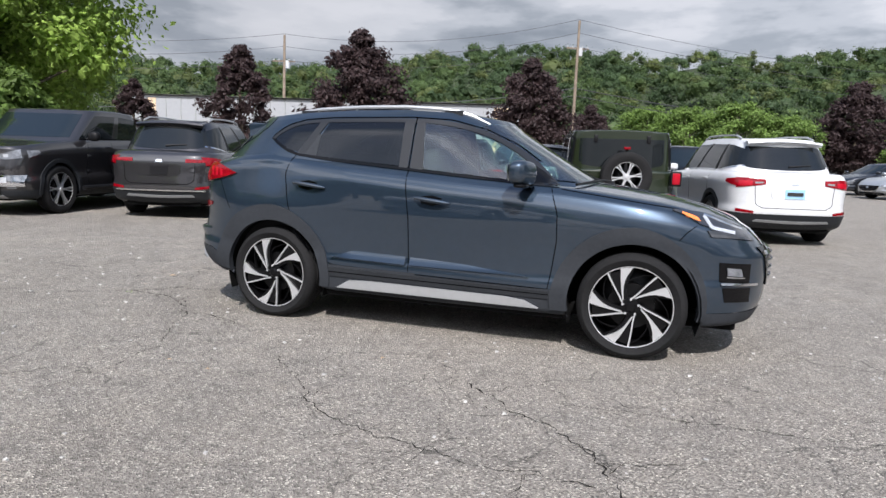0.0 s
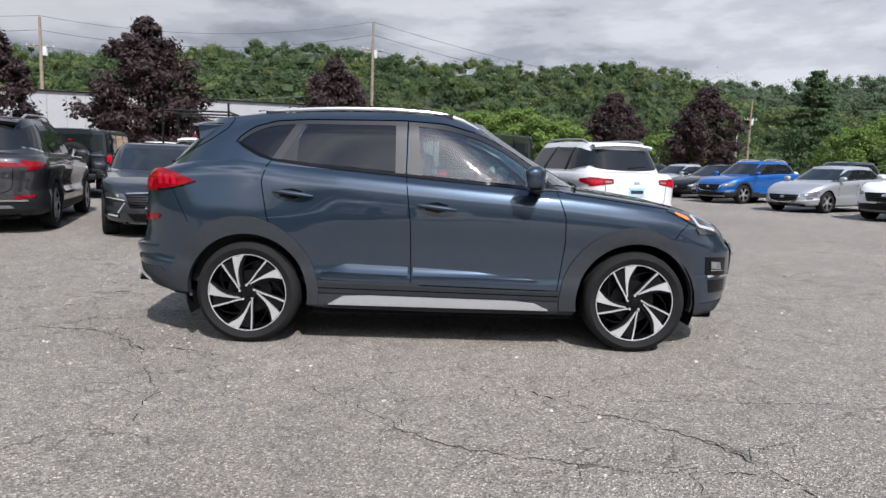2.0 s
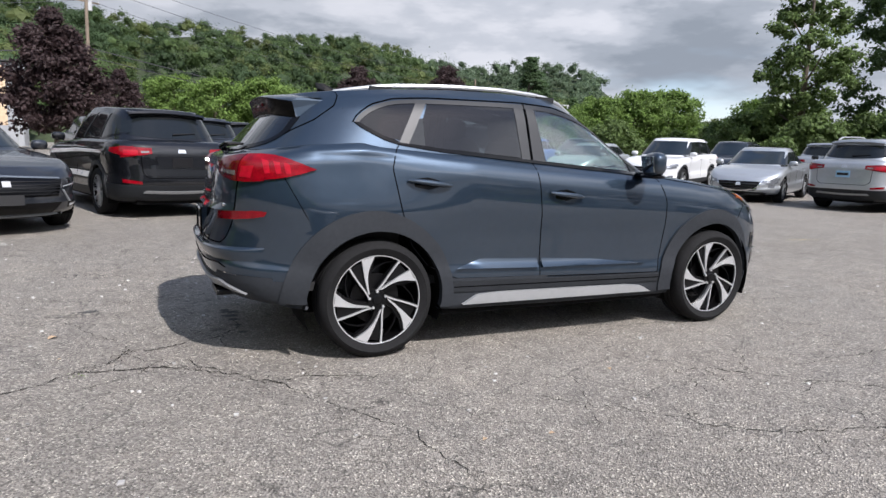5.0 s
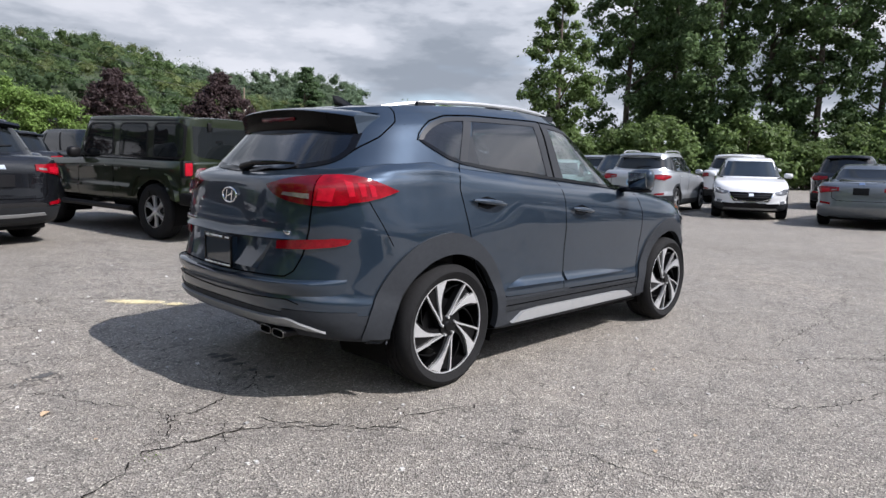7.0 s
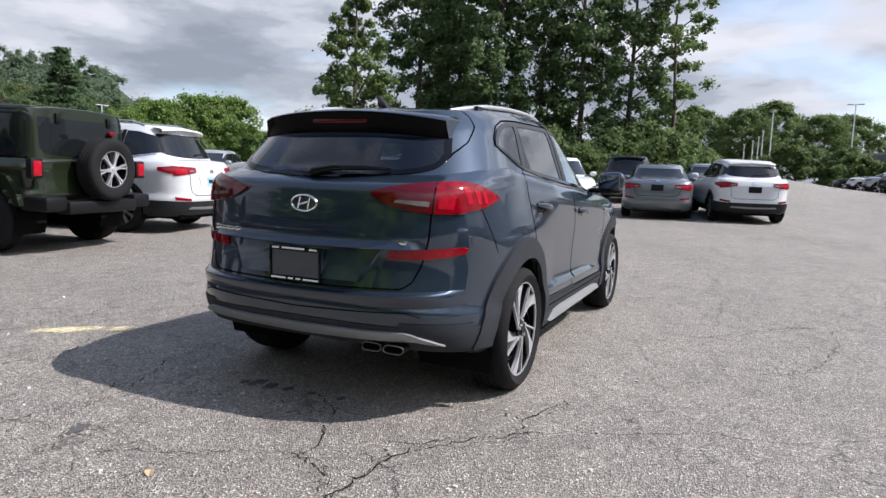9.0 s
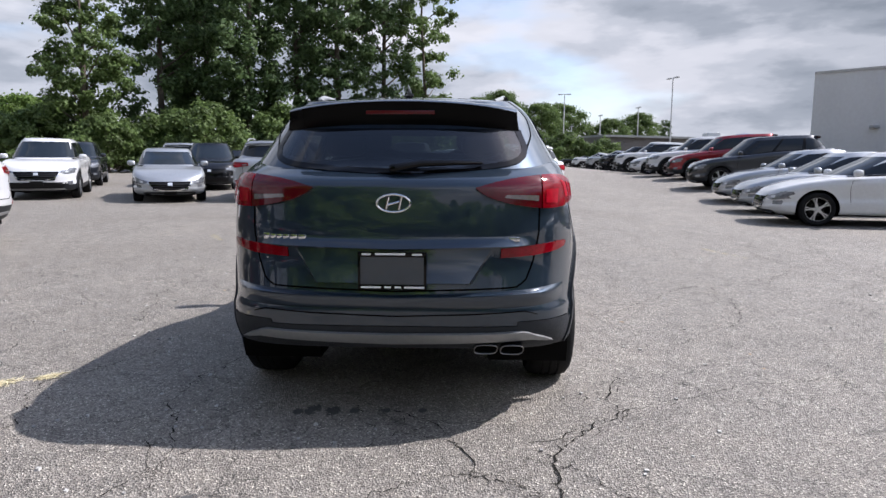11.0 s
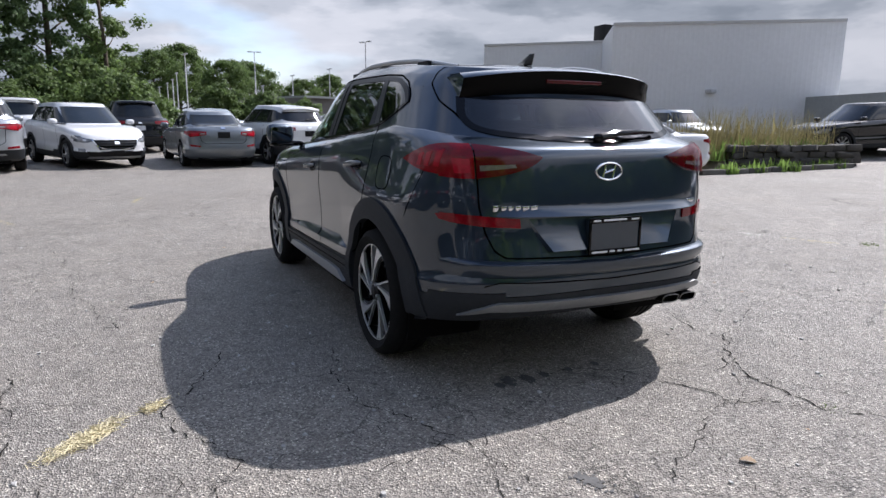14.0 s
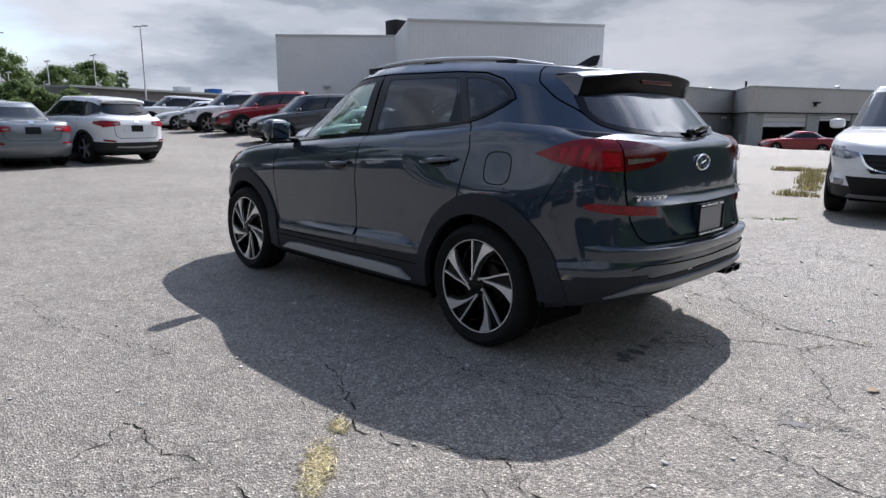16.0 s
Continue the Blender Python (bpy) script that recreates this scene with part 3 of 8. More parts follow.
def add_wheels(car, xs, y, R, rim, w, style, steer=0.0, zup=0.0):
    ms = wheel_meshes(style, R, rim, w)
    for x in xs:
        for side in (-1, 1):
            hub = new("wheel", ms["hub"])
            hub.parent = car
            hub.matrix_basis = pose(x, side * (y - w * 0.5), R + zup, 0, random.uniform(-180, 180) if style != "swirl" else {(-1, -1): 0, (1, -1): 5, (-1, 1): 34, (1, 1): 60}[(1 if x > 0 else -1, side)], (0 if side < 0 else 180) + (steer if x > 0 else 0))
            for nm in ("tyre", "dark", "bright"):
                o = new({"tyre": "tyre", "dark": "rim", "bright": "rim_face"}[nm], ms[nm])
                o.parent = hub


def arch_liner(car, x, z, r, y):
    """Wheel housing behind an arch, both flanks; its shade is put in as near-black colour."""
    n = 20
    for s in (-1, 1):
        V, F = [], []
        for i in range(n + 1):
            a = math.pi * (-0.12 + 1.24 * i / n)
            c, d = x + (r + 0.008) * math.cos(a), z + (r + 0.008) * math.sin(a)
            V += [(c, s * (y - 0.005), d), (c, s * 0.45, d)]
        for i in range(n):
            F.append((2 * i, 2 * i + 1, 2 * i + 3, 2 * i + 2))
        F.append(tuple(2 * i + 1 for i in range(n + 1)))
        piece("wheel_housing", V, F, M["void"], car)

# ---- the slate-blue crossover ----
def hero():
    car = thing("crossover_car", "slate-blue compact crossover with black cladding parked on open asphalt", "car")
    WB, HUBZ, AR = 1.335, 0.350, 0.425
    belt = [(-2.3, 1.16), (-2.0, 1.20), (-1.7, 1.245), (-1.42, 1.262), (-1.18, 1.245), (-0.9, 1.225), (-0.33, 1.18), (0.2, 1.14), (0.6, 1.112), (0.85, 1.10), (1.1, 1.075), (1.5, 1.025), (1.8, 0.965), (2.0, 0.905), (2.25, 0.84)]
    shoulder = [(-2.3, 1.10), (-2.0, 1.13), (-1.5, 1.13), (-0.9, 1.09), (-0.2, 1.035), (0.5, 0.99), (1.1, 0.935), (1.6, 0.90), (1.95, 0.84), (2.25, 0.77)]
    keys = [
        (2.06, -2.08, 0.80, 3.2, 4.4, 1.0, -1.0, [(-2.3, 0.385), (-1.7, 0.30), (0, 0.22), (1.7, 0.24), (2.2, 0.24)]),
        (2.14, -2.16, 0.885, 3.2, 4.4, 1.0, -1.0, [(-2.3, 0.40), (-1.7, 0.325), (-0.8, 0.265), (0.8, 0.265), (1.7, 0.255), (2.2, 0.27)]),
        (2.20, -2.225, 0.905, 3.1, 4.3, 1.0, -1.0, [(-2.3, 0.46), (-0.8, 0.40), (0.8, 0.39), (2.2, 0.40)]),
        (2.215, -2.25, 0.906, 3.1, 4.2, 1.0, -1.0, [(-2.3, 0.56), (-1.7, 0.52), (-0.7, 0.485), (0.7, 0.455), (2.2, 0.52)]),
        (2.22, -2.235, 0.893, 3.1, 4.2, 1.0, -1.0, [(-2.3, 0.63), (-1.7, 0.57), (-0.7, 0.55), (0.7, 0.515), (2.2, 0.58)]),
        (2.22, -2.198, 0.897, 3.1, 4.2, 1.0, -1.0, [(-2.3, 0.78), (-0.7, 0.72), (0.7, 0.70), (2.2, 0.70)]),
        (2.19, -2.186, 0.910, 3.0, 4.2, 1.0, -1.0, [(-2.3, 0.95), (-1.2, 0.90), (0.7, 0.85), (1.5, 0.81), (2.2, 0.74)]),
        (2.15, -2.158, 0.905, 2.9, 4.2, 1.0, -1.0, shoulder),
        (2.09, -2.135, 0.872, 2.8, 4.0, 1.0, -1.0, [(x, z * 0.35 + np.interp(x, *zip(*belt)) * 0.65) for x, z in [(x, np.interp(x, *zip(*shoulder))) for x, _ in belt]]),
        (2.02, -2.07, 0.812, 2.8, 3.8, 1.0, -1.0, belt),
    ]
    skin = loft(keys, 190, 5)
    # rear haunch: fullest over the arch, leaning in towards the shoulder
    over = np.interp(skin[..., 0], [-2.02, -1.86, -1.66, -1.30, -1.02, -0.72], [0, 0.45, 1, 1, 0.55, 0])
    skin[..., 1] += np.where(skin[..., 1] > 0.5, over * np.interp(skin[..., 2], [0.50, 0.66, 0.76, 0.90, 1.02, 1.12, 1.19, 1.26], [0, 0.020, 0.022, 0.004, -0.020, -0.038, -0.034, 0]), 0)
    lower = shell(skin, 0.045, 10, [(-WB, HUBZ, AR), (WB, HUBZ, AR)])
    roof = [(-2.1, 1.49), (-1.8, 1.515), (-1.5, 1.545), (-1.2, 1.572), (-0.8, 1.596), (-0.4, 1.602), (0.0, 1.583), (0.3, 1.545), (0.6, 1.50)]
    up = lambda f: [(x, (1 - f) * np.interp(x, *zip(*belt)) + f * np.interp(x, *zip(*roof)) - 0.012 * (1 - f)) for x in np.linspace(-2.1, 1.2, 24)]
    gk = [
        (1.14, -2.065, 0.820, 2.5, 3.7, 0.2, -1.0, up(0.0)),
        (0.80, -1.945, 0.757, 2.5, 3.6, 0.0, -0.95, up(0.40)),
        (0.56, -1.845, 0.705, 2.6, 3.7, -0.2, -0.9, up(0.72)),
        (0.39, -1.775, 0.648, 2.7, 3.9, -0.3, -0.9, up(0.93)),
        (0.31, -1.73, 0.58, 2.7, 4.6, -0.3, -0.9, [(x, z + 0.022) for x, z in roof]),
    ]
    upper = shell(loft(gk, 190, 9), 0.022, 14)
    bvh = tree_of(lower, upper)

    # outlines on the flank, in x and z
    qtr = [(-1.425, 1.385), (-1.33, 1.455), (-1.18, 1.508), (-1.02, 1.523), (-1.10, 1.395), (-1.175, 1.285), (-1.27, 1.302)]
    rglass = [(-1.035, 1.255), (-1.02, 1.40), (-0.955, 1.515), (-0.345, 1.528), (-0.335, 1.205)]
    fglass = [(-0.165, 1.185), (-0.205, 1.522), (-0.02, 1.51), (0.24, 1.452), (0.44, 1.362), (0.60, 1.255), (0.70, 1.165), (0.60, 1.130)]
    rear_door = [(-1.19, 1.25), (-1.245, 1.12), (-1.20, 0.89), (-1.13, 0.67), (-1.0, 0.53), (-0.84, 0.455), (-0.215, 0.43), (-0.225, 0.85), (-0.265, 1.20), (-0.265, 1.56), (-0.95, 1.545), (-1.12, 1.36)]
    front_door = [(-0.265, 1.20), (-0.225, 0.85), (-0.215, 0.43), (0.79, 0.418), (0.83, 0.60), (0.835, 0.88), (0.77, 1.115), (0.70, 1.20), (0.45, 1.395), (0.2, 1.51), (0.0, 1.545), (-0.265, 1.56)]
    rearwin = [(-0.58, 1.39), (-0.612, 1.30), (-0.58, 1.246), (-0.45, 1.216), (0.0, 1.188), (0.45, 1.216), (0.58, 1.246), (0.612, 1.30), (0.58, 1.39)]
    ws = [(-0.74, 1.155), (-0.60, 1.50), (-0.45, 1.535), (0.45, 1.535), (0.60, 1.50), (0.74, 1.155), (0.45, 1.125), (-0.45, 1.125)]
    gate = [(-0.66, 1.19), (-0.665, 0.91), (-0.635, 0.785), (-0.60, 0.70), (-0.53, 0.675), (0.53, 0.675), (0.60, 0.70), (0.635, 0.785), (0.665, 0.91), (0.66, 1.19)]

    def cls_low(x, y, z, n):
        for ax in (-WB, WB):
            if (x - ax) ** 2 + (z - HUBZ) ** 2 < (AR - 0.002) ** 2 and abs(y) > 0.5:
                return None
        if abs(y) < np.interp(x, [-2.0, -1.75, -1.4, 0.9, 1.0], [0.40, 0.52, 0.70, 0.76, 0]) and z > 1.0 and -1.85 < x < 0.98 and n[2] > 0.7:
            return None
        step = np.interp(x, [-2.2, -2.0, -1.75, -0.9, -0.8, 0.8, 0.9, 1.7, 1.85], [0.505, 0.50, 0.47, 0.46, 0.450, 0.418, 0.40, 0.36, 0.335])
        if z < step:
            return "cladding"
        if abs(n[1]) > 0.5 and inside(front_door, x, z):
            return "front_door" + ("L" if y > 0 else "R")
        if abs(n[1]) > 0.5 and inside(rear_door, x, z):
            return "rear_door" + ("L" if y > 0 else "R")
        if x < -1.75 and n[0] < -0.45 and inside(gate, y, z):
            return "tailgate"
        if x > 0.95 and n[2] > 0.55 and abs(y) < 0.80:
            return "bonnet"
        return "body"

    def cls_up(x, y, z, n):
        s = abs(n[1]) > 0.55 and z < 1.56
        if s and (inside(qtr, x, z) or inside(rglass, x, z) or inside(fglass, x, z)):
            return None
        if x < -1.6 and n[0] < -0.35 and inside(rearwin, y, z):
            return None
        if x > 0.2 and n[0] > 0.25 and inside(ws, y, z):
            return None
        return "roof"

    low, upp = split(lower, cls_low), split(upper, cls_up)
    lab = {"cladding": "textured dark grey plastic lower cladding", "bonnet": "", "tailgate": ""}
    for k, (v, f, nn) in low.items():
        nm = k.rstrip("LR")
        off = 0.004 if k == "cladding" else 0.0
        piece(nm, v + nn * off, f, M["arch"] if k == "cladding" else M["slate"], car, lab.get(k, ""), normals=nn)
    v, f, nn = upp["roof"]
    piece("roof", v, f, M["slate"], car, normals=nn)

    def put(name, A, B, way, m, off=0.004, nu=18, nv=4, label="", parent=car, skirt=0.012):
        return piece(name, *sheet(bvh, A, B, way, off, nu, nv, skirt), m, parent, label)

    def line(path, way, w=0.0065, off=0.0012, n=28, m="seam", name="shut_line", parent=car):
        return piece(name, *strip(bvh, path, way, w, off, n), M[m], parent)

    for way in ("L", "R"):
        # glass
        put("quarter_window", smooth_line([(-1.425, 1.378), (-1.385, 1.355), (-1.27, 1.300), (-1.175, 1.283)], 20), smooth_line([(-1.425, 1.384), (-1.39, 1.420), (-1.30, 1.474), (-1.18, 1.509), (-1.02, 1.523)], 20), way, M["privacy"], 0.003, 16, 5, "dark privacy glass")
        put("rear_side_window", [(-1.035, 1.255), (-0.335, 1.205)], [(-1.02, 1.40), (-0.965, 1.515), (-0.345, 1.528)], way, M["privacy"], 0.003, 20, 8, "dark privacy glass")
        put("front_side_window", [(-0.165, 1.185), (0.60, 1.130), (0.70, 1.165)], [(-0.205, 1.522), (-0.02, 1.51), (0.24, 1.452), (0.44, 1.362), (0.60, 1.255), (0.702, 1.168)], way, M["glass"], 0.003, 24, 8, "clear tinted glass")
        # pillars and surrounds
        put("corner_panel", [(-1.135, 1.266), (-1.02, 1.254)], [(-1.03, 1.42), (-1.012, 1.42)], way, M["arch"], 0.0052, 5, 5, "matte grey door corner panel")
        put("pillar_trim", [(-0.34, 1.19), (-0.275, 1.187)], [(-0.35, 1.545), (-0.275, 1.55)], way, M["pillar"], 0.006, 4, 8)
        put("pillar_trim", [(-0.255, 1.186), (-0.155, 1.178)], [(-0.255, 1.55), (-0.195, 1.545)], way, M["pillar"], 0.006, 4, 8)
        put("pillar_trim", [(-1.185, 1.272), (-1.125, 1.264)], [(-1.03, 1.535), (-0.965, 1.532)], way, M["pillar"], 0.006, 5, 8)
        top = [(-1.442, 1.380), (-1.41, 1.422), (-1.32, 1.482), (-1.18, 1.524), (-0.95, 1.541), (-0.3, 1.553), (0.0, 1.538), (0.24, 1.476), (0.46, 1.375), (0.63, 1.262), (0.80, 1.115)]
        bot = [(-1.415, 1.380), (-1.38, 1.415), (-1.30, 1.464), (-1.17, 1.503), (-0.95, 1.514), (-0.3, 1.526), (-0.02, 1.508), (0.24, 1.447), (0.43, 1.357), (0.585, 1.25), (0.70, 1.14)]
        put("window_surround", smooth_line(bot, 60), smooth_line(top, 60), way, M["pillar"], 0.006, 60, 2)
        put("belt_moulding", [(-1.442, 1.380), (-1.40, 1.345), (-1.28, 1.284), (-1.18, 1.256), (-0.9, 1.222), (-0.3, 1.176), (0.6, 1.106), (0.82, 1.10)], [(-1.415, 1.380), (-1.38, 1.360), (-1.27, 1.303), (-1.17, 1.272), (-0.9, 1.244), (-0.3, 1.198), (0.6, 1.128), (0.80, 1.118)], way, M["gloss"], 0.006, 60, 1)
        put("mirror_sail", [(0.60, 1.125), (0.80, 1.108)], [(0.60, 1.245), (0.68, 1.20)], way, M["gloss"], 0.007, 6, 4)
        # doors
        line([(-1.185, 1.262), (-1.215, 1.225), (-1.245, 1.12), (-1.20, 0.89), (-1.13, 0.67), (-1.02, 0.545)], way)
        line([(-0.265, 1.19), (-0.225, 0.85), (-0.215, 0.45)], way)
        line([(0.765, 1.12), (0.83, 0.93), (0.835, 0.75), (0.81, 0.55), (0.79, 0.42)], way)
        line([(-0.265, 1.19), (-0.265, 1.555)], way, 0.008, 0.007)
        line([(-1.45, 1.38), (-1.418, 1.428), (-1.325, 1.492), (-1.18, 1.535), (-0.95, 1.552), (-0.3, 1.563), (0.0, 1.548), (0.245, 1.486), (0.47, 1.383), (0.64, 1.268)], way, 0.007, 0.003, 50)
        line([(-1.0, 0.535), (-0.84, 0.456), (-0.2, 0.438), (0.79, 0.42)], way)
        line([(0.84, 1.09), (1.2, 1.045), (1.55, 1.0), (1.80, 0.955)], way, 0.005)
        # arches
        for ax, prof in ((-WB, (0.490, 0.490, 0.500, 0.530, 0.545, 0.548, 0.565)), (WB, (0.455, 0.470, 0.495, 0.522, 0.522, 0.524, 0.53))):
            th = np.linspace(-12, 192, 40)
            rr = np.interp(th, np.linspace(-12, 192, 7), prof)
            I = [(ax + (AR - 0.012) * math.cos(radians(t)), HUBZ + (AR - 0.012) * math.sin(radians(t))) for t in th]
            O = [(ax + r * math.cos(radians(t)), HUBZ + r * math.sin(radians(t))) for t, r in zip(th, rr)]
            I2 = [(a, max(b, 0.285)) for a, b in I]
            O2 = [(a, max(b, 0.285)) for a, b in O]
            put("wheel_arch_cladding", I2, O2, way, M["arch"], 0.014, 44, 4, "matte dark grey plastic arch moulding", skirt=0.03)
        # rocker
        put("rocker_moulding", [(-0.86, 0.372), (0.80, 0.355)], [(-0.85, 0.44), (0.80, 0.408)], way, M["clad"], 0.012, 30, 2)
        put("side_skid_trim", [(-0.78, 0.292), (0.735, 0.288)], [(-0.68, 0.350), (-0.5, 0.358), (0.5, 0.346), (0.64, 0.332)], way, M["silvertrim"], 0.026, 40, 3, "satin silver sill trim", skirt=0.03)
        line([(-0.86, 0.405), (0.8, 0.386)], way, 0.005, 0.0135)
        for nm, A, B in (("rear_door_bevel", [(-0.83, 0.512), (-0.238, 0.497)], [(-0.82, 0.516), (-0.66, 0.572), (-0.238, 0.560)]), ("front_door_bevel", [(-0.204, 0.497), (0.66, 0.487)], [(-0.204, 0.559), (0.2, 0.540), (0.65, 0.492)])):
            piece(nm, *sheet(bvh, A, B, way, 0.026, 26, 6, 0.008, lambda u, t: (1 - t) ** 1.15), M["slate"], car)
        # fuel flap on the left, handles
        if way == "L":
            c = [(-1.46 + 0.088 * pw(math.cos(a)), 1.02 + 0.085 * pw(math.sin(a))) for a in np.linspace(0, 2 * math.pi, 41)]
            line(c, way, 0.005, 0.0015, 48, name="fuel_flap_line")
        for hx, hz, ln in ((-1.16, 1.053, 0.275), (-0.175, 0.988, 0.262)):
            sy = 1 if way == "L" else -1
            p, nn = cast(bvh, hx + 0.13, hz - 0.012, way)
            cup = put("handle_recess", [(hx + 0.045, hz - 0.035), (hx + 0.13, hz - 0.052), (hx + 0.20, hz - 0.035)], [(hx + 0.045, hz + 0.01), (hx + 0.13, hz + 0.022), (hx + 0.20, hz + 0.004)], way, M["gloss"], 0.0015, 12, 3)
            path = []
            for t in np.linspace(0, 1, 9):
                q, qn = cast(bvh, hx + ln * t, hz - 0.028 * t, way)
                path.append(q + qn * (0.006 + 0.032 * math.sin(math.pi * min(max(t, 0.03), 0.97)) ** 0.5))
            V, F = tube(path, [0.008, 0.013, 0.015, 0.016, 0.016, 0.016, 0.015, 0.012, 0.007], 10)
            piece("door_handle", V, F, M["slate"], car)
        # mirror
        sy = 1 if way == "L" else -1
        body = superbox((0.612, sy * 0.995, 1.190), (0.060, 0.112, 0.080), 3.2, 24, 14)
        V = [(x - 0.30 * (abs(y) - 0.97), y, z + 0.05 * (abs(y) - 0.99)) for x, y, z in body[0]]
        mir = piece("door_mirror", V, body[1], M["slate"], car, "body-coloured mirror housing")
        piece("mirror_foot", *join(superbox((0.62, sy * 0.885, 1.115), (0.045, 0.075, 0.022), 3), superbox((0.60, sy * 0.985, 1.108), (0.050, 0.098, 0.016), 3)), M["gloss"], mir)
        g = tf(box(-0.006, 0.006, -0.088, 0.088, -0.056, 0.056, 0.005)[0], pose(0.546, sy * 0.995, 1.190, 0, -9, sy * 16.7)), box(-0.006, 0.006, -0.088, 0.088, -0.056, 0.056, 0.005)[1]
        piece("mirror_glass", g[0], g[1], M["mirror"], mir)
        # roof rail
        pts = []
        for t in np.linspace(0, 1, 15):
            x = 0.24 - 1.74 * t
            yy = sy * (0.475 + 0.085 * math.sin(math.pi * t) ** 0.6)
            q, qn = cast(bvh, x, yy, "top")
            pts.append((x, yy, q.z + 0.024 * min(1, 5 * t, 5 * (1 - t)) - 0.004))
        V, F = tube(pts, [0.010] + [0.0145] * 13 + [0.010], 8)
        rail = piece("roof_rail", V, F, M["silvertrim"], car, "satin silver roof rail")
        for x in (-0.02, -0.6, -1.22):
            q, _ = cast(bvh, x, sy * 0.545, "top")
            piece("rail_foot", *box(x - 0.07, x + 0.07, sy * 0.545 - 0.012, sy * 0.545 + 0.012, q.z - 0.02, q.z + 0.016), M["clad"], rail)

    # tailgate glass, spoiler, lamps
    put("rear_window", smooth_line([(-0.618, 1.30), (-0.595, 1.252), (-0.45, 1.214), (0.0, 1.186), (0.45, 1.214), (0.595, 1.252), (0.618, 1.30)], 40), [(-0.585, 1.40), (0.585, 1.40)], "rear", M["rearglass"], 0.003, 30, 8, "dark tinted rear glass")
    put("rear_window_band", smooth_line([(-0.628, 1.32), (-0.625, 1.262), (-0.58, 1.228), (-0.44, 1.202), (0.0, 1.175), (0.44, 1.202), (0.58, 1.228), (0.625, 1.262), (0.628, 1.32)], 60), smooth_line([(-0.598, 1.32), (-0.595, 1.276), (-0.56, 1.250), (-0.43, 1.226), (0.0, 1.199), (0.43, 1.226), (0.56, 1.250), (0.595, 1.276), (0.598, 1.32)], 60), "rear", M["gloss"], 0.0045, 70, 2)
    for s in (-1, 1):
        put("rear_window_edge", [(s * 0.628, 1.318), (s * 0.598, 1.40)], [(s * 0.598, 1.318), (s * 0.565, 1.40)], "rear", M["gloss"], 0.0045, 12, 3)
        line([(-1.545, 1.590), (-1.50, 1.545), (-1.535, 1.475), (-1.66, 1.385), (-1.78, 1.325), (-1.86, 1.275)], "L" if s > 0 else "R", 0.0055, 0.0015, 30)
    put("windscreen", [(-0.74, 1.155), (-0.45, 1.125), (0.45, 1.125), (0.74, 1.155)], [(-0.60, 1.50), (-0.45, 1.535), (0.45, 1.535), (0.60, 1.50)], "front", M["glass"], 0.003, 30, 12, "clear curved windscreen")
    # spoiler: body-coloured lip over a black underside with closed ends
    ys = np.linspace(-1, 1, 29)

    def section(u):
        k, q = abs(u) ** 5, u * u
        y = u * 0.585
        return [(-1.56, y * 0.97, 1.558 - 0.040 * q), (-1.76 + 0.04 * k, y * 0.985, 1.556 - 0.042 * q), (-1.872 + 0.11 * k, y * 0.99, 1.540 - 0.044 * q), (-1.884 + 0.115 * k, y * 0.99, 1.533 - 0.045 * q)]

    def under(u):
        k, q = abs(u) ** 5, u * u
        y = u * 0.585
        return [(-1.884 + 0.115 * k, y * 0.99, 1.533 - 0.045 * q), (-1.868 + 0.11 * k, y * 0.995, 1.488 - 0.040 * q), (-1.850 + 0.10 * k, y * 1.01, 1.42 - 0.014 * q), (-1.825 + 0.09 * k, y * 1.015, 1.392 - 0.006 * q), (-1.70, y * 1.01, 1.372)]

    def rows(fn):
        V = [p for u in ys for p in fn(u)]
        m = len(fn(0))
        return V, [(i * m + j, i * m + j + 1, (i + 1) * m + j + 1, (i + 1) * m + j) for i in range(len(ys) - 1) for j in range(m - 1)]

    sp = piece("rear_spoiler", *rows(section), M["slate"], car, "body-coloured roof spoiler")
    V, F = rows(under)
    for u in (-1, 1):
        cap = section(u)[1:] + under(u)[1:4] + [(-1.62, u * 0.602, 1.43), (-1.56, u * 0.585, 1.50)]
        piece("spoiler_end", cap, [tuple(range(len(cap)))], M["slate"], sp, smooth=0)
    piece("spoiler_underside", V, F, M["piano"], sp, "gloss black spoiler underside")
    piece("brake_light", *box(-1.876, -1.860, -0.17, 0.17, 1.470, 1.490, 0.004), M["taildark"], sp, "long dark red high brake light")
    # antenna fin
    q, _ = cast(bvh, -1.38, 0, "top")
    V, F = [], []
    for t, w in ((0, 0.028), (0.4, 0.018), (0.8, 0.008), (1, 0.003)):
        for x, y in ((-0.075 - 0.02 * t + 0.0 * t, 0), (-0.03 - 0.02 * t, w), (0.10 * (1 - t) - 0.04 * t, 0), (-0.03 - 0.02 * t, -w)):
            V.append((-1.40 + x, y, q.z + 0.058 * t))
    for j in range(3):
        for i in range(4):
            F.append((j * 4 + i, j * 4 + (i + 1) % 4, (j + 1) * 4 + (i + 1) % 4, (j + 1) * 4 + i))
    F.append((12, 13, 14, 15))
    piece("antenna_fin", V, F, M["gloss"], car)

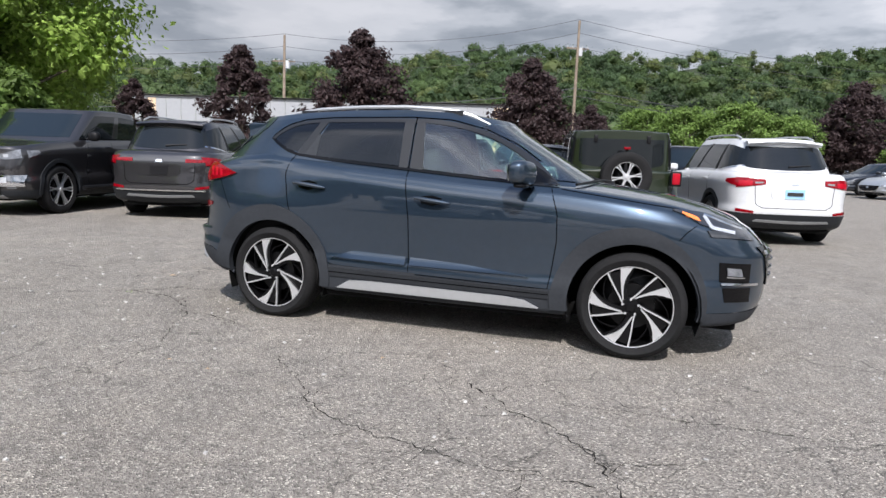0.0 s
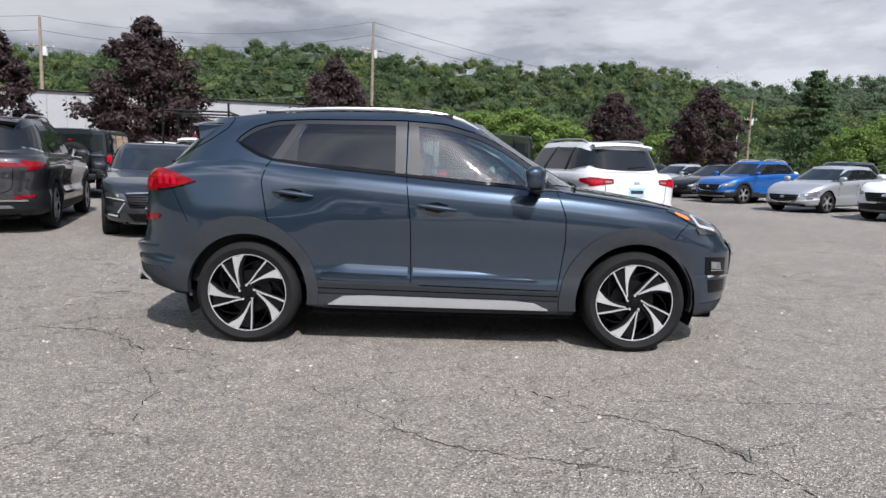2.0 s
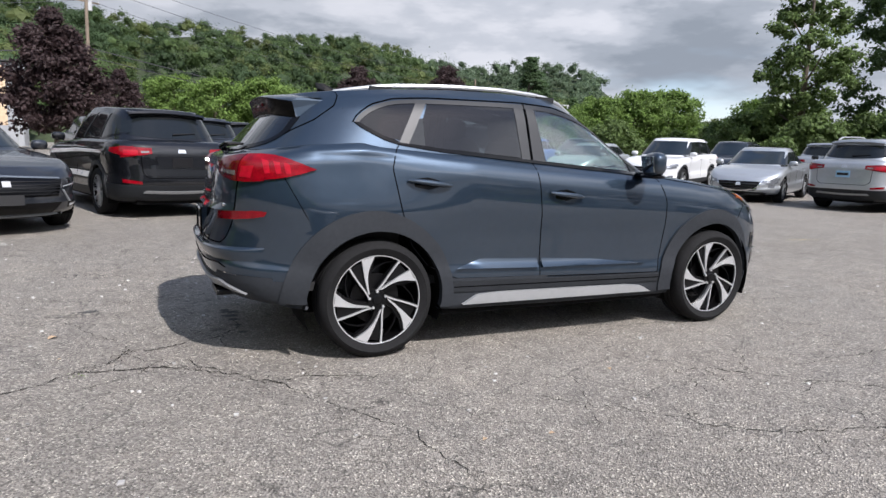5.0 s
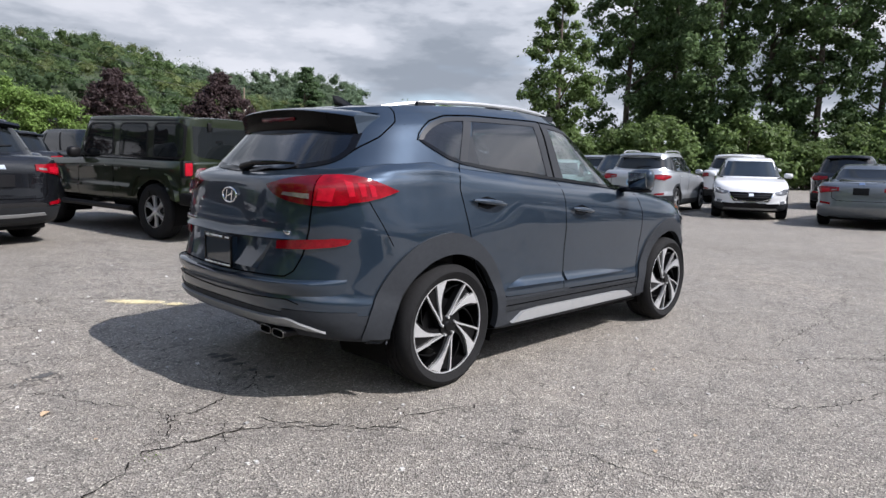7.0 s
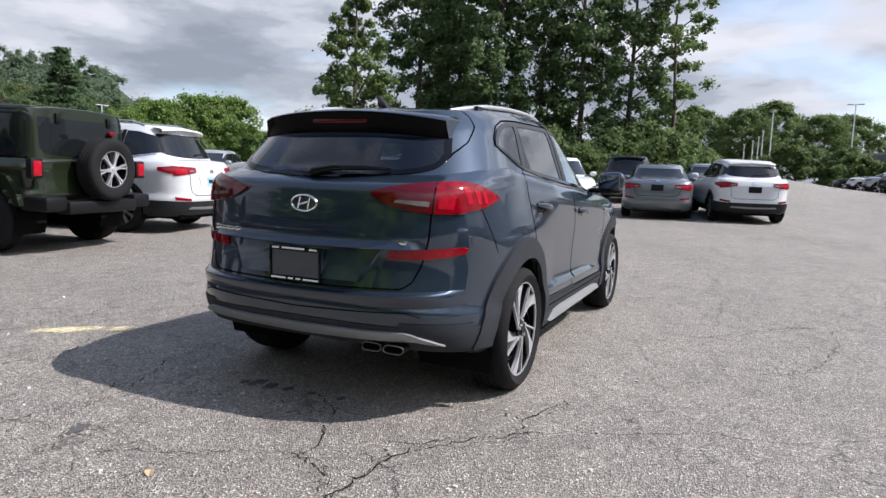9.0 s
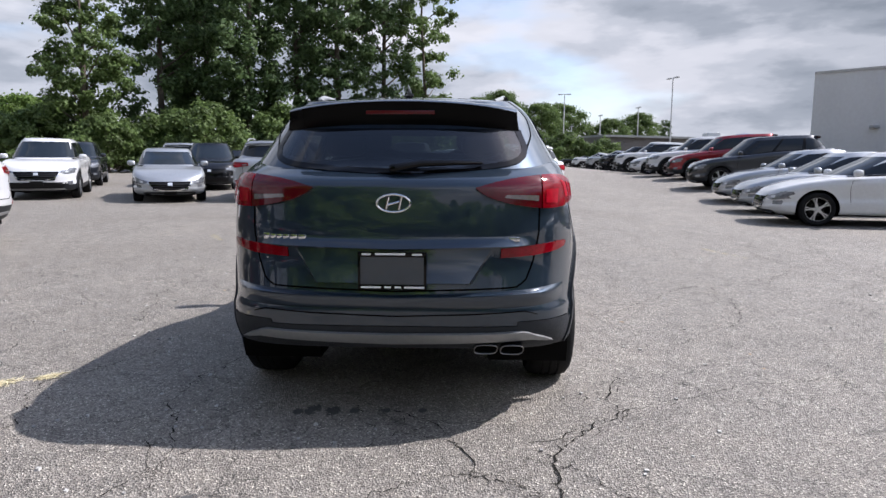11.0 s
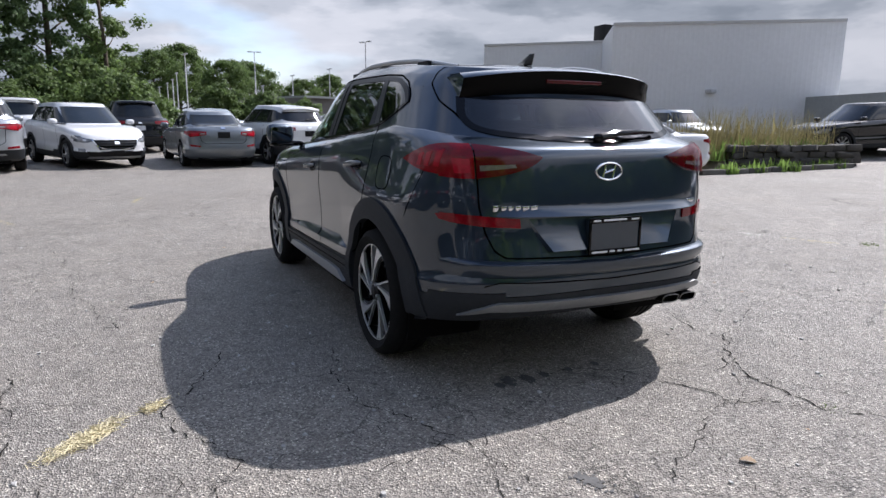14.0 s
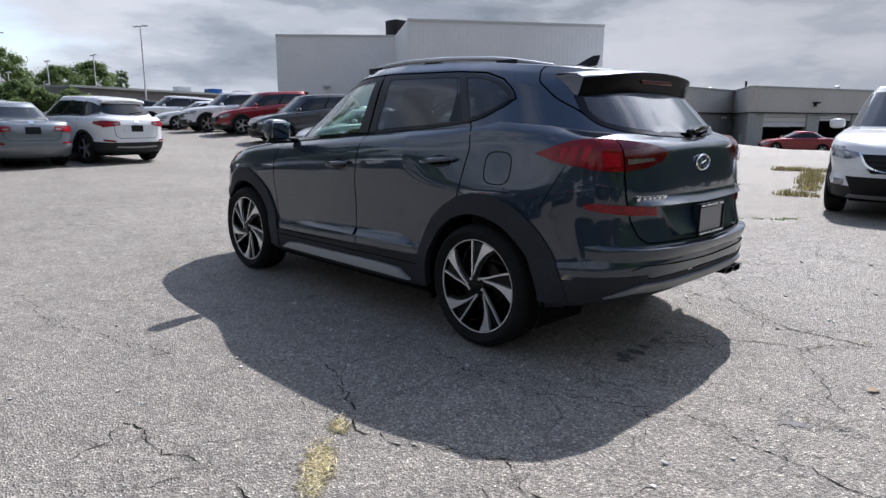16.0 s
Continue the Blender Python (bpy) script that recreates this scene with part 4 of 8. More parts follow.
    for s in (-1, 1):
        way = "L" if s > 0 else "R"
        # tail lamp: inner part on the gate, outer part round the corner
        lamp = put("tail_lamp", smooth_line([(s * 0.372, 1.116), (s * 0.43, 1.076), (s * 0.54, 1.044), (s * 0.668, 1.028)], 20), smooth_line([(s * 0.374, 1.120), (s * 0.46, 1.142), (s * 0.56, 1.158), (s * 0.668, 1.170)], 20), "rear", M["taildark"], 0.016, 22, 6, "red wraparound tail lamp", skirt=0.03)
        put("tail_lamp_outer", smooth_line([(s * 0.675, 1.028), (s * 0.74, 1.027), (s * 0.790, 1.036)], 14), smooth_line([(s * 0.675, 1.170), (s * 0.74, 1.174), (s * 0.778, 1.168)], 14), "rear", M["tailred"], 0.016, 14, 8, "", lamp, 0.03)
        put("tail_lamp_side", smooth_line([(-2.03, 1.038), (-1.95, 1.044), (-1.86, 1.056), (-1.77, 1.078), (-1.695, 1.102)], 26), smooth_line([(-2.02, 1.168), (-1.95, 1.174), (-1.87, 1.166), (-1.78, 1.138), (-1.69, 1.104)], 26), way, M["tailred"], 0.016, 30, 8, "", lamp, 0.03)
        for q in (-1.955, -1.90, -1.85):
            put("lamp_cell", [(q, 1.075), (q + 0.026, 1.078)], [(q - 0.012, 1.148 - (q + 1.955) * 0.12), (q + 0.020, 1.142 - (q + 1.955) * 0.14)], way, M["tailbright"], 0.0178, 5, 5, "", lamp)
        put("lamp_cell", [(s * 0.69, 1.052), (s * 0.745, 1.050)], [(s * 0.69, 1.112), (s * 0.75, 1.116)], "rear", M["tailbright"], 0.0178, 6, 5, "", lamp)
        put("reversing_light", [(s * 0.655, 1.060), (s * 0.50, 1.075)], [(s * 0.655, 1.085), (s * 0.51, 1.088)], "rear", M["revlens"], 0.0185, 8, 2, "clear reversing lens", lamp)
        put("rear_reflector", [(s * 0.487, 0.805), (s * 0.66, 0.815), (s * 0.765, 0.83)], [(s * 0.49, 0.848), (s * 0.66, 0.862), (s * 0.795, 0.872)], "rear", M["tailred"], 0.008, 14, 2, "slim red bumper reflector")
        put("rear_reflector_end", [(-2.03, 0.828), (-1.965, 0.842)], [(-2.03, 0.872), (-1.95, 0.866)], way, M["tailred"], 0.008, 6, 2)
        line([(s * 0.67, 1.175), (s * 0.668, 1.03), (s * 0.666, 0.91), (s * 0.64, 0.785), (s * 0.605, 0.70), (s * 0.56, 0.672), (0, 0.655)], "rear", 0.0075, 0.0015, 40)
        # bumper corner seam on the flank
        line([(-1.86, 1.055), (-1.82, 0.98), (-1.74, 0.83)], way, 0.004)
        # headlamp, fog lamp
        hl = put("headlamp", [(1.545, 0.985), (1.63, 0.955), (1.72, 0.905), (1.93, 0.838), (2.02, 0.82)], [(1.545, 0.992), (1.72, 0.975), (1.87, 0.925), (1.97, 0.885), (2.02, 0.868)], way, M["lensdark"], 0.010, 22, 6, "swept headlamp with amber corner", skirt=0.02)
        put("amber_lens", [(1.60, 0.968), (1.68, 0.930), (1.715, 0.922)], [(1.605, 0.976), (1.67, 0.955), (1.695, 0.946)], way, M["amber"], 0.0125, 10, 3, "amber side marker", hl)
        line([(1.735, 0.955), (1.785, 0.885), (1.93, 0.852)], way, 0.018, 0.0125, 16, "lens", "lamp_light_bar", hl)
        line([(1.735, 0.962), (1.88, 0.905), (1.98, 0.87)], way, 0.010, 0.0125, 16, "chrome", "lamp_light_bar", hl)
        put("headlamp_inner", [(s * 0.80, 0.83), (s * 0.55, 0.80)], [(s * 0.80, 0.87), (s * 0.55, 0.835)], "front", M["lensdark"], 0.01, 10, 3, "", hl)
        fog = put("fog_lamp_bezel", [(1.86, 0.545), (2.05, 0.535)], [(1.85, 0.672), (2.05, 0.66)], way, M["gloss"], 0.004, 8, 4, "black bumper corner inset")
        put("fog_lamp", [(1.905, 0.588), (2.00, 0.580)], [(1.897, 0.640), (1.985, 0.630)], way, M["headlens"], 0.012, 8, 4, "clear fog lamp", fog)
        line([(1.90, 0.578), (2.012, 0.570)], way, 0.008, 0.013, 8, "chrome", "fog_lamp_trim", fog)
        put("bumper_blade", [(1.87, 0.525), (2.10, 0.518)], [(1.865, 0.540), (2.10, 0.534)], way, M["chrome"], 0.014, 10, 2)
        put("bumper_duct", [(1.90, 0.415), (2.06, 0.41)], [(1.88, 0.51), (2.06, 0.505)], way, M["gloss"], 0.003, 8, 3)
        line([(1.70, 0.90), (1.64, 0.85), (1.60, 0.80)], way, 0.005)
        line([(1.62, 0.985), (1.75, 0.965), (1.95, 0.90), (2.06, 0.855)], way, 0.006)

    put("front_grille", [(-0.42, 0.50), (0.42, 0.50)], [(-0.56, 0.76), (0.56, 0.76)], "front", M["gloss"], 0.01, 20, 8, "dark cascading grille")
    for k in range(4):
        put("grille_bar", [(-0.43 - 0.03 * k, 0.545 + 0.055 * k), (0.43 + 0.03 * k, 0.545 + 0.055 * k)], [(-0.43 - 0.03 * k, 0.565 + 0.055 * k), (0.43 + 0.03 * k, 0.565 + 0.055 * k)], "front", M["chrome"], 0.022, 16, 1)
    # gate details
    ends = lambda u, t: min(1.0, 10 * u, 10 * (1 - u))
    piece("gate_crease", *sheet(bvh, [(-0.655, 0.862), (0, 0.845), (0.655, 0.862)], [(-0.655, 0.905), (0, 0.90), (0.655, 0.905)], "rear", 0.026, 40, 6, 0.0, lambda u, t: ends(u, t) * (1 - t) ** 1.5), M["slate"], car)
    piece("plate_recess", *sheet(bvh, [(-0.345, 0.690), (0.345, 0.690)], [(-0.445, 0.846), (0.445, 0.846)], "rear", 0.024, 24, 6, 0.0, lambda u, t: 1 - t), M["slate"], car)
    for s in (-1, 1):
        piece("recess_edge", *sheet(bvh, [(s * 0.345, 0.690), (s * 0.445, 0.846)], [(s * 0.358, 0.690), (s * 0.456, 0.846)], "rear", 0.030, 10, 3, 0.0, lambda u, t: (1 - u) * (1 - t)), M["slate"], car)
    piece("bumper_top", *sheet(bvh, [(-0.80, 0.585), (0, 0.575), (0.80, 0.585)], [(-0.80, 0.668), (-0.6, 0.660), (0, 0.640), (0.6, 0.660), (0.80, 0.668)], "rear", 0.036, 50, 8, 0.0, lambda u, t: ends(u, t) * math.sin(math.pi * min(1, 0.5 * (t / 0.75) if t < 0.75 else 0.5 + 0.5 * (t - 0.75) / 0.25)) ** 0.8), M["slate"], car)
    pb = cast(bvh, 0.0, 0.70, "rear")[0].x - 0.025
    pl = piece("plate_frame", *join(box(pb - 0.010, pb, -0.155, 0.155, 0.815, 0.84, 0.003), box(pb - 0.012, pb, -0.155, 0.155, 0.668, 0.69, 0.003), box(pb - 0.011, pb, -0.155, -0.143, 0.68, 0.825, 0.003), box(pb - 0.011, pb, 0.143, 0.155, 0.68, 0.825, 0.003)), M["gloss"], car, "black dealer plate frame")
    piece("plate_panel", *box(pb - 0.004, pb + 0.03, -0.15, 0.15, 0.675, 0.835), M["slate"], pl)
    bars = [(-0.135, -0.095, 0.828), (-0.075, 0.06, 0.829), (0.09, 0.135, 0.828), (-0.14, -0.05, 0.679), (-0.035, -0.005, 0.679), (0.012, 0.04, 0.679), (0.055, 0.145, 0.679)]
    for a, b, z in bars:
        x = pb - (0.0125 if z > 0.8 else 0.0145)
        piece("printed_bar", *box(x, x + 0.004, -b, -a, z - 0.0042, z + 0.0042), M["paper"], pl)
    # oval badge with a slanted bar
    cx, cz = cast(bvh, 0.0, 1.052, "rear")[0].x - 0.006, 1.052
    oval = [(0.076 * math.cos(a), 0.040 * math.sin(a)) for a in np.linspace(0, 2 * math.pi, 41)]
    em = piece("oval_badge", *join(tube([(cx, y, cz + z) for y, z in oval], 0.0055, 8, False), tube([(cx, 0.022, cz + 0.030), (cx, 0.036, cz - 0.028)], 0.006, 6), tube([(cx, -0.036, cz + 0.028), (cx, -0.022, cz - 0.030)], 0.006, 6), tube([(cx, 0.029, cz - 0.008), (cx, -0.029, cz + 0.008)], 0.005, 6)), M["chrome"], car, "chrome oval badge")
    for k, (a, b) in enumerate(((0.0, 0.030), (0.036, 0.062), (0.067, 0.094), (0.099, 0.128), (0.133, 0.168), (0.173, 0.208))):
        p, nn = cast(bvh, 0.612 - (a + b) / 2, 0.898, "rear")
        h = 0.014 if k == 0 else 0.010
        piece("badge_bar", *box(p.x - 0.006, p.x + 0.01, 0.612 - b, 0.612 - a, 0.896 - h, 0.896 + h, 0.002), M["chrome"], car)
    p, nn = cast(bvh, -0.537, 0.888, "rear")
    piece("small_badge", *box(p.x - 0.005, p.x + 0.01, -0.575, -0.50, 0.880, 0.898, 0.002), M["chrome"], car)
    # wiper
    a, an = cast(bvh, 0.0, 1.20, "rear")
    b, bn = cast(bvh, -0.40, 1.222, "rear")
    wp = [a + an * 0.03, a.lerp(b, 0.3) + an * 0.04 + Vector((0, 0, 0.012)), a.lerp(b, 0.7) + an * 0.032 + Vector((0, 0, 0.01)), b + bn * 0.018]
    piece("rear_wiper", *join(tube(wp, [0.020, 0.016, 0.012, 0.007], 10), superbox(tuple(a + an * 0.022), (0.02, 0.032, 0.022), 2.5)), M["gloss"], car)
    for s in (-1, 1):
        pts = []
        for t in np.linspace(0, 1, 8):
            q, qn = cast(bvh, 1.0 - 0.10 * t * t + (0.09 if s > 0 else 0.02), 0.62 - 0.75 * t if s > 0 else 0.0 - 0.70 * t, "top")
            pts.append(q + Vector((0, 0, 0.018)))
        piece("windscreen_wiper", *tube(pts, 0.009, 6), M["dark"], car)
    # skid plate and exhaust
    put("rear_skid_trim", [(-0.74, 0.405), (-0.62, 0.435), (0, 0.415), (0.62, 0.435), (0.74, 0.405)], [(-0.69, 0.435), (-0.60, 0.472), (0, 0.462), (0.60, 0.472), (0.69, 0.435)], "rear", M["skid"], 0.020, 40, 3, "satin grey skid plate", skirt=0.02)
    line([(-0.66, 0.545), (-0.60, 0.565), (0, 0.545), (0.60, 0.565), (0.66, 0.545)], "rear", 0.0045, 0.004, 40)
    for yc in (-0.425, -0.545):
        pr = [(yc + 0.052 * pw(math.cos(a)) - 0.25 * 0.021 * pw(math.sin(a)), 0.384 + 0.021 * pw(math.sin(a))) for a in np.linspace(0, 2 * math.pi, 25)]
        ex = piece("exhaust_tip", *tube([(-2.205 + 0.12 * (0.384 - z), y, z) for y, z in pr], 0.0025, 6, False), M["disc"], car, "dull chrome rim of an oblong exhaust tip")
        n = len(pr)
        V = [(x, y, z) for x in (-2.200, -1.95) for y, z in pr]
        F = [(i, (i + 1) % n, n + (i + 1) % n, n + i) for i in range(n)]
        piece("exhaust_pipe", V, F, M["dark"], ex)
        # near-black sheet that paints the shade inside the pipe
        piece("exhaust_inner", [(-2.17, y, z) for y, z in pr[:-1]], [tuple(range(n - 1))], M["void"], ex, smooth=0)
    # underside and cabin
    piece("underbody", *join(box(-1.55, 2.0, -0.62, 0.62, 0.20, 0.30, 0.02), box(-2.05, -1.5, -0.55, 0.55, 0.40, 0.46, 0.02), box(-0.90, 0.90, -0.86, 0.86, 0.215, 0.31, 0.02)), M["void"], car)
    for ax in (-WB, WB):
        arch_liner(car, ax, HUBZ, AR, 0.87)
    for ax in (-WB, WB):
        piece("axle", *tube([(ax, -0.8, 0.34), (ax, 0.8, 0.34)], 0.04), M["void"], car)
    piece("cabin_floor", *join(box(-1.95, 0.9, -0.76, 0.76, 0.40, 0.45), box(-1.9, -1.15, -0.74, 0.74, 0.45, 0.98)), M["trimgrey"], car)
    for y in (-0.37, 0.37):
        st = piece("front_seat", *join(superbox((0.10, y, 0.70), (0.27, 0.25, 0.12), 3.5), tf2(superbox((0, 0, 0), (0.10, 0.25, 0.33), 3.5), (-0.20, y, 1.02))), M["seat"], car, "dark cloth front seat")
        piece("headrest", *superbox((-0.26, y, 1.40), (0.06, 0.13, 0.09), 3), M["seat"], st)
    bench = piece("rear_seat", *join(superbox((-0.72, 0, 0.70), (0.26, 0.66, 0.12), 4), superbox((-1.02, 0, 1.0), (0.10, 0.66, 0.30), 4)), M["seat"], car, "dark cloth rear bench")
    for y in (-0.42, 0.42):
        piece("headrest", *superbox((-1.08, y, 1.345), (0.05, 0.13, 0.075), 3), M["seat"], bench)
    piece("dashboard", *join(superbox((0.78, 0, 0.98), (0.26, 0.72, 0.11), 4), superbox((0.56, 0.0, 1.09), (0.02, 0.13, 0.07), 4)), M["trimgrey"], car)
    wh = [(0.40 + 0.06 * math.sin(a), 0.37 + 0.18 * math.cos(a), 1.02 + 0.17 * math.sin(a)) for a in np.linspace(0, 2 * math.pi, 33)]
    piece("steering_wheel", *join(tube(wh, 0.015, 8, False), superbox((0.42, 0.37, 1.02), (0.03, 0.06, 0.05), 3), tube([(0.41, 0.21, 1.02), (0.41, 0.53, 1.02)], 0.012), tube([(0.42, 0.37, 1.0), (0.75, 0.37, 0.9)], 0.03)), M["dark"], car)
    add_wheels(car, (-WB, WB), 0.915, 0.352, 0.268, 0.235, "swirl")
    return car


pw = lambda t: math.copysign(abs(t) ** 0.6, t)
hero()

# ---- parked cars ----
KINDS = {
    # L, W, H, wheelbase, front overhang, tyre radius, belt front, belt rear, nose, windscreen base, roof front, roof rear, rear glass base
    "suv": (4.70, 1.88, 1.68, 2.72, 0.93, 0.36, 1.06, 1.16, 0.92, 0.95, 0.25, -1.75, -2.08),
    "bigsuv": (5.0, 1.96, 1.78, 2.98, 0.93, 0.38, 1.12, 1.18, 1.00, 1.05, 0.40, -1.95, -2.28),
    "small": (4.40, 1.80, 1.60, 2.64, 0.90, 0.345, 1.02, 1.12, 0.86, 0.95, 0.22, -1.60, -1.98),
    "sedan": (4.62, 1.82, 1.44, 2.70, 0.92, 0.32, 0.92, 1.00, 0.72, 0.95, 0.10, -1.05, -1.72),
    "longsedan": (5.0, 1.90, 1.47, 3.05, 0.93, 0.345, 0.95, 1.03, 0.80, 0.85, 0.0, -1.20, -1.95),
    "hatch": (4.35, 1.78, 1.45, 2.70, 0.90, 0.32, 0.94, 1.02, 0.72, 1.0, 0.20, -1.35, -1.85),
    "boxy": (4.45, 1.86, 1.84, 3.00, 0.70, 0.41, 1.14, 1.16, 1.08, 0.72, 0.48, -2.12, -2.16),
    "pickup": (5.85, 2.05, 1.90, 3.66, 1.0, 0.42, 1.28, 1.30, 1.16, 1.25, 0.75, -0.75, -0.95),
}


def muscle_front(car, bvh, w, colour):
    """Wide black grille with a cross, slim smoked lamps, deep intake and lit lower corners."""
    def put(nm, A, B, mt, off=0.004, nu=16, nv=3, lb="", par=car, sk=0.012, way="front"):
        return piece(nm, *sheet(bvh, A, B, way, off, nu, nv, sk), M[mt], par, lb)

    g = put("front_grille", [(-0.56, 0.47), (0.56, 0.47)], [(-0.62, 0.665), (0, 0.69), (0.62, 0.665)], "gloss", 0.006, 24, 5, "wide black slatted grille")
    for k in range(5):
        z = 0.492 + 0.036 * k
        put("grille_bar", [(-0.565 - 0.008 * k, z), (0.565 + 0.008 * k, z)], [(-0.565 - 0.008 * k, z + 0.010), (0.565 + 0.008 * k, z + 0.010)], "dark", 0.014, 24, 1, "", g)
    put("grille_surround", [(-0.60, 0.668), (0, 0.693), (0.60, 0.668)], [(-0.60, 0.686), (0, 0.711), (0.60, 0.686)], "grey", 0.014, 24, 1, "", g)
    put("badge", [(-0.045, 0.585), (0.045, 0.585)], [(-0.045, 0.645), (0.045, 0.645)], "skid", 0.02, 5, 2, "", g)
    put("front_plate", [(-0.16, 0.385), (0.16, 0.385)], [(-0.16, 0.495), (0.16, 0.495)], "trimgrey", 0.032, 6, 2, "blank dark plate holder")
    i = put("lower_intake", [(-0.50, 0.27), (0.50, 0.27)], [(-0.60, 0.395), (0.60, 0.395)], "gloss", 0.006, 20, 3, "black lower intake")
    put("intake_strip", [(-0.64, 0.238), (0, 0.228), (0.64, 0.238)], [(-0.64, 0.254), (0, 0.244), (0.64, 0.254)], "skid", 0.014, 24, 1, "", i)
    for s in (-1, 1):
        h = put("headlamp", [(s * 0.605, 0.565), (s * 0.885, 0.605)], [(s * 0.635, 0.672), (s * 0.875, 0.690)], "lensdark", 0.008, 14, 4, "slim smoked headlamp")
        put("lamp_light_bar", [(s * 0.625, 0.575), (s * 0.86, 0.61)], [(s * 0.625, 0.587), (s * 0.86, 0.622)], "lens", 0.0115, 10, 1, "", h)
        put("lamp_projector", [(s * 0.70, 0.615), (s * 0.76, 0.622)], [(s * 0.70, 0.660), (s * 0.76, 0.666)], "chrome", 0.0115, 5, 3, "", h)
        put("cheek_fin", [(s * 0.615, 0.545), (s * 0.705, 0.395)], [(s * 0.635, 0.545), (s * 0.725, 0.395)], "silver", 0.012, 10, 1)
        v = put("corner_vent", [(s * 0.70, 0.318), (s * 0.865, 0.335)], [(s * 0.70, 0.385), (s * 0.86, 0.395)], "gloss", 0.006, 10, 3, "black bumper corner vent")
        put("fog_lamp", [(s * 0.715, 0.338), (s * 0.845, 0.350)], [(s * 0.715, 0.366), (s * 0.845, 0.376)], "lens", 0.012, 8, 2, "white running light", v)


def parked(kind, colour, label, axle, heading, which="f", style="five", name="parked_car", tail="tailred", screen="farscreen", clad=True, rails=False, plate="platewhite", group="", near=True, grille="gloss", z=None, rimc=None):
    L, W, H, wb, fo, R, b0, b1, nose, xws, xrf, xrr, xrg = KINDS[kind]
    d = Vector((math.cos(radians(heading)), math.sin(radians(heading))))
    c = Vector(axle) - d * (wb / 2 if which == "f" else -wb / 2 if which == "r" else 0)
    zg = lift(c.x, c.y) if z is None else z
    # lean with the ground under the two axles
    zf, zr = (lift(*(c + d * wb / 2)), lift(*(c - d * wb / 2))) if z is None else (z, z)
    pitch = -math.degrees(math.atan2(zf - zr, wb))
    car = thing(name, label, "pickup" if kind == "pickup" else "car", Matrix.Translation((c.x, c.y, (zf + zr) / 2)) @ pose(0, 0, 0, 0, 0, heading) @ pose(0, 0, 0, 0, pitch, 0), group)
    P = M[colour]
    xf = wb / 2 + fo
    xr = xf - L
    w = W / 2
    sed = kind in ("sedan", "longsedan", "hatch")
    bx = kind in ("boxy", "pickup")
    nf, nr = (6.0, 7.0) if bx else (3.0, 4.4)
    c0 = R * 0.62 if kind != "boxy" else 0.50
    clad = clad and kind != "boxy"
    cf, cr = xf - 1.0, xr + 1.0
    deck = b1 if not sed else b1 + 0.02
    belt = [(xr - 0.1, deck - 0.06 if not bx else b1), (xr + 0.25, deck), (-0.4, (b0 + b1) / 2 + 0.03), (xws - 0.25, b0 + 0.01), (xws + 0.15, b0 - 0.01), ((xws + xf) / 2, b0 * 0.55 + nose * 0.45), (xf - 0.25, nose), (xf, nose - 0.10 if not bx else nose - 0.03)]
    fl = lambda f: [(x, c0 + f * (z - c0)) for x, z in belt]
    keys = [
        (xf - 0.16, xr + 0.20, w * 0.88, nf, nr, cf, cr, [(-3, c0 + 0.05), (0, c0), (3, c0 + 0.02)]),
        (xf - 0.06, xr + 0.10, w * 0.965, nf, nr, cf, cr, [(-3, c0 + 0.12), (0, c0 + 0.05), (3, c0 + 0.07)]),
        (xf, xr + 0.01, w * 0.992, nf, nr, cf, cr, fl(0.32)),
        (xf, xr + 0.01, w * 0.965, nf, nr, cf, cr, fl(0.45)),
        (xf - 0.005, xr + 0.03, w * 0.98, nf, nr, cf, cr, fl(0.62)),
        (xf - 0.04, xr + 0.04, w * 0.995, nf * 0.95, nr, cf, cr, fl(0.82)),
        (xf - 0.12 if not bx else xf - 0.03, xr + 0.08 if not bx else xr + 0.03, w * 0.955, nf * 0.92, nr, cf, cr, fl(0.95)),
        (xf - 0.24 if not bx else xf - 0.05, xr + 0.13 if not bx else xr + 0.05, w * 0.90 if not bx else w * 0.93, nf * 0.9, nr, cf, cr, belt),
    ]
    AR = R + 0.055
    n, m = (110, 4) if near else (64, 3)
    low = shell(loft(keys, n, m), 0.03 if not bx else 0.015, 6, [(-wb / 2, R, AR), (wb / 2, R, AR)])
    rt = H - 0.045
    hw = (w * 0.88, w * 0.80, w * 0.72, w * 0.62) if not bx else (w * 0.92, w * 0.90, w * 0.88, w * 0.83)
    roof = [(xrr - 0.5, rt - 0.07), (xrr, rt - 0.035), ((xrf + xrr) / 2, rt), (xrf - 0.2, rt - 0.01), (xrf + 0.4, rt - 0.06)]
    bz = lambda x: float(np.interp(x, *zip(*belt)))
    rz = lambda x: float(np.interp(x, *zip(*roof)))
    up = lambda f: [(x, (1 - f) * (bz(x) - 0.015) + f * rz(x)) for x in np.linspace(xr, xf, 24)]
    gf = (2.6, 3.4) if not bx else (6, 7)
    if kind == "sedan" or kind == "longsedan":
        gf = (2.6, 2.8)
    at = lambda f: (xws + 0.22 + (xrf + 0.12 - xws - 0.22) * f, xrg + (xrr - xrg) * f)
    gk = [(*at(0.0), hw[0], *gf, at(0)[0] - 0.9, at(0)[1] + 0.9, up(0.0)), (*at(0.45), hw[1], *gf, at(0.45)[0] - 0.8, at(0.45)[1] + 0.8, up(0.45)),
          (*at(0.80), hw[2], *gf, at(0.8)[0] - 0.7, at(0.8)[1] + 0.7, up(0.80)), (*at(1.0), hw[3], *gf, at(1)[0] - 0.6, at(1)[1] + 0.6, [(x, z + 0.02) for x, z in roof])]
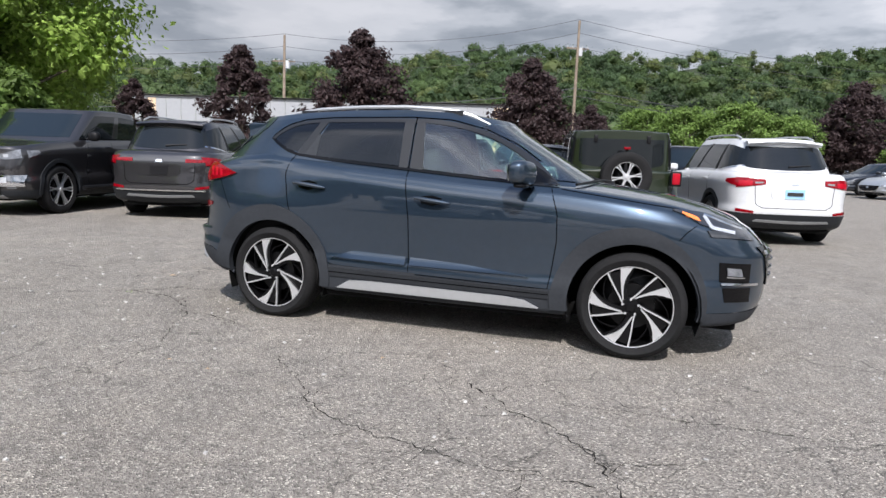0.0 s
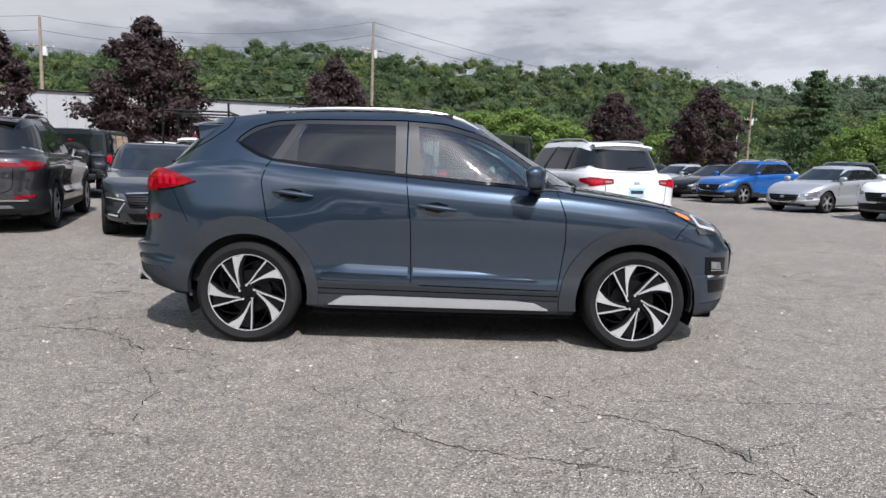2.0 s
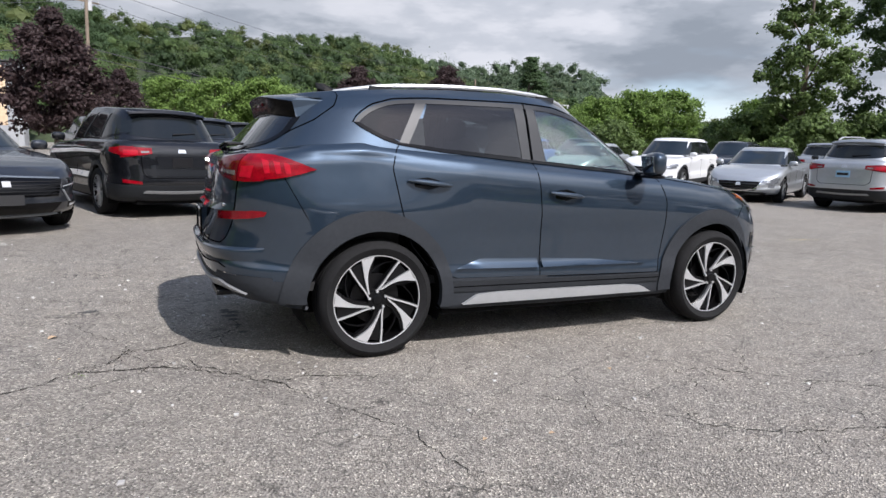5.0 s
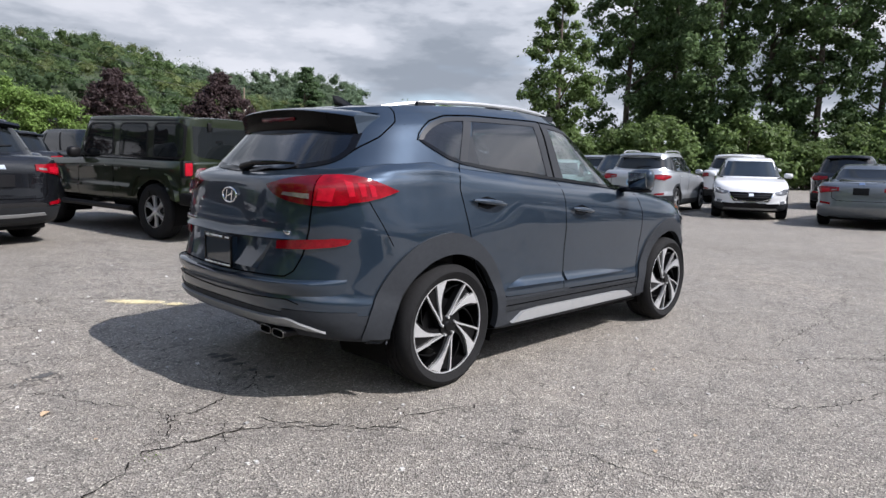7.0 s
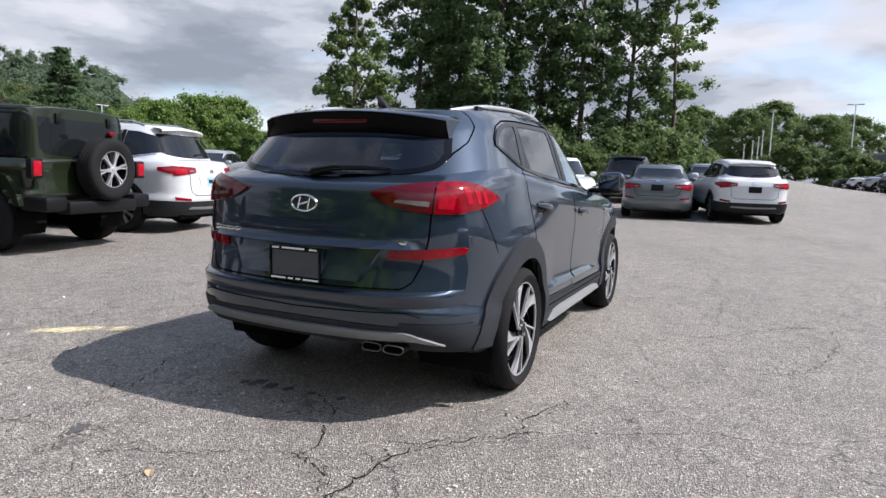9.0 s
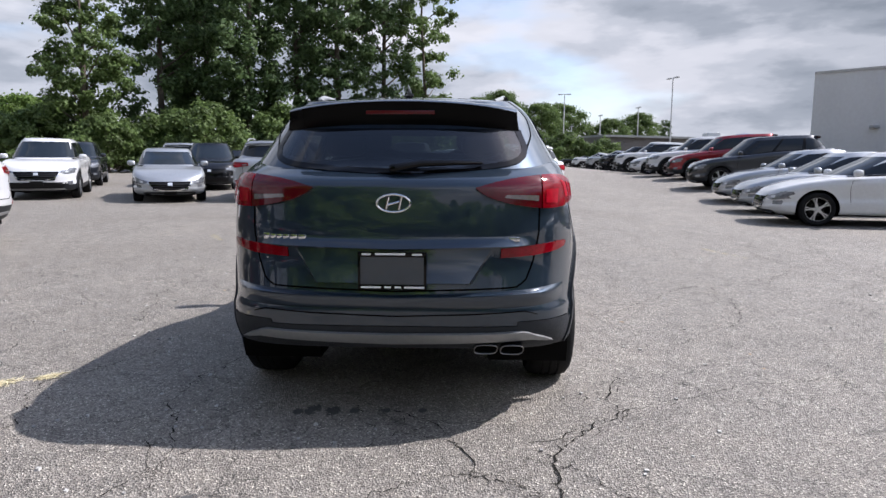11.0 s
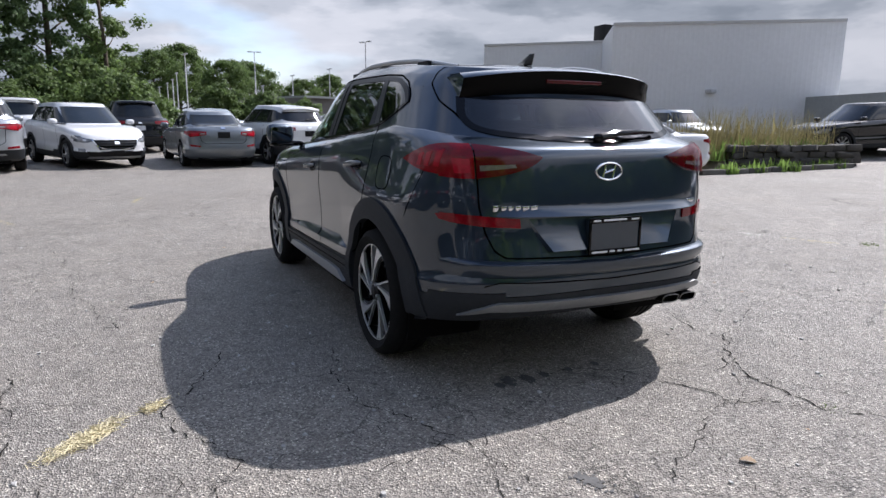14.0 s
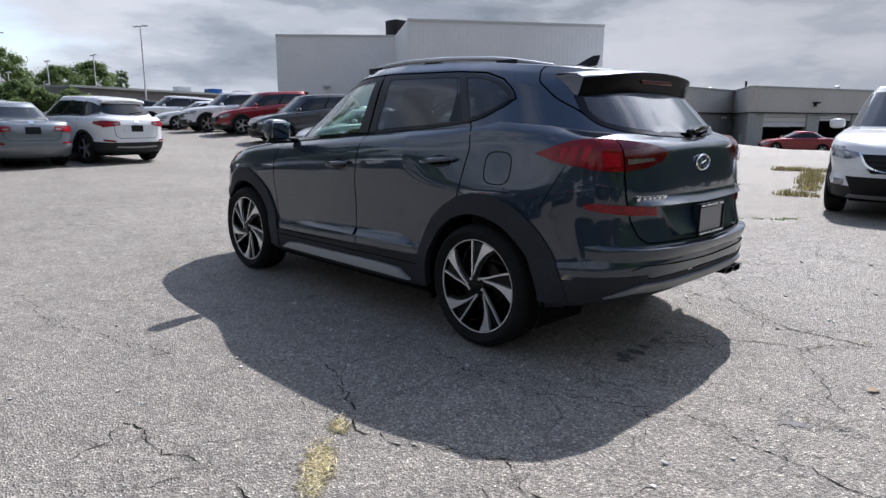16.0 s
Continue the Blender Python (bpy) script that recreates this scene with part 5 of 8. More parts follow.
    upp = shell(loft(gk, n, 5), 0.025, 6)
    bvh = tree_of(low, upp)

    def cls(x, y, z, nn):
        for ax in (-wb / 2, wb / 2):
            if (x - ax) ** 2 + (z - R) ** 2 < (AR - 0.002) ** 2 and abs(y) > 0.45:
                return None
        if clad and z < (0.52 if x < -1.6 else 0.40 if abs(x) < 1.7 else 0.42):
            return "lower_cladding"
        return "body"

    for k, (v, f, nn) in split(low, cls).items():
        piece(k, v, f, P if k == "body" else M["clad"], car, "dark plastic lower cladding" if k != "body" else "", normals=nn)
    piece("roof", upp[0], upp[1], P if kind != "boxy" else P, car, normals=upp[2])

    def put(nm, A, B, way, mt, off=0.004, nu=14, nv=3, lb="", par=car, sk=0.012):
        return piece(nm, *sheet(bvh, A, B, way, off, nu, nv, sk), M[mt], par, lb)

    # side glass with pillars
    x0, x1 = xws - 0.12, (xrg + 0.30 if not sed else xrg + 0.42)
    t0, t1 = xrf - 0.10, (xrr - 0.02 if not sed else xrr + 0.02)
    if bx:
        x0, x1, t0, t1 = xws - 0.06, xrg + 0.10, xrf - 0.06, xrr + 0.10
    wb_ = lambda x, e: (x, bz(x) + e)
    for way in ("L", "R"):
        bot = [wb_(x, 0.035) for x in np.linspace(x1, x0, 8)]
        top = [(x, rz(x) - 0.085) for x in np.linspace(t1, t0, 8)]
        if kind in ("suv", "bigsuv", "small", "hatch", "sedan", "longsedan"):
            bot[0] = (x1 - 0.10, bz(x1) + 0.12)
            top[0] = (t1 + 0.02, rz(t1) - 0.15)
        if kind == "boxy":
            for nm, xa, xb, xc in (("quarter_window", -2.04, -1.44, -1.44), ("rear_side_window", -1.24, -0.56, -0.56), ("front_side_window", -0.34, 0.50, 0.34)):
                for lb, e, mt, off in (("window_frame", 0.028, "dark", 0.004), (nm, 0.0, "farglass", 0.008)):
                    k, za, zb_ = 0.05, 1.215 - e, 1.675 + e
                    p0, p1, p2 = xa - e, xb + e, xc + e
                    put(lb, [(p0, za + k), (p0 + k, za), (p1 - k, za), (p1, za + k)], [(p0, zb_ - k), (p0 + k, zb_), (p2 - k, zb_), (p2, zb_ - k)], way, mt, off, 16, 6)
            piece("hardtop_seam", *strip(bvh, [(-2.2, 1.165), (0.7, 1.155)], way, 0.014, 0.003, 20), M["seam"], car)
            piece("roof_gutter", *strip(bvh, [(-2.15, 1.735), (0.45, 1.745)], way, 0.020, 0.006, 20), M["dark"], car)
        if kind != "boxy":
            cuts = (0.0, 0.42, 0.76, 1.0) if kind != "pickup" else (0.0, 0.5, 1.0)
            wd = 0.05 if not bx else 0.09
            bl, tl_ = resample(bot[::-1], 51), resample(top[::-1], 51)
            for ci in range(len(cuts) - 1):
                i0, i1 = int(cuts[ci] * 50), int(cuts[ci + 1] * 50)
                e0, e1 = (1 if ci else 0), (1 if ci < len(cuts) - 2 else 0)
                put(("front_side_window", "rear_side_window", "quarter_window")[ci], bl[i0 + e0:i1 + 1 - e1], tl_[i0 + e0:i1 + 1 - e1], way, "farglass", 0.004, 12, 6, "dark tinted side glass")
            for u in cuts[1:-1]:
                i = int(u * 50)
                (xb, zb_), (xt, zt_) = bl[i], tl_[i]
                put("pillar", [(xb - wd, zb_ - 0.01), (xb + wd, zb_ - 0.01)], [(xt - wd * 0.7, zt_ + 0.01), (xt + wd * 0.7, zt_ + 0.01)], way, "dark" if not bx else colour, 0.007, 4, 5)
        if near:
            put("belt_trim", [(x, z - 0.03) for x, z in bot], [(x, z - 0.008) for x, z in bot], way, "chrome" if kind in ("bigsuv", "longsedan") else "gloss", 0.006, 26, 1)
            for xa, e in ((xws - 0.20, 0.02), (x0 + (x1 - x0) * 0.42, 0.0), (x0 + (x1 - x0) * 0.78, 0.0)):
                piece("shut_line", *strip(bvh, [(xa, bz(xa) + 0.02), (xa + 0.06 + e, 0.75), (xa + 0.05, 0.42)], way, 0.008, 0.0015, 12), M["seam"], car)
            for u in (0.42, 0.78):
                xa = x0 + (x1 - x0) * u
                pts = [cast(bvh, xa + 0.04 + 0.2 * t, bz(xa) - 0.14, way) for t in (0, 0.3, 0.7, 1)]
                piece("door_handle", *tube([p + q * e for (p, q), e in zip(pts, (0.004, 0.03, 0.03, 0.004))], 0.012, 6), P, car)
        if kind == "boxy":
            sy = 1 if way == "L" else -1
            for ax in (-wb / 2, wb / 2):
                out = [(ax - 0.60, 0.60), (ax - 0.56, 0.74), (ax - 0.42, 0.945), (ax - 0.34, 0.975), (ax + 0.34, 0.975), (ax + 0.42, 0.945), (ax + 0.56, 0.74), (ax + 0.60, 0.60)]
                inn = [(ax + (x - ax) * 0.86, 0.60 + (z - 0.60) * 0.84) for x, z in out]
                V, F = spoke(out + inn[::-1], sy * (w * 0.90), sy * (w + 0.03))
                n_ = len(out)
                F = F[2:] + [q for i in range(n_ - 1) for q in ((i, i + 1, 2 * n_ - 2 - i, 2 * n_ - 1 - i),)]
                piece("fender_flare", V, F, P, car, "wide body-coloured wheel flare", smooth=0)
        elif clad and near:
            for ax in (-wb / 2, wb / 2):
                th = np.linspace(-8, 188, 26)
                ro = AR + 0.06
                I = [(ax + (AR - 0.012) * math.cos(radians(t)), max(R + (AR - 0.012) * math.sin(radians(t)), c0 + 0.03)) for t in th]
                O = [(ax + ro * math.cos(radians(t)), max(R + ro * math.sin(radians(t)), c0 + 0.03)) for t in th]
                put("fender_flare", I, O, way, "clad", 0.012, 28, 3, "", car, 0.03)
        sy = 1 if way == "L" else -1
        if bx:
            piece("side_step", *tube([(-wb / 2 + AR + 0.05, sy * (w + 0.02), 0.42), (wb / 2 - AR - 0.05, sy * (w + 0.02), 0.42)], 0.045, 8), M["dark"], car)
            for u in (0.02, 0.42, 0.44):
                xh = x0 + (x1 - x0) * u - 0.08
                for zz in (0.72, 1.0):
                    p, q = cast(bvh, xh, zz, way)
                    piece("door_hinge", *box(p.x - 0.05, p.x + 0.05, p.y - 0.012, p.y + 0.012, zz - 0.025, zz + 0.025, 0.006), P, car)
        mb = superbox((xws - 0.22, sy * (w + (0.025 if not bx else 0.08)), b0 + 0.085), (0.075, 0.105, 0.07 if not bx else 0.09), 3, 14, 8)
        mi = piece("door_mirror", *mb, P if not bx else M["dark"], car)
        piece("mirror_foot", *tube([(xws - 0.2, sy * (w - 0.06), b0 + 0.03), (xws - 0.21, sy * (w + 0.0), b0 + 0.05)], 0.025, 6), M["dark"], mi)
        if rails:
            pts = [(x, sy * hw[3] * 0.96, rz(x) + (0.02 if i in (0, 8) else 0.075)) for i, x in enumerate(np.linspace(xrf - 0.25, xrr + 0.25, 9))]
            piece("roof_rail", *tube(pts, 0.018, 6), M["silvertrim"] if colour not in ("black", "graphite") else M["dark"], car)
    # screens
    zb, zt = bz(xws) + 0.05, rz(xrf) - 0.055
    put("windscreen", [(-hw[0] * 0.86, zb), (hw[0] * 0.86, zb)], [(-hw[2] * 0.86, zt), (hw[2] * 0.86, zt)], "front", screen, 0.004, 18, 6, "raked windscreen")
    zb2 = bz(xrg) + (0.06 if not sed else 0.02)
    zt2 = rz(xrr) - (0.10 if not sed else 0.05)
    rw = put("rear_window", smooth_line([(-hw[0] * 0.79, zb2 + 0.07), (-hw[0] * 0.74, zb2), (0, zb2 - 0.03), (hw[0] * 0.74, zb2), (hw[0] * 0.79, zb2 + 0.07)], 24), [(-hw[2] * 0.82, zt2), (hw[2] * 0.82, zt2)], "rear", "farglass", 0.004, 18, 6, "dark rear glass")
    if kind in ("suv", "bigsuv", "small"):
        V, F = [], []
        for u in np.linspace(-1, 1, 11):
            y = u * hw[2] * 0.84
            V += [(xrr + 0.12, y, rz(xrr) + 0.022 - 0.02 * u * u), (xrr - 0.10 + 0.05 * u ** 4, y, rz(xrr) + 0.012 - 0.035 * u * u), (xrr - 0.12 + 0.05 * u ** 4, y, rz(xrr) - 0.02 - 0.035 * u * u), (xrr - 0.04, y, rz(xrr) - 0.075 - 0.02 * u * u)]
        for i in range(10):
            for j in range(3):
                F.append((i * 4 + j, i * 4 + j + 1, i * 4 + j + 5, i * 4 + j + 4))
        piece("roof_spoiler", V, F, P, car)
        if near:
            p, q = cast(bvh, 0.0, zb2 + 0.03, "rear")
            p2, q2 = cast(bvh, -0.36, zb2 + 0.06, "rear")
            piece("rear_wiper", *tube([p + q * 0.02, p2 + q2 * 0.015], [0.014, 0.008], 6), M["dark"], car)
    if kind == "bigsuv" and near and colour == "bronze":
        put("bumper_strip", [(-w * 0.78, 0.500), (w * 0.78, 0.500)], [(-w * 0.78, 0.524), (w * 0.78, 0.524)], "rear", "chrome", 0.014, 20, 1, "bright chrome bumper strip")
    if kind == "pickup":
        put("front_bumper", [(-w * 0.93, 0.50), (w * 0.93, 0.50)], [(-w * 0.93, 0.68), (w * 0.93, 0.68)], "front", "chrome", 0.03, 24, 4, "chrome front bumper", car, 0.03)
        for s_ in (-1, 1):
            put("bumper_fog_lamp", [(s_ * w * 0.62, 0.56), (s_ * w * 0.76, 0.56)], [(s_ * w * 0.62, 0.64), (s_ * w * 0.76, 0.64)], "front", "lens", 0.036, 6, 3)
    # front
    gz = nose
    if kind == "longsedan":
        muscle_front(car, bvh, w, colour)
    elif kind == "boxy":
        put("front_grille", [(-0.42, gz - 0.36), (0.42, gz - 0.36)], [(-0.42, gz - 0.05), (0.42, gz - 0.05)], "front", "gloss", 0.006, 10, 4)
    else:
        put("front_grille", [(-w * 0.44, gz - 0.40), (w * 0.44, gz - 0.40)], [(-w * 0.56, gz - 0.17), (w * 0.56, gz - 0.17)], "front", grille, 0.008, 14, 4, "dark front grille")
        if near:
            for k in range(3):
                put("grille_bar", [(-w * 0.48, gz - 0.36 + 0.06 * k), (w * 0.48, gz - 0.36 + 0.06 * k)], [(-w * 0.48, gz - 0.345 + 0.06 * k), (w * 0.48, gz - 0.345 + 0.06 * k)], "front", "clad", 0.016, 10, 1)
            put("grille_surround", smooth_line([(-w * 0.60, gz - 0.15), (-w * 0.46, gz - 0.405), (w * 0.46, gz - 0.405), (w * 0.60, gz - 0.15)], 30), smooth_line([(-w * 0.57, gz - 0.15), (-w * 0.44, gz - 0.385), (w * 0.44, gz - 0.385), (w * 0.57, gz - 0.15)], 30), "front", "chrome" if colour in ("white", "silver", "grey", "blue") else "dark", 0.018, 40, 1)
            put("bumper_lip", [(-w * 0.70, c0 + 0.045), (w * 0.70, c0 + 0.045)], [(-w * 0.66, c0 + 0.085), (w * 0.66, c0 + 0.085)], "front", "skid" if clad else "clad", 0.012, 20, 1)
        put("lower_intake", [(-w * 0.62, c0 + 0.09), (w * 0.62, c0 + 0.09)], [(-w * 0.72, gz - 0.45), (w * 0.72, gz - 0.45)], "front", "dark", 0.006, 14, 3, "black lower intake")
        put("badge", [(-0.06, gz - 0.27), (0.06, gz - 0.27)], [(-0.05, gz - 0.20), (0.05, gz - 0.20)], "front", "chrome", 0.02, 6, 2)
        if plate:
            put("front_plate", [(-0.15, gz - 0.42), (0.15, gz - 0.42)], [(-0.15, gz - 0.52), (0.15, gz - 0.52)], "front", "dark", 0.02, 4, 2)
    for s in (-1, 1):
        if kind == "longsedan":
            pass
        elif kind == "boxy":
            hp = cast(bvh, s * 0.60, gz - 0.17, "front")[0]
            piece("headlamp", *tf2(lathe([(0.0, -0.02), (0.09, -0.02), (0.10, 0.03)], 18), (0, 0, 0)), M["lens"], car).matrix_basis = pose(hp.x + 0.01, hp.y, hp.z, 0, 0, 90)
        else:
            hl = put("headlamp", smooth_line([(s * w * 0.57, gz - 0.19), (s * w * 0.72, gz - 0.245), (s * w * 0.92, gz - 0.20)], 12), smooth_line([(s * w * 0.57, gz - 0.155), (s * w * 0.74, gz - 0.125), (s * w * 0.89, gz - 0.06)], 12), "front", "headlens", 0.008, 14, 4, "clear headlamp")
            if near:
                put("lamp_projector", [(s * w * 0.70, gz - 0.20), (s * w * 0.77, gz - 0.195)], [(s * w * 0.70, gz - 0.15), (s * w * 0.77, gz - 0.143)], "front", "lens", 0.012, 5, 3, "", hl)
            put("headlamp_side", [(xf - 0.52, gz - 0.12), (xf - 0.28, gz - 0.20)], [(xf - 0.50, gz - 0.07), (xf - 0.28, gz - 0.08)], "L" if s > 0 else "R", "headlens", 0.008, 8, 3)
            put("fog_lamp", [(s * w * 0.74, c0 + 0.20), (s * w * 0.86, c0 + 0.20)], [(s * w * 0.74, c0 + 0.27), (s * w * 0.86, c0 + 0.28)], "front", "headlens", 0.008, 6, 2)
        # rear lamps
        way = "L" if s > 0 else "R"
        tz = bz(xr + 0.15) - 0.07
        if kind == "boxy":
            tl = piece("tail_lamp", *box(xr - 0.03, xr + 0.06, s * w * 0.93 - 0.085, s * w * 0.93 + 0.085, 0.93, 1.17, 0.02), M["dark"], car, "square red tail lamp")
            piece("lamp_lens", *box(xr - 0.04, xr - 0.02, s * w * 0.93 - 0.06, s * w * 0.93 + 0.06, 0.96, 1.14, 0.012), M["tailbright"], tl)
        else:
            slim = 0.045 if colour == "bronze" else 0.0
            tl = put("tail_lamp", [(s * w * 0.46, tz - 0.10), (s * w * 0.87, tz - 0.16 + 1.6 * slim)], [(s * w * 0.46, tz - 0.02 - 0.4 * slim), (s * w * 0.87, tz + 0.0 - slim)], "rear", tail, 0.010, 12, 4, "red tail lamp", car, 0.02)
            if near and not slim:
                put("lamp_cell", [(s * w * 0.66, tz - 0.115), (s * w * 0.84, tz - 0.13)], [(s * w * 0.66, tz - 0.05), (s * w * 0.84, tz - 0.05)], "rear", "tailbright", 0.0125, 8, 2, "", tl)
                put("reversing_light", [(s * w * 0.50, tz - 0.085), (s * w * 0.62, tz - 0.095)], [(s * w * 0.50, tz - 0.06), (s * w * 0.62, tz - 0.065)], "rear", "revlens", 0.0125, 6, 2, "", tl)
            put("tail_lamp_side", [(xr + 0.13, tz - 0.15), (xr + 0.42, tz - 0.08)], [(xr + 0.13, tz - 0.0), (xr + 0.42, tz - 0.03)], way, tail, 0.010, 8, 3, "", tl)
            put("rear_reflector", [(s * w * 0.62, 0.53), (s * w * 0.86, 0.55)], [(s * w * 0.62, 0.57), (s * w * 0.86, 0.60)], "rear", "tailred", 0.008, 8, 2)
    if kind != "pickup":
        if kind == "boxy":
            piece("rear_bumper", *join(box(xr - 0.20, xr + 0.04, -w * 0.62, w * 0.62, 0.50, 0.66, 0.03), *[box(xr - 0.17, xr + 0.22, y_ - 0.16, y_ + 0.16, 0.54, 0.72, 0.04) for y_ in (-w * 0.78, w * 0.78)]), M["dark"], car, "black plastic rear bumper")
            sp = wheel_meshes("six", 0.40, 0.235, 0.25)
            hub = new("spare_wheel", sp["hub"])
            hub.parent = car
            hub.matrix_basis = pose(xr - 0.18, -0.05, 1.06, 0, 20, -90)
            tagged(hub, "full-size spare wheel on the tailgate")
            for nm in ("tyre", "dark", "bright"):
                o = new({"tyre": "tyre", "dark": "rim", "bright": "rim_face"}[nm], sp[nm])
                o.parent = hub
            piece("spare_carrier", *box(xr - 0.12, xr + 0.02, -0.15, 0.10, 0.95, 1.2), M["dark"], car)
            piece("brake_light", *box(xr - 0.30, xr - 0.24, -0.08, 0.02, 1.49, 1.53, 0.008), M["tailred"], car)
            piece("brake_light_stalk", *box(xr - 0.27, xr - 0.20, -0.05, -0.01, 1.10, 1.50), M["dark"], car)
            for y in (-0.42, 0.42):
                p, q = cast(bvh, y, 1.68, "rear")
                piece("glass_hinge", *box(p.x - 0.03, p.x + 0.02, y - 0.03, y + 0.03, 1.60, 1.72, 0.008), M["dark"], car)
            piece("roof_seam", *strip(bvh, [(xrr + 0.1, -0.6), (xrr + 0.1, 0.6)], "top", 0.012, 0.004, 10), M["seam"], car)
        else:
            pz = 0.86 if not sed else 0.84
            pr = put("plate_recess", [(-0.34, pz - 0.10), (0.34, pz - 0.10)], [(-0.38, pz + 0.08), (0.38, pz + 0.08)], "rear", colour, 0.006, 8, 2)
            put("rear_plate", [(-0.15, pz - 0.085), (0.15, pz - 0.085)], [(-0.15, pz + 0.065), (0.15, pz + 0.065)], "rear", plate or "dark", 0.014, 5, 2, "", pr)
            if plate == "plateblue":
                put("printed_bar", [(-0.12, pz - 0.035), (0.12, pz - 0.035)], [(-0.12, pz + 0.02), (0.12, pz + 0.02)], "rear", "trimgrey", 0.027, 6, 1, "", pr)
            put("badge", [(-0.06, pz + 0.13), (0.06, pz + 0.13)], [(-0.05, pz + 0.18), (0.05, pz + 0.18)], "rear", "chrome", 0.010, 6, 2)
            if near and not sed:
                put("rear_skid_strip", smooth_line([(-w * 0.60, 0.40), (0, 0.375), (w * 0.60, 0.40)], 16), smooth_line([(-w * 0.56, 0.435), (0, 0.415), (w * 0.56, 0.435)], 16), "rear", "skid", 0.012, 18, 2)
            if near:
                piece("shut_line", *strip(bvh, [(-w * 0.62, tz - 0.12), (-w * 0.60, 0.68), (-w * 0.5, 0.62), (w * 0.5, 0.62), (w * 0.60, 0.68), (w * 0.62, tz - 0.12)], "rear", 0.010, 0.0015, 40), M["seam"], car)
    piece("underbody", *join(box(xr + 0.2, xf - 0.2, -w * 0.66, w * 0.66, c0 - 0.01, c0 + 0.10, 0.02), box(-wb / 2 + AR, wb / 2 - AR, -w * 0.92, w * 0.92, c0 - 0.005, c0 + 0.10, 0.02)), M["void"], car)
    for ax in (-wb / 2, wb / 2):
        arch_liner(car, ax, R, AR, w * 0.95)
    add_wheels(car, (-wb / 2, wb / 2), w * 0.985, R, R * 0.70 if kind != "boxy" else R * 0.58, 0.225 if kind != "boxy" else 0.25, style)
    return car


ROW_A, ROW_B, ROW_C = "cars in the row across the lane", "cars in the row facing the lane", "cars in the row beside the building"
parked("pickup", "bronze", "dark grey pickup truck with chrome front trim", (-9.48, 3.31), 282, "f", "six", "pickup_truck", group=ROW_A)
parked("bigsuv", "bronze", "dark grey three-row utility vehicle with chrome trim", (-7.10, 4.91), 110, "r", "five", group=ROW_A, rails=True, plate="")
parked("longsedan", "graphite", "dark grey muscle sedan with wide front grille", (-4.4, 5.2), 296, "f", "ten", clad=False, group=ROW_A)
parked("suv", "black", "black luxury crossover with wraparound tail lamps", (-2.35, 7.1), 108, "r", "ten", group=ROW_A, plate="")
parked("boxy", "olive", "olive green boxy off-roader with rear spare wheel", (0.74, 6.45), 101, "r", "six", group=ROW_A)
parked("bigsuv", "pearl", "silver-white three-row crossover with pale blue plate", (3.28, 7.30), 104, "r", "ten", plate="plateblue", group=ROW_A, rails=True)
parked("boxy", "graphite", "dark grey boxy off-road pickup", (-9.6, 12.2), 105, "r", "six")
truck = parked("bigsuv", "white", "white work truck under a steel ladder rack", (-7.2, 14.6), 97, "r", "five", near=False)
RACK = M["dark"]
for xx in (-2.25, -0.6, 1.0):
    for yy in (-0.92, 0.92):
        piece("rack_post", *tube([(xx, yy, 1.0), (xx, yy, 2.75 if xx < -2 else 2.5)], 0.03, 6), RACK, truck)
    piece("rack_crossbar", *tube([(xx, -0.95, 2.5), (xx, 0.95, 2.5)], 0.03, 6), RACK, truck)
for yy in (-0.92, 0.92):
    piece("rack_rail", *tube([(-2.3, yy, 2.5), (1.1, yy, 2.5)], 0.03, 6), RACK, truck)
piece("brake_light", *box(-2.02, -1.97, -0.12, 0.12, 1.80, 1.86, 0.01), M["tailbright"], truck)
parked("suv", "black", "black crossover parked nose-out in the second row", (-3.2, 17.0), 285, "f", "five", near=False)
parked("suv", "graphite", "dark grey crossover in the second row", (-1.4, 11.5), 105, "r", "five")
parked("suv", "black", "black crossover behind the sedan", (0.0, 15.5), 105, "r", "five", near=False)
parked("bigsuv", "black", "blue-black utility vehicle facing the lane", (2.3, 14.0), 280, "f", "five", near=False)
parked("suv", "white", "white van-like vehicle in the far row", (-10.5, 19.5), 110, "r", "five", near=False)
parked("sedan", "black", "black sedan beside the blue crossover", (10.8, 22.0), 206, "f", "five", clad=False, group=ROW_B)
parked("sedan", "silver", "pale silver sedan beside the black sedan", (10.3, 25.0), 206, "f", "five", clad=False, group=ROW_B)
parked("sedan", "graphite", "dark grey sedan at the head of the row", (9.7, 28.2), 206, "f", "five", clad=False, group=ROW_B, near=False)
parked("small", "blue", "bright blue compact crossover", (10.8, 18.9), 206, "f", "five", group=ROW_B, rails=True)
parked("hatch", "silver", "silver hatchback with dark lower grille", (11.34, 14.7), 206, "f", "five", clad=False, group=ROW_B)
parked("suv", "white", "white crossover with a wide black grille", (12.2, 11.45), 206, "f", "five", group=ROW_B)
parked("sedan", "silver", "silver sedan with a dark slatted grille", (12.05, 7.8), 206, "f", "five", clad=False, group=ROW_B)
parked("suv", "silver", "silver crossover with roof rails", (12.85, 5.28), 10, "r", "five", group=ROW_B, rails=True, plate="plateblue")
parked("small", "white", "white compact crossover facing the lane", (13.8, 2.78), 202, "f", "five", group=ROW_B)
parked("sedan", "grey", "grey compact sedan with red tail lamps", (13.5, 0.12), 6, "r", "five", clad=False, group=ROW_B, plate="")
parked("small", "white", "white compact crossover with black cladding", (13.7, -2.05), 14, "r", "five", group=ROW_B, plate="")
parked("bigsuv", "white", "white utility vehicle behind the silver crossover", (19.8, 5.4), 8, "r", "five", near=False)
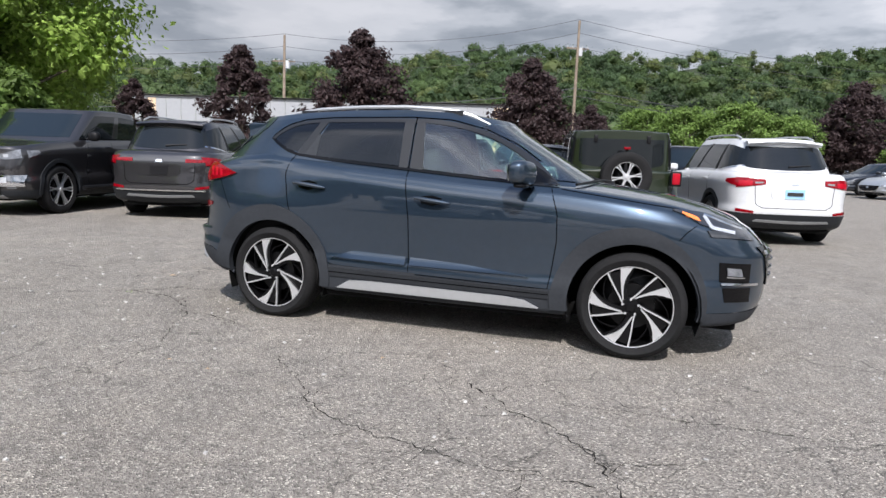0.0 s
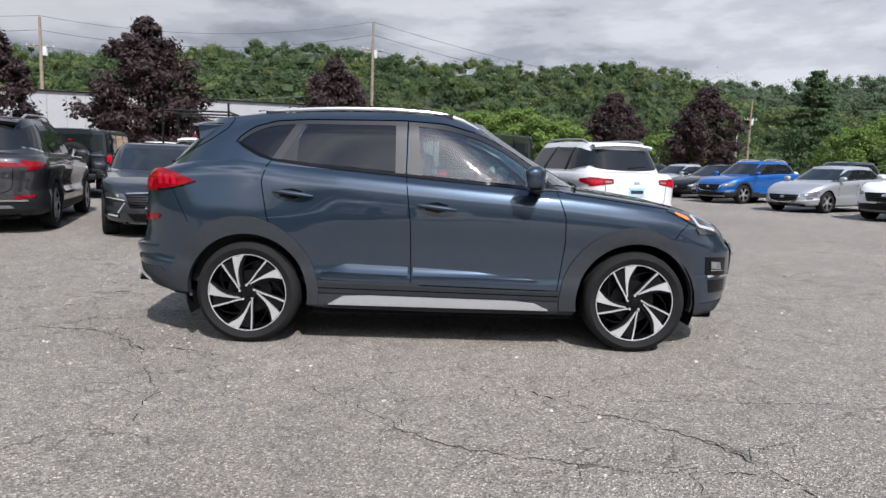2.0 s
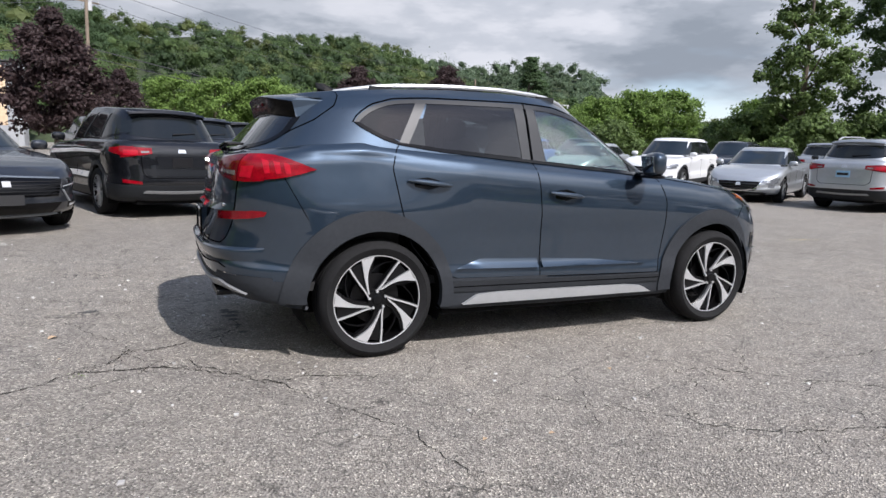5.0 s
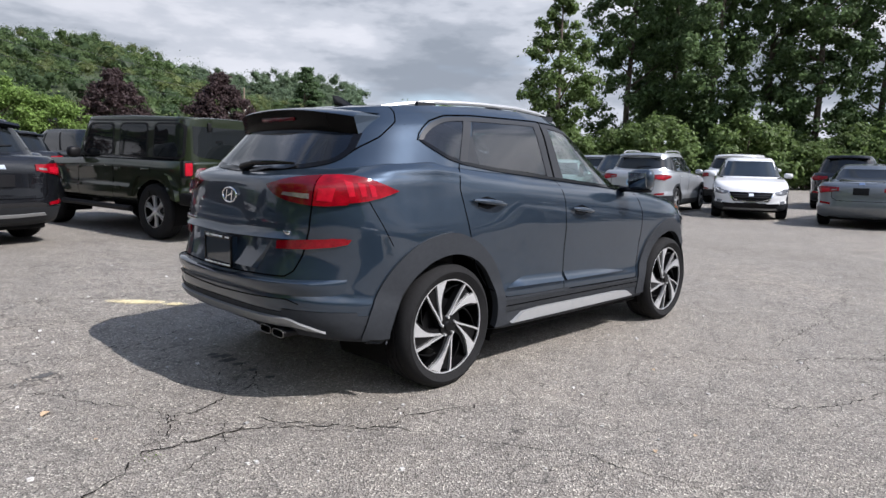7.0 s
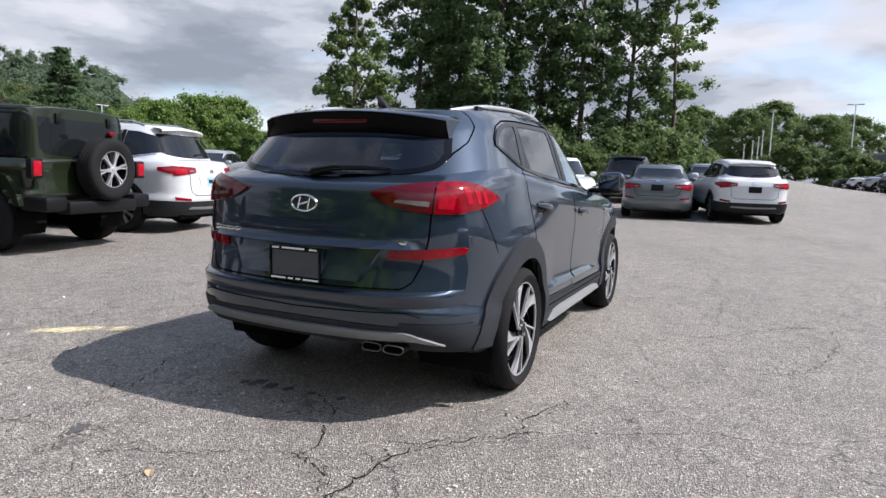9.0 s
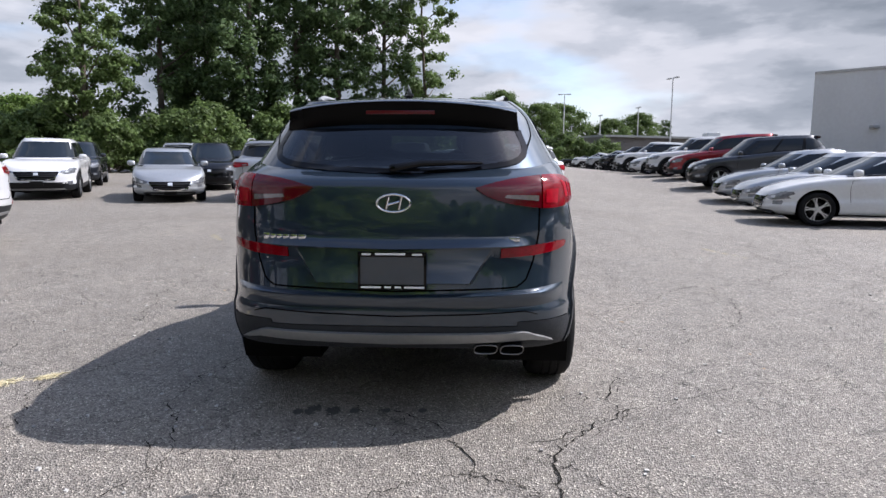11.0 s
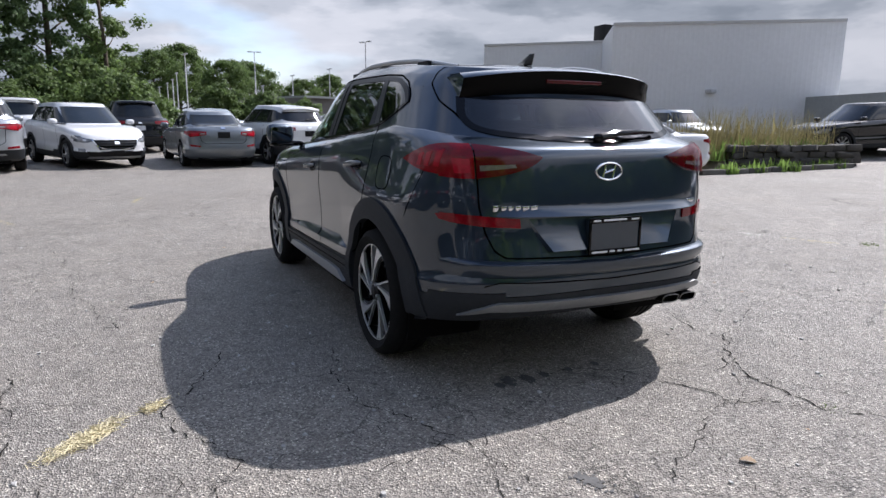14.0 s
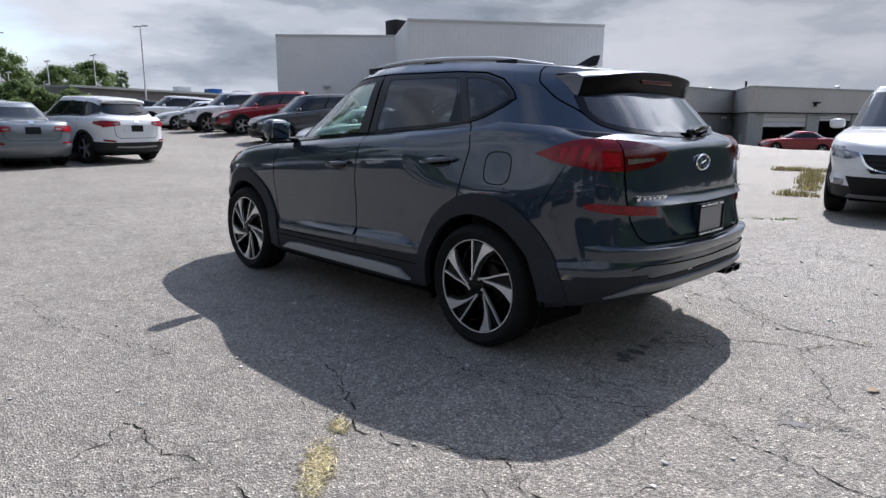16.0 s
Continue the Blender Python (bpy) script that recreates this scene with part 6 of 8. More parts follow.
parked("bigsuv", "black", "black utility vehicle in the second row", (20.2, 2.0), 8, "r", "five", near=False)
parked("sedan", "black", "dark sedan far down the lane", (22.5, 10.0), 12, "r", "five", near=False, clad=False)
parked("suv", "black", "black crossover beyond the silver sedan", (17.5, 8.9), 200, "f", "five", near=False)
parked("suv", "graphite", "dark slate crossover in the far row", (16.5, 22.5), 206, "f", "five", near=False)
parked("suv", "graphite", "dark grey crossover in the far row", (18.5, 14.5), 206, "f", "five", near=False)
parked("suv", "silver", "silver crossover in the far row", (19.5, 10.8), 20, "r", "five", near=False)
parked("sedan", "grey", "grey sedan in the second row", (21.0, -0.8), 8, "r", "five", near=False, clad=False)
parked("suv", "white", "white crossover in the far row", (14.5, 26.0), 206, "f", "five", near=False)
parked("sedan", "white", "white sports sedan with dark five-spoke wheels", (8.02 + 0.25, -7.15), 77, "f", "five", clad=False, group=ROW_C)
for k, (x, kind, colour, lab) in enumerate(((10.8, "sedan", "silver", "silver-white sedan"), (13.9, "sedan", "silver", "silver sedan with a tall dark grille"), (18.0, "suv", "graphite", "blue-black crossover with chrome window trim"), (22.2, "suv", "red", "dark red glossy crossover"), (25.4, "bigsuv", "white", "white boxy utility vehicle"), (28.6, "sedan", "white", "white sedan with dark alloy wheels"), (32.0, "bigsuv", "white", "long white utility vehicle"), (36.2, "suv", "black", "black crossover"), (41.0, "suv", "silver", "silver crossover with a black grille"), (47.0, "suv", "white", "white crossover"), (54.0, "sedan", "black", "dark sedan at the row's end"))):
    parked(kind, colour, lab + " nosed towards the lane", (x, float(np.interp(x, [8.3, 14, 22, 60], [-7.15, -8.4, -9.5, -9.0]))), 80, "f", "five", near=k < 7, clad=kind != "sedan", group=ROW_C)
parked("bigsuv", "white", "white sport utility with a black split grille", (-1.95, -6.95), 99, "f", "five", grille="dark")

# ---- foliage ----
def leaf_mat(name, c, vary=0.42, vscale=0.5, island=True):
    m = mat(name, c, 0.55, spec=0.3, vary=vary, vscale=vscale, island=island)
    nt = m.node_tree
    b = nt.nodes["Principled BSDF"]
    out = nt.nodes["Material Output"]
    tr, mx = nt.nodes.new("ShaderNodeBsdfTranslucent"), nt.nodes.new("ShaderNodeMixShader")
    src = b.inputs["Base Color"].links[0].from_socket
    nt.links.new(src, tr.inputs["Color"])
    mx.inputs[0].default_value = 0.48
    nt.links.new(b.outputs[0], mx.inputs[1]); nt.links.new(tr.outputs[0], mx.inputs[2])
    nt.links.new(mx.outputs[0], out.inputs["Surface"])
    return m


LEAF = {"green": leaf_mat("maple_leaves", (0.27, 0.385, 0.078)), "deep": leaf_mat("dark_leaves", (0.112, 0.172, 0.068)), "hedge": leaf_mat("hedge_leaves", (0.130, 0.190, 0.062)), "lime": leaf_mat("light_leaves", (0.160, 0.245, 0.060)),
        # ridge: distance haze is mixed into the leaf colour, paler and bluer
        "purple": leaf_mat("purple_leaves", (0.066, 0.044, 0.044)), "pine": leaf_mat("pine_needles", (0.085, 0.140, 0.060)), "hill": leaf_mat("far_leaves", (0.098, 0.148, 0.054), 0.30, 0.07), "hill_dark": leaf_mat("far_dark_leaves", (0.068, 0.108, 0.048), 0.30, 0.07), "hill_gold": leaf_mat("far_gold_leaves", (0.135, 0.168, 0.060), 0.30, 0.07), "ridge": leaf_mat("haze_tinted_ridge_leaves", (0.120, 0.170, 0.100), 0.25, 0.03), "weed": leaf_mat("dry_weeds", (0.21, 0.185, 0.085))}
BARK = mat("bark", (0.10, 0.08, 0.06), 0.9, vary=0.4, vscale=3, bump=0.6, bscale=30)


def leaves(rng, centres, radii, per, size, flat=0.75, tumble=0.6):
    """Small folded leaf tufts scattered through clumps; unit data for one crown."""
    n = len(centres) * per
    C = np.repeat(np.asarray(centres, float), per, 0)
    Rr = np.repeat(np.asarray(radii, float), per)
    d = rng.normal(size=(n, 3))
    d /= np.linalg.norm(d, axis=1, keepdims=True)
    r = Rr * rng.uniform(0.08, 1.0, n) ** 0.5 * np.exp(rng.normal(size=n) * 0.22)
    P = C + d * r[:, None] * (1, 1, flat)
    nrm = d + rng.normal(size=(n, 3)) * tumble + (0, 0, 0.55)
    nrm /= np.linalg.norm(nrm, axis=1, keepdims=True)
    u = np.cross(nrm, rng.normal(size=(n, 3)))
    u /= np.maximum(np.linalg.norm(u, axis=1, keepdims=True), 1e-6)
    w = np.cross(nrm, u)
    s = size * rng.uniform(0.6, 1.35, n)[:, None]
    tip, left, right, back = P + u * s, P + w * s * 0.55 - nrm * s * 0.18, P - w * s * 0.55 - nrm * s * 0.18, P - u * s * 0.7
    V = np.stack([tip, left, back, right], 1).reshape(-1, 3)
    i = np.arange(n)[:, None] * 4
    F = np.concatenate([i + (0, 1, 2), i + (0, 2, 3)], 0)
    return V, F


def raw_mesh(name, V, F, material):
    me = bpy.data.meshes.new(name)
    me.from_pydata(V.tolist(), [], F.tolist())
    me.materials.append(material)
    me.update()
    return me


def tree(shape, colour, h, spread, seed, per=70, size=0.26, trunk=0.16, blobs=60):
    """Crown and wood meshes of one tree, base at the origin."""
    rng = np.random.default_rng(seed)
    cs, rs = [], []
    z0 = {"round": 0.22, "cone": 0.12, "column": 0.16, "shrub": 0.05, "tall": 0.10, "egg": 0.14}[shape]
    for _ in range(blobs):
        t = rng.uniform(0, 1)
        if shape == "cone":
            rad = (1 - t) ** 0.8 + 0.05
        elif shape == "column":
            rad = (math.sin(math.pi * min(1, t * 0.9 + 0.12)) ** 0.6)
        elif shape == "egg":
            rad = math.sin(math.pi * min(1.0, t ** 0.62 * 0.93 + 0.07)) ** 0.75 + 0.04
        elif shape == "tall":
            rad = (0.55 + 0.5 * math.sin(math.pi * t * 0.9 + 0.2)) * (1 - 0.25 * t)
        else:
            rad = math.sqrt(max(0.0, 1 - (2 * t - 0.85) ** 2 / 1.4)) if shape != "shrub" else math.sqrt(max(0.05, 1 - t * t))
        a = rng.uniform(0, 2 * math.pi)
        q = rad * spread * math.sqrt(rng.uniform(0.08, 1.0)) * rng.uniform(0.8, 1.12)
        cs.append((q * math.cos(a), q * math.sin(a), h * (z0 + (1 - z0) * t * 0.94)))
        rs.append(spread * (rng.uniform(0.14, 0.29) if shape != "tall" else rng.uniform(0.14, 0.26)) * (0.55 + 0.45 * rad))
    V, F = leaves(rng, cs, rs, per, size, 0.7 if shape != "cone" else 0.35)
    wood = [tube([(0, 0, -0.2), (rng.normal() * 0.05, rng.normal() * 0.05, h * 0.3), (rng.normal() * 0.15, rng.normal() * 0.15, h * 0.65), (0, 0, h * 0.92)], [trunk * 1.25, trunk, trunk * 0.6, trunk * 0.12], 8)]
    for c in cs[:18]:
        zt = max(h * z0 * 0.8, c[2] - math.hypot(c[0], c[1]) * 0.8)
        wood.append(tube([(0, 0, zt), (c[0] * 0.5, c[1] * 0.5, (zt + c[2]) / 2 - 0.1), c], [trunk * 0.42, trunk * 0.26, trunk * 0.06], 5))
    return raw_mesh("crown", V, F, LEAF[colour]), mesh_of("trunk", *join(*wood), BARK, 60)


TREES = {}


def plant(key, at, scale=1.0, turn=0.0, label="", name="tree", category="tree", group="", z=None):
    crown, wood = TREES[key]
    x, y = at
    ob = new(name, wood)
    ob.name = name
    tagged(ob, label, category, group)
    ob.matrix_basis = pose(x, y, (lift(x, y) if z is None else z), 0, 0, turn) @ Matrix.Scale(scale, 4)
    c = new("crown", crown)
    c.parent = ob
    return ob


def ray_at(cx, cy, heading, d):
    return cx + d * math.cos(radians(heading)), cy + d * math.sin(radians(heading))


TREES["purple_a"] = tree("egg", "purple", 9.6, 3.4, 1, 105, 0.17, blobs=190)
TREES["purple_b"] = tree("egg", "purple", 9.0, 2.5, 2, 90, 0.16, blobs=170)
TREES["green_a"] = tree("round", "green", 13.0, 5.2, 3, 300, 0.135, 0.22, blobs=150)
TREES["green_b"] = tree("round", "lime", 8.0, 4.2, 4, 150, 0.18, blobs=100)
TREES["deep_a"] = tree("tall", "deep", 20.0, 3.7, 5, 120, 0.175, 0.20, blobs=175)
TREES["deep_b"] = tree("tall", "deep", 19.0, 3.3, 6, 115, 0.175, 0.19, blobs=145)
TREES["airy"] = tree("tall", "hedge", 19.0, 3.0, 16, 95, 0.175, 0.14, blobs=110)
TREES["far_round"] = tree("round", "hedge", 13.0, 5.2, 17, 150, 0.20, 0.22, blobs=130)
TREES["slim"] = tree("egg", "hedge", 14.5, 3.0, 7, 130, 0.17, 0.2, blobs=120)
TREES["pine"] = tree("cone", "pine", 12.0, 3.9, 8, 90, 0.17, 0.2, blobs=150)
TREES["shrub"] = tree("shrub", "lime", 3.2, 2.4, 9, 160, 0.13, 0.06, blobs=60)
TREES["shrub_dark"] = tree("shrub", "hedge", 4.0, 3.2, 10, 160, 0.16, 0.06, blobs=60)

for key, e, hd, d, s, lab in (
    ("purple_b", (1.43, -5.15), 125.6, 44, 0.88, "slender maple with dark purple leaves"), ("purple_a", (1.43, -5.15), 115.7, 44, 0.98, "broad maple with dark purple leaves"),
    ("purple_a", (1.43, -5.15), 100.8, 46, 0.86, "rounded maple with dark purple leaves"), ("purple_b", (1.0, -5.2), 133.2, 38, 0.52, "small maple with dark purple leaves"),
    ("purple_a", (1.0, -5.2), 95.2, 55, 0.62, "low maple with dark purple leaves"), ("purple_a", (1.43, -5.15), 76.0, 70, 0.98, "purple-leaved maple by the road"), ("purple_a", (-1.26, -4.97), 66.4, 61, 0.90, "purple-leaved maple beyond the cars")):
    plant(key, ray_at(*e, hd, d), s, hd * 3, lab, "maple_tree", group="purple maples")
for hd, d, s, key in ((143.9, 24, 0.95, "green_a"), (150, 26, 1.05, "green_a"), (142.5, 31, 0.8, "green_a"), (154, 25, 1.0, "green_a"), (139.5, 22, 0.66, "shrub"), (144, 20, 1.0, "shrub"), (148, 19, 1.1, "shrub"), (141.5, 21, 0.8, "shrub")):
    plant(key, ray_at(1.4, -5.2, hd, d), s, hd * 7, "leafy bright green maple" if key != "shrub" else "bright green leafy shrub", "maple_tree" if key != "shrub" else "shrub", "tree" if key != "shrub" else "shrub")
for hd, d, s in ((88.0, 66, 0.85), (84.0, 66, 0.9), (80.5, 66, 0.75), (91.0, 70, 0.9), (72, 66, 0.6), (69, 70, 0.6)):
    plant("green_b", ray_at(1.4, -5.2, hd, d), s, hd * 5, "yellow-green broadleaf tree by the road", group="roadside trees")
for hd, d, s in ((59.0, 72, 0.96), (55.2, 76, 0.62)):
    plant("pine", ray_at(-1.26, -4.97, hd, d), s, hd * 9, "green layered pine tree", "pine_tree", group="pines")
for hd, d, s, key in ((49.5, 60, 0.75, "green_b"), (46.5, 62, 0.85, "green_b"), (44.0, 66, 0.9, "green_b"), (41.5, 64, 0.8, "shrub_dark"), (39, 60, 1.1, "shrub_dark"), (52, 58, 0.6, "green_b"), (48, 52, 0.9, "shrub_dark"), (43, 52, 0.9, "shrub"), (37, 66, 0.8, "green_b")):
    plant(key, ray_at(-4.4, -2.5, hd, d), s, hd * 5, "green broadleaf tree at the lot's edge", group="edge trees")
for hd, d, s, key in ((33.2, 50, 1.0, "slim"), (27.6, 56, 1.15, "deep_a"), (24.0, 58, 1.2, "deep_b"), (21.0, 54, 1.12, "deep_a"), (17.0, 56, 1.15, "deep_b"), (13.6, 55, 1.1, "deep_a"), (9.6, 57, 1.12, "deep_b"), (6.0, 56, 1.05, "airy"), (25.0, 62, 1.0, "deep_b")):
    plant(key, ray_at(-4.6, -2.2, hd, d), s, hd * 13, "tall dark green tree in a dense stand" if key != "slim" else "slim leafy tree apart from the stand", "tall_tree", group="tall tree stand")
for i, hd in enumerate(np.linspace(36, 3, 15)):
    plant("shrub_dark", ray_at(-4.6, -1.5, hd, 50 + 3 * math.sin(i * 2.3)), 1.0 + 0.25 * math.sin(i * 1.7), i * 40, "dark green hedge shrub under the trees", "shrub", "shrub", "understorey")
for i, hd in enumerate((2.2, 0.6, -1.2, -3.0, -5.0, -6.8, -8.6, -10.6, -12.6, -14.8, -17.0)):
    plant(("far_round", "deep_a", "far_round")[i % 3], ray_at(-4.7, 1.0, hd, 118 + 8 * math.sin(i * 2.1)), (1.0, 0.61, 0.87)[i % 3] * (1.0 if i < 7 else 0.85), i * 57, "far green tree behind the lot", group="far trees")
for i, hd in enumerate((-6, -9.5, -12.3, -20, -23, -26)):
    plant("shrub_dark", ray_at(-4.7, 1.0, hd, 70), 1.0, i * 57, "clipped dark green shrub", "shrub", "shrub")


for i, hd in enumerate(range(164, 262, 2)):
    plant(("green_a", "slim", "green_b", "deep_b")[i % 4], ray_at(0, 0, hd, 48 + 6 * math.sin(i * 1.9)), (1.0, 0.9, 1.55, 0.68)[i % 4], i * 71, "green tree along the lot's far side", group="trees along the far side")


def woods(prof, d0, d1, count, sizes, sink, per, leaf, kinds, seed, e=(-1, -4)):
    """A wooded slope between two distances whose crowns reach the elevations of prof: one sheet of ground and many crowns."""
    rng = np.random.default_rng(seed)
    lo, hi = prof[0][0] , prof[0][-1]
    slope = lambda hd, j: -1 + max(0.0, 1.2 + math.tan(radians(np.interp(hd, *prof))) * d1 - sink * 0.42 + 1) * j ** 0.9
    hs = np.linspace(lo, hi, 110)
    V = [(*ray_at(*e, hd, d0 + (d1 - d0) * j / 5), slope(hd, j / 5)) for hd in hs for j in range(6)]
    F = [(i * 6 + j, i * 6 + j + 1, (i + 1) * 6 + j + 1, (i + 1) * 6 + j) for i in range(len(hs) - 1) for j in range(5)]
    hill = piece("hill", V, F, HILLFLOOR)
    tagged(hill, "low wooded hill behind the road", "hill", kind="structure")
    cs, rs = [], []
    for _ in range(count):
        hd, j = rng.uniform(lo, hi), rng.uniform(0, 1) ** 0.8
        x, y = ray_at(*e, hd, d0 + (d1 - d0) * j)
        r = rng.uniform(*sizes) * (1.35 if rng.uniform() < 0.08 else 1.0)
        tall = rng.uniform(0.3, 1.0) * sink * 0.55
        for k in range(4):
            u = rng.uniform(0, 1)
            cs.append((x + rng.normal() * r * 0.55 * (1.1 - u), y + rng.normal() * r * 0.55 * (1.1 - u), slope(hd, j) + tall * (0.35 + 0.65 * u) + r * 0.35))
            rs.append(r * rng.uniform(0.42, 0.66) * (1.15 - 0.4 * u))
    cs, rs = np.array(cs), np.array(rs)
    bm = bmesh.new()
    bmesh.ops.create_icosphere(bm, subdivisions=1, radius=1.0)
    bm.verts.ensure_lookup_table()
    Bv, Bf = np.array([v.co[:] for v in bm.verts]), np.array([[v.index for v in f.verts] for f in bm.faces])
    bm.free()
    pick = np.repeat(rng.uniform(0, 1, len(cs) // 4), 4)
    for nm, lo_, hi_, lab in kinds:
        on = (pick >= lo_) & (pick < hi_)
        V, F = leaves(rng, cs[on], rs[on], per, leaf, 0.85, 0.7)
        F = F[:len(F) // 2]
        # shaded inner foliage under the loose leaves
        n = on.sum()
        jit = 1 + rng.normal(size=(n, len(Bv), 1)) * 0.25
        W = (Bv[None] * jit * rs[on][:, None, None] * 0.5 * (1, 1, 0.85) + cs[on][:, None, :]).reshape(-1, 3)
        G = (Bf[None] + (np.arange(n) * len(Bv))[:, None, None]).reshape(-1, 3) + len(V)
        ob = new(nm + "_woods", raw_mesh(nm, np.vstack([V, W]), np.vstack([F, G]), LEAF[nm]))
        tagged(ob, lab, "woods", kind="stuff")


HILLFLOOR = mat("hill_floor", (0.035, 0.05, 0.02), 0.95, vary=0.4, vscale=0.1)
woods(([36, 42, 46, 50, 56, 62, 66, 68, 71, 75, 78.5, 83.5, 86.3, 90, 93.7, 97.3, 100.5, 103.6, 108, 111.7, 119, 126, 133, 150, 170], [1.4, 2.4, 3.3, 4.0, 4.6, 5.4, 6.6, 7.5, 8.7, 9.3, 9.0, 9.2, 9.3, 8.7, 9.4, 10.0, 10.1, 10.0, 9.5, 8.5, 7.9, 7.6, 7.2, 7.0, 6.5]),
      105, 215, 1900, (1.7, 4.4), 8.0, 110, 0.36, (("hill_dark", 0.0, 0.42, "dense dark green woods covering the hills"), ("hill", 0.42, 0.80, "dense green woods covering the hills"), ("hill_gold", 0.80, 1.0, "yellow-green crowns among the hill woods")), 11)
# far ridge; its haze comes only from the tinted leaf colour
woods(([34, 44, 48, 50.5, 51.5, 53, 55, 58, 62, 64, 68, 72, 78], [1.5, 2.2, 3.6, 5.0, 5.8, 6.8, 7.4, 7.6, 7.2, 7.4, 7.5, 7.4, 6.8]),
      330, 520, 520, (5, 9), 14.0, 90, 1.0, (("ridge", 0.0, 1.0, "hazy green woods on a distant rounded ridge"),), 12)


# ---- buildings ----
def wall_run(name, pts, z0, z1, m, parent=None, thick=0.3, label=""):
    """Walls of one height along a plan line, with thickness."""
    V, F = [], []
    for i in range(len(pts) - 1):
        a, b = Vector(pts[i]), Vector(pts[i + 1])
        d = (b - a).normalized()
        n = Vector((-d.y, d.x)) * thick
        q = [a, b, b + n, a + n]
        k = len(V)
        V += [(p.x, p.y, z) for z in (z0, z1) for p in q]
        F += [tuple(k + i for i in f) for f in ((0, 1, 5, 4), (1, 2, 6, 5), (2, 3, 7, 6), (3, 0, 4, 7), (4, 5, 6, 7), (3, 2, 1, 0))]
    return piece(name, V, F, m, parent, label, smooth=0)


def ribbed(a, b, z0, z1, pitch, depth, out):
    """Vertical metal cladding: a zigzag sheet from a to b; out: side to which ribs stand."""
    a, b = Vector(a), Vector(b)
    d = (b - a)
    L = d.length
    d.normalize()
    n = Vector((-d.y, d.x)) * out
    V, F = [], []
    k = int(L / pitch)
    prof = []
    for i in range(k):
        s = i * pitch
        prof += [(s, 0), (s + pitch * 0.55, 0), (s + pitch * 0.65, depth), (s + pitch * 0.9, depth)]
    prof.append((L, 0))
    for s, e in prof:
        p = a + d * s + n * (e + 0.02)
        V += [(p.x, p.y, z0), (p.x, p.y, z1)]
    F = [(2 * i, 2 * i + 2, 2 * i + 3, 2 * i + 1) for i in range(len(prof) - 1)]
    return V, F


GREYWALL = mat("grey_metal_siding", (0.70, 0.715, 0.735), 0.55, 0.1, vary=0.05, vscale=0.3)
STUCCO = mat("beige_stucco", (0.42, 0.41, 0.39), 0.9, vary=0.08, vscale=0.5)
BANDG = mat("grey_block_wall", (0.30, 0.315, 0.31), 0.9, vary=0.1, vscale=0.4)
WHITEWALL = mat("white_panel_wall", (0.30, 0.31, 0.325), 0.6, vary=0.06, vscale=0.3)
ROOFM = mat("pale_roof", (0.5, 0.5, 0.5), 0.8, vary=0.1)
ORANGE = mat("faded_orange_panel", (0.60, 0.45, 0.30), 0.7, vary=0.2, vscale=0.5)
WOODPOLE = mat("weathered_pole_wood", (0.20, 0.16, 0.12), 0.9, vary=0.3, vscale=2, bump=0.4, bscale=40)
POLE = mat("white_pole_paint", (0.62, 0.63, 0.64), 0.5, vary=0.1)
CABLE = mat("cable_sheath", (0.05, 0.05, 0.055), 0.6)
LAMPHEAD = mat("lamp_head_grey", (0.45, 0.46, 0.47), 0.5)


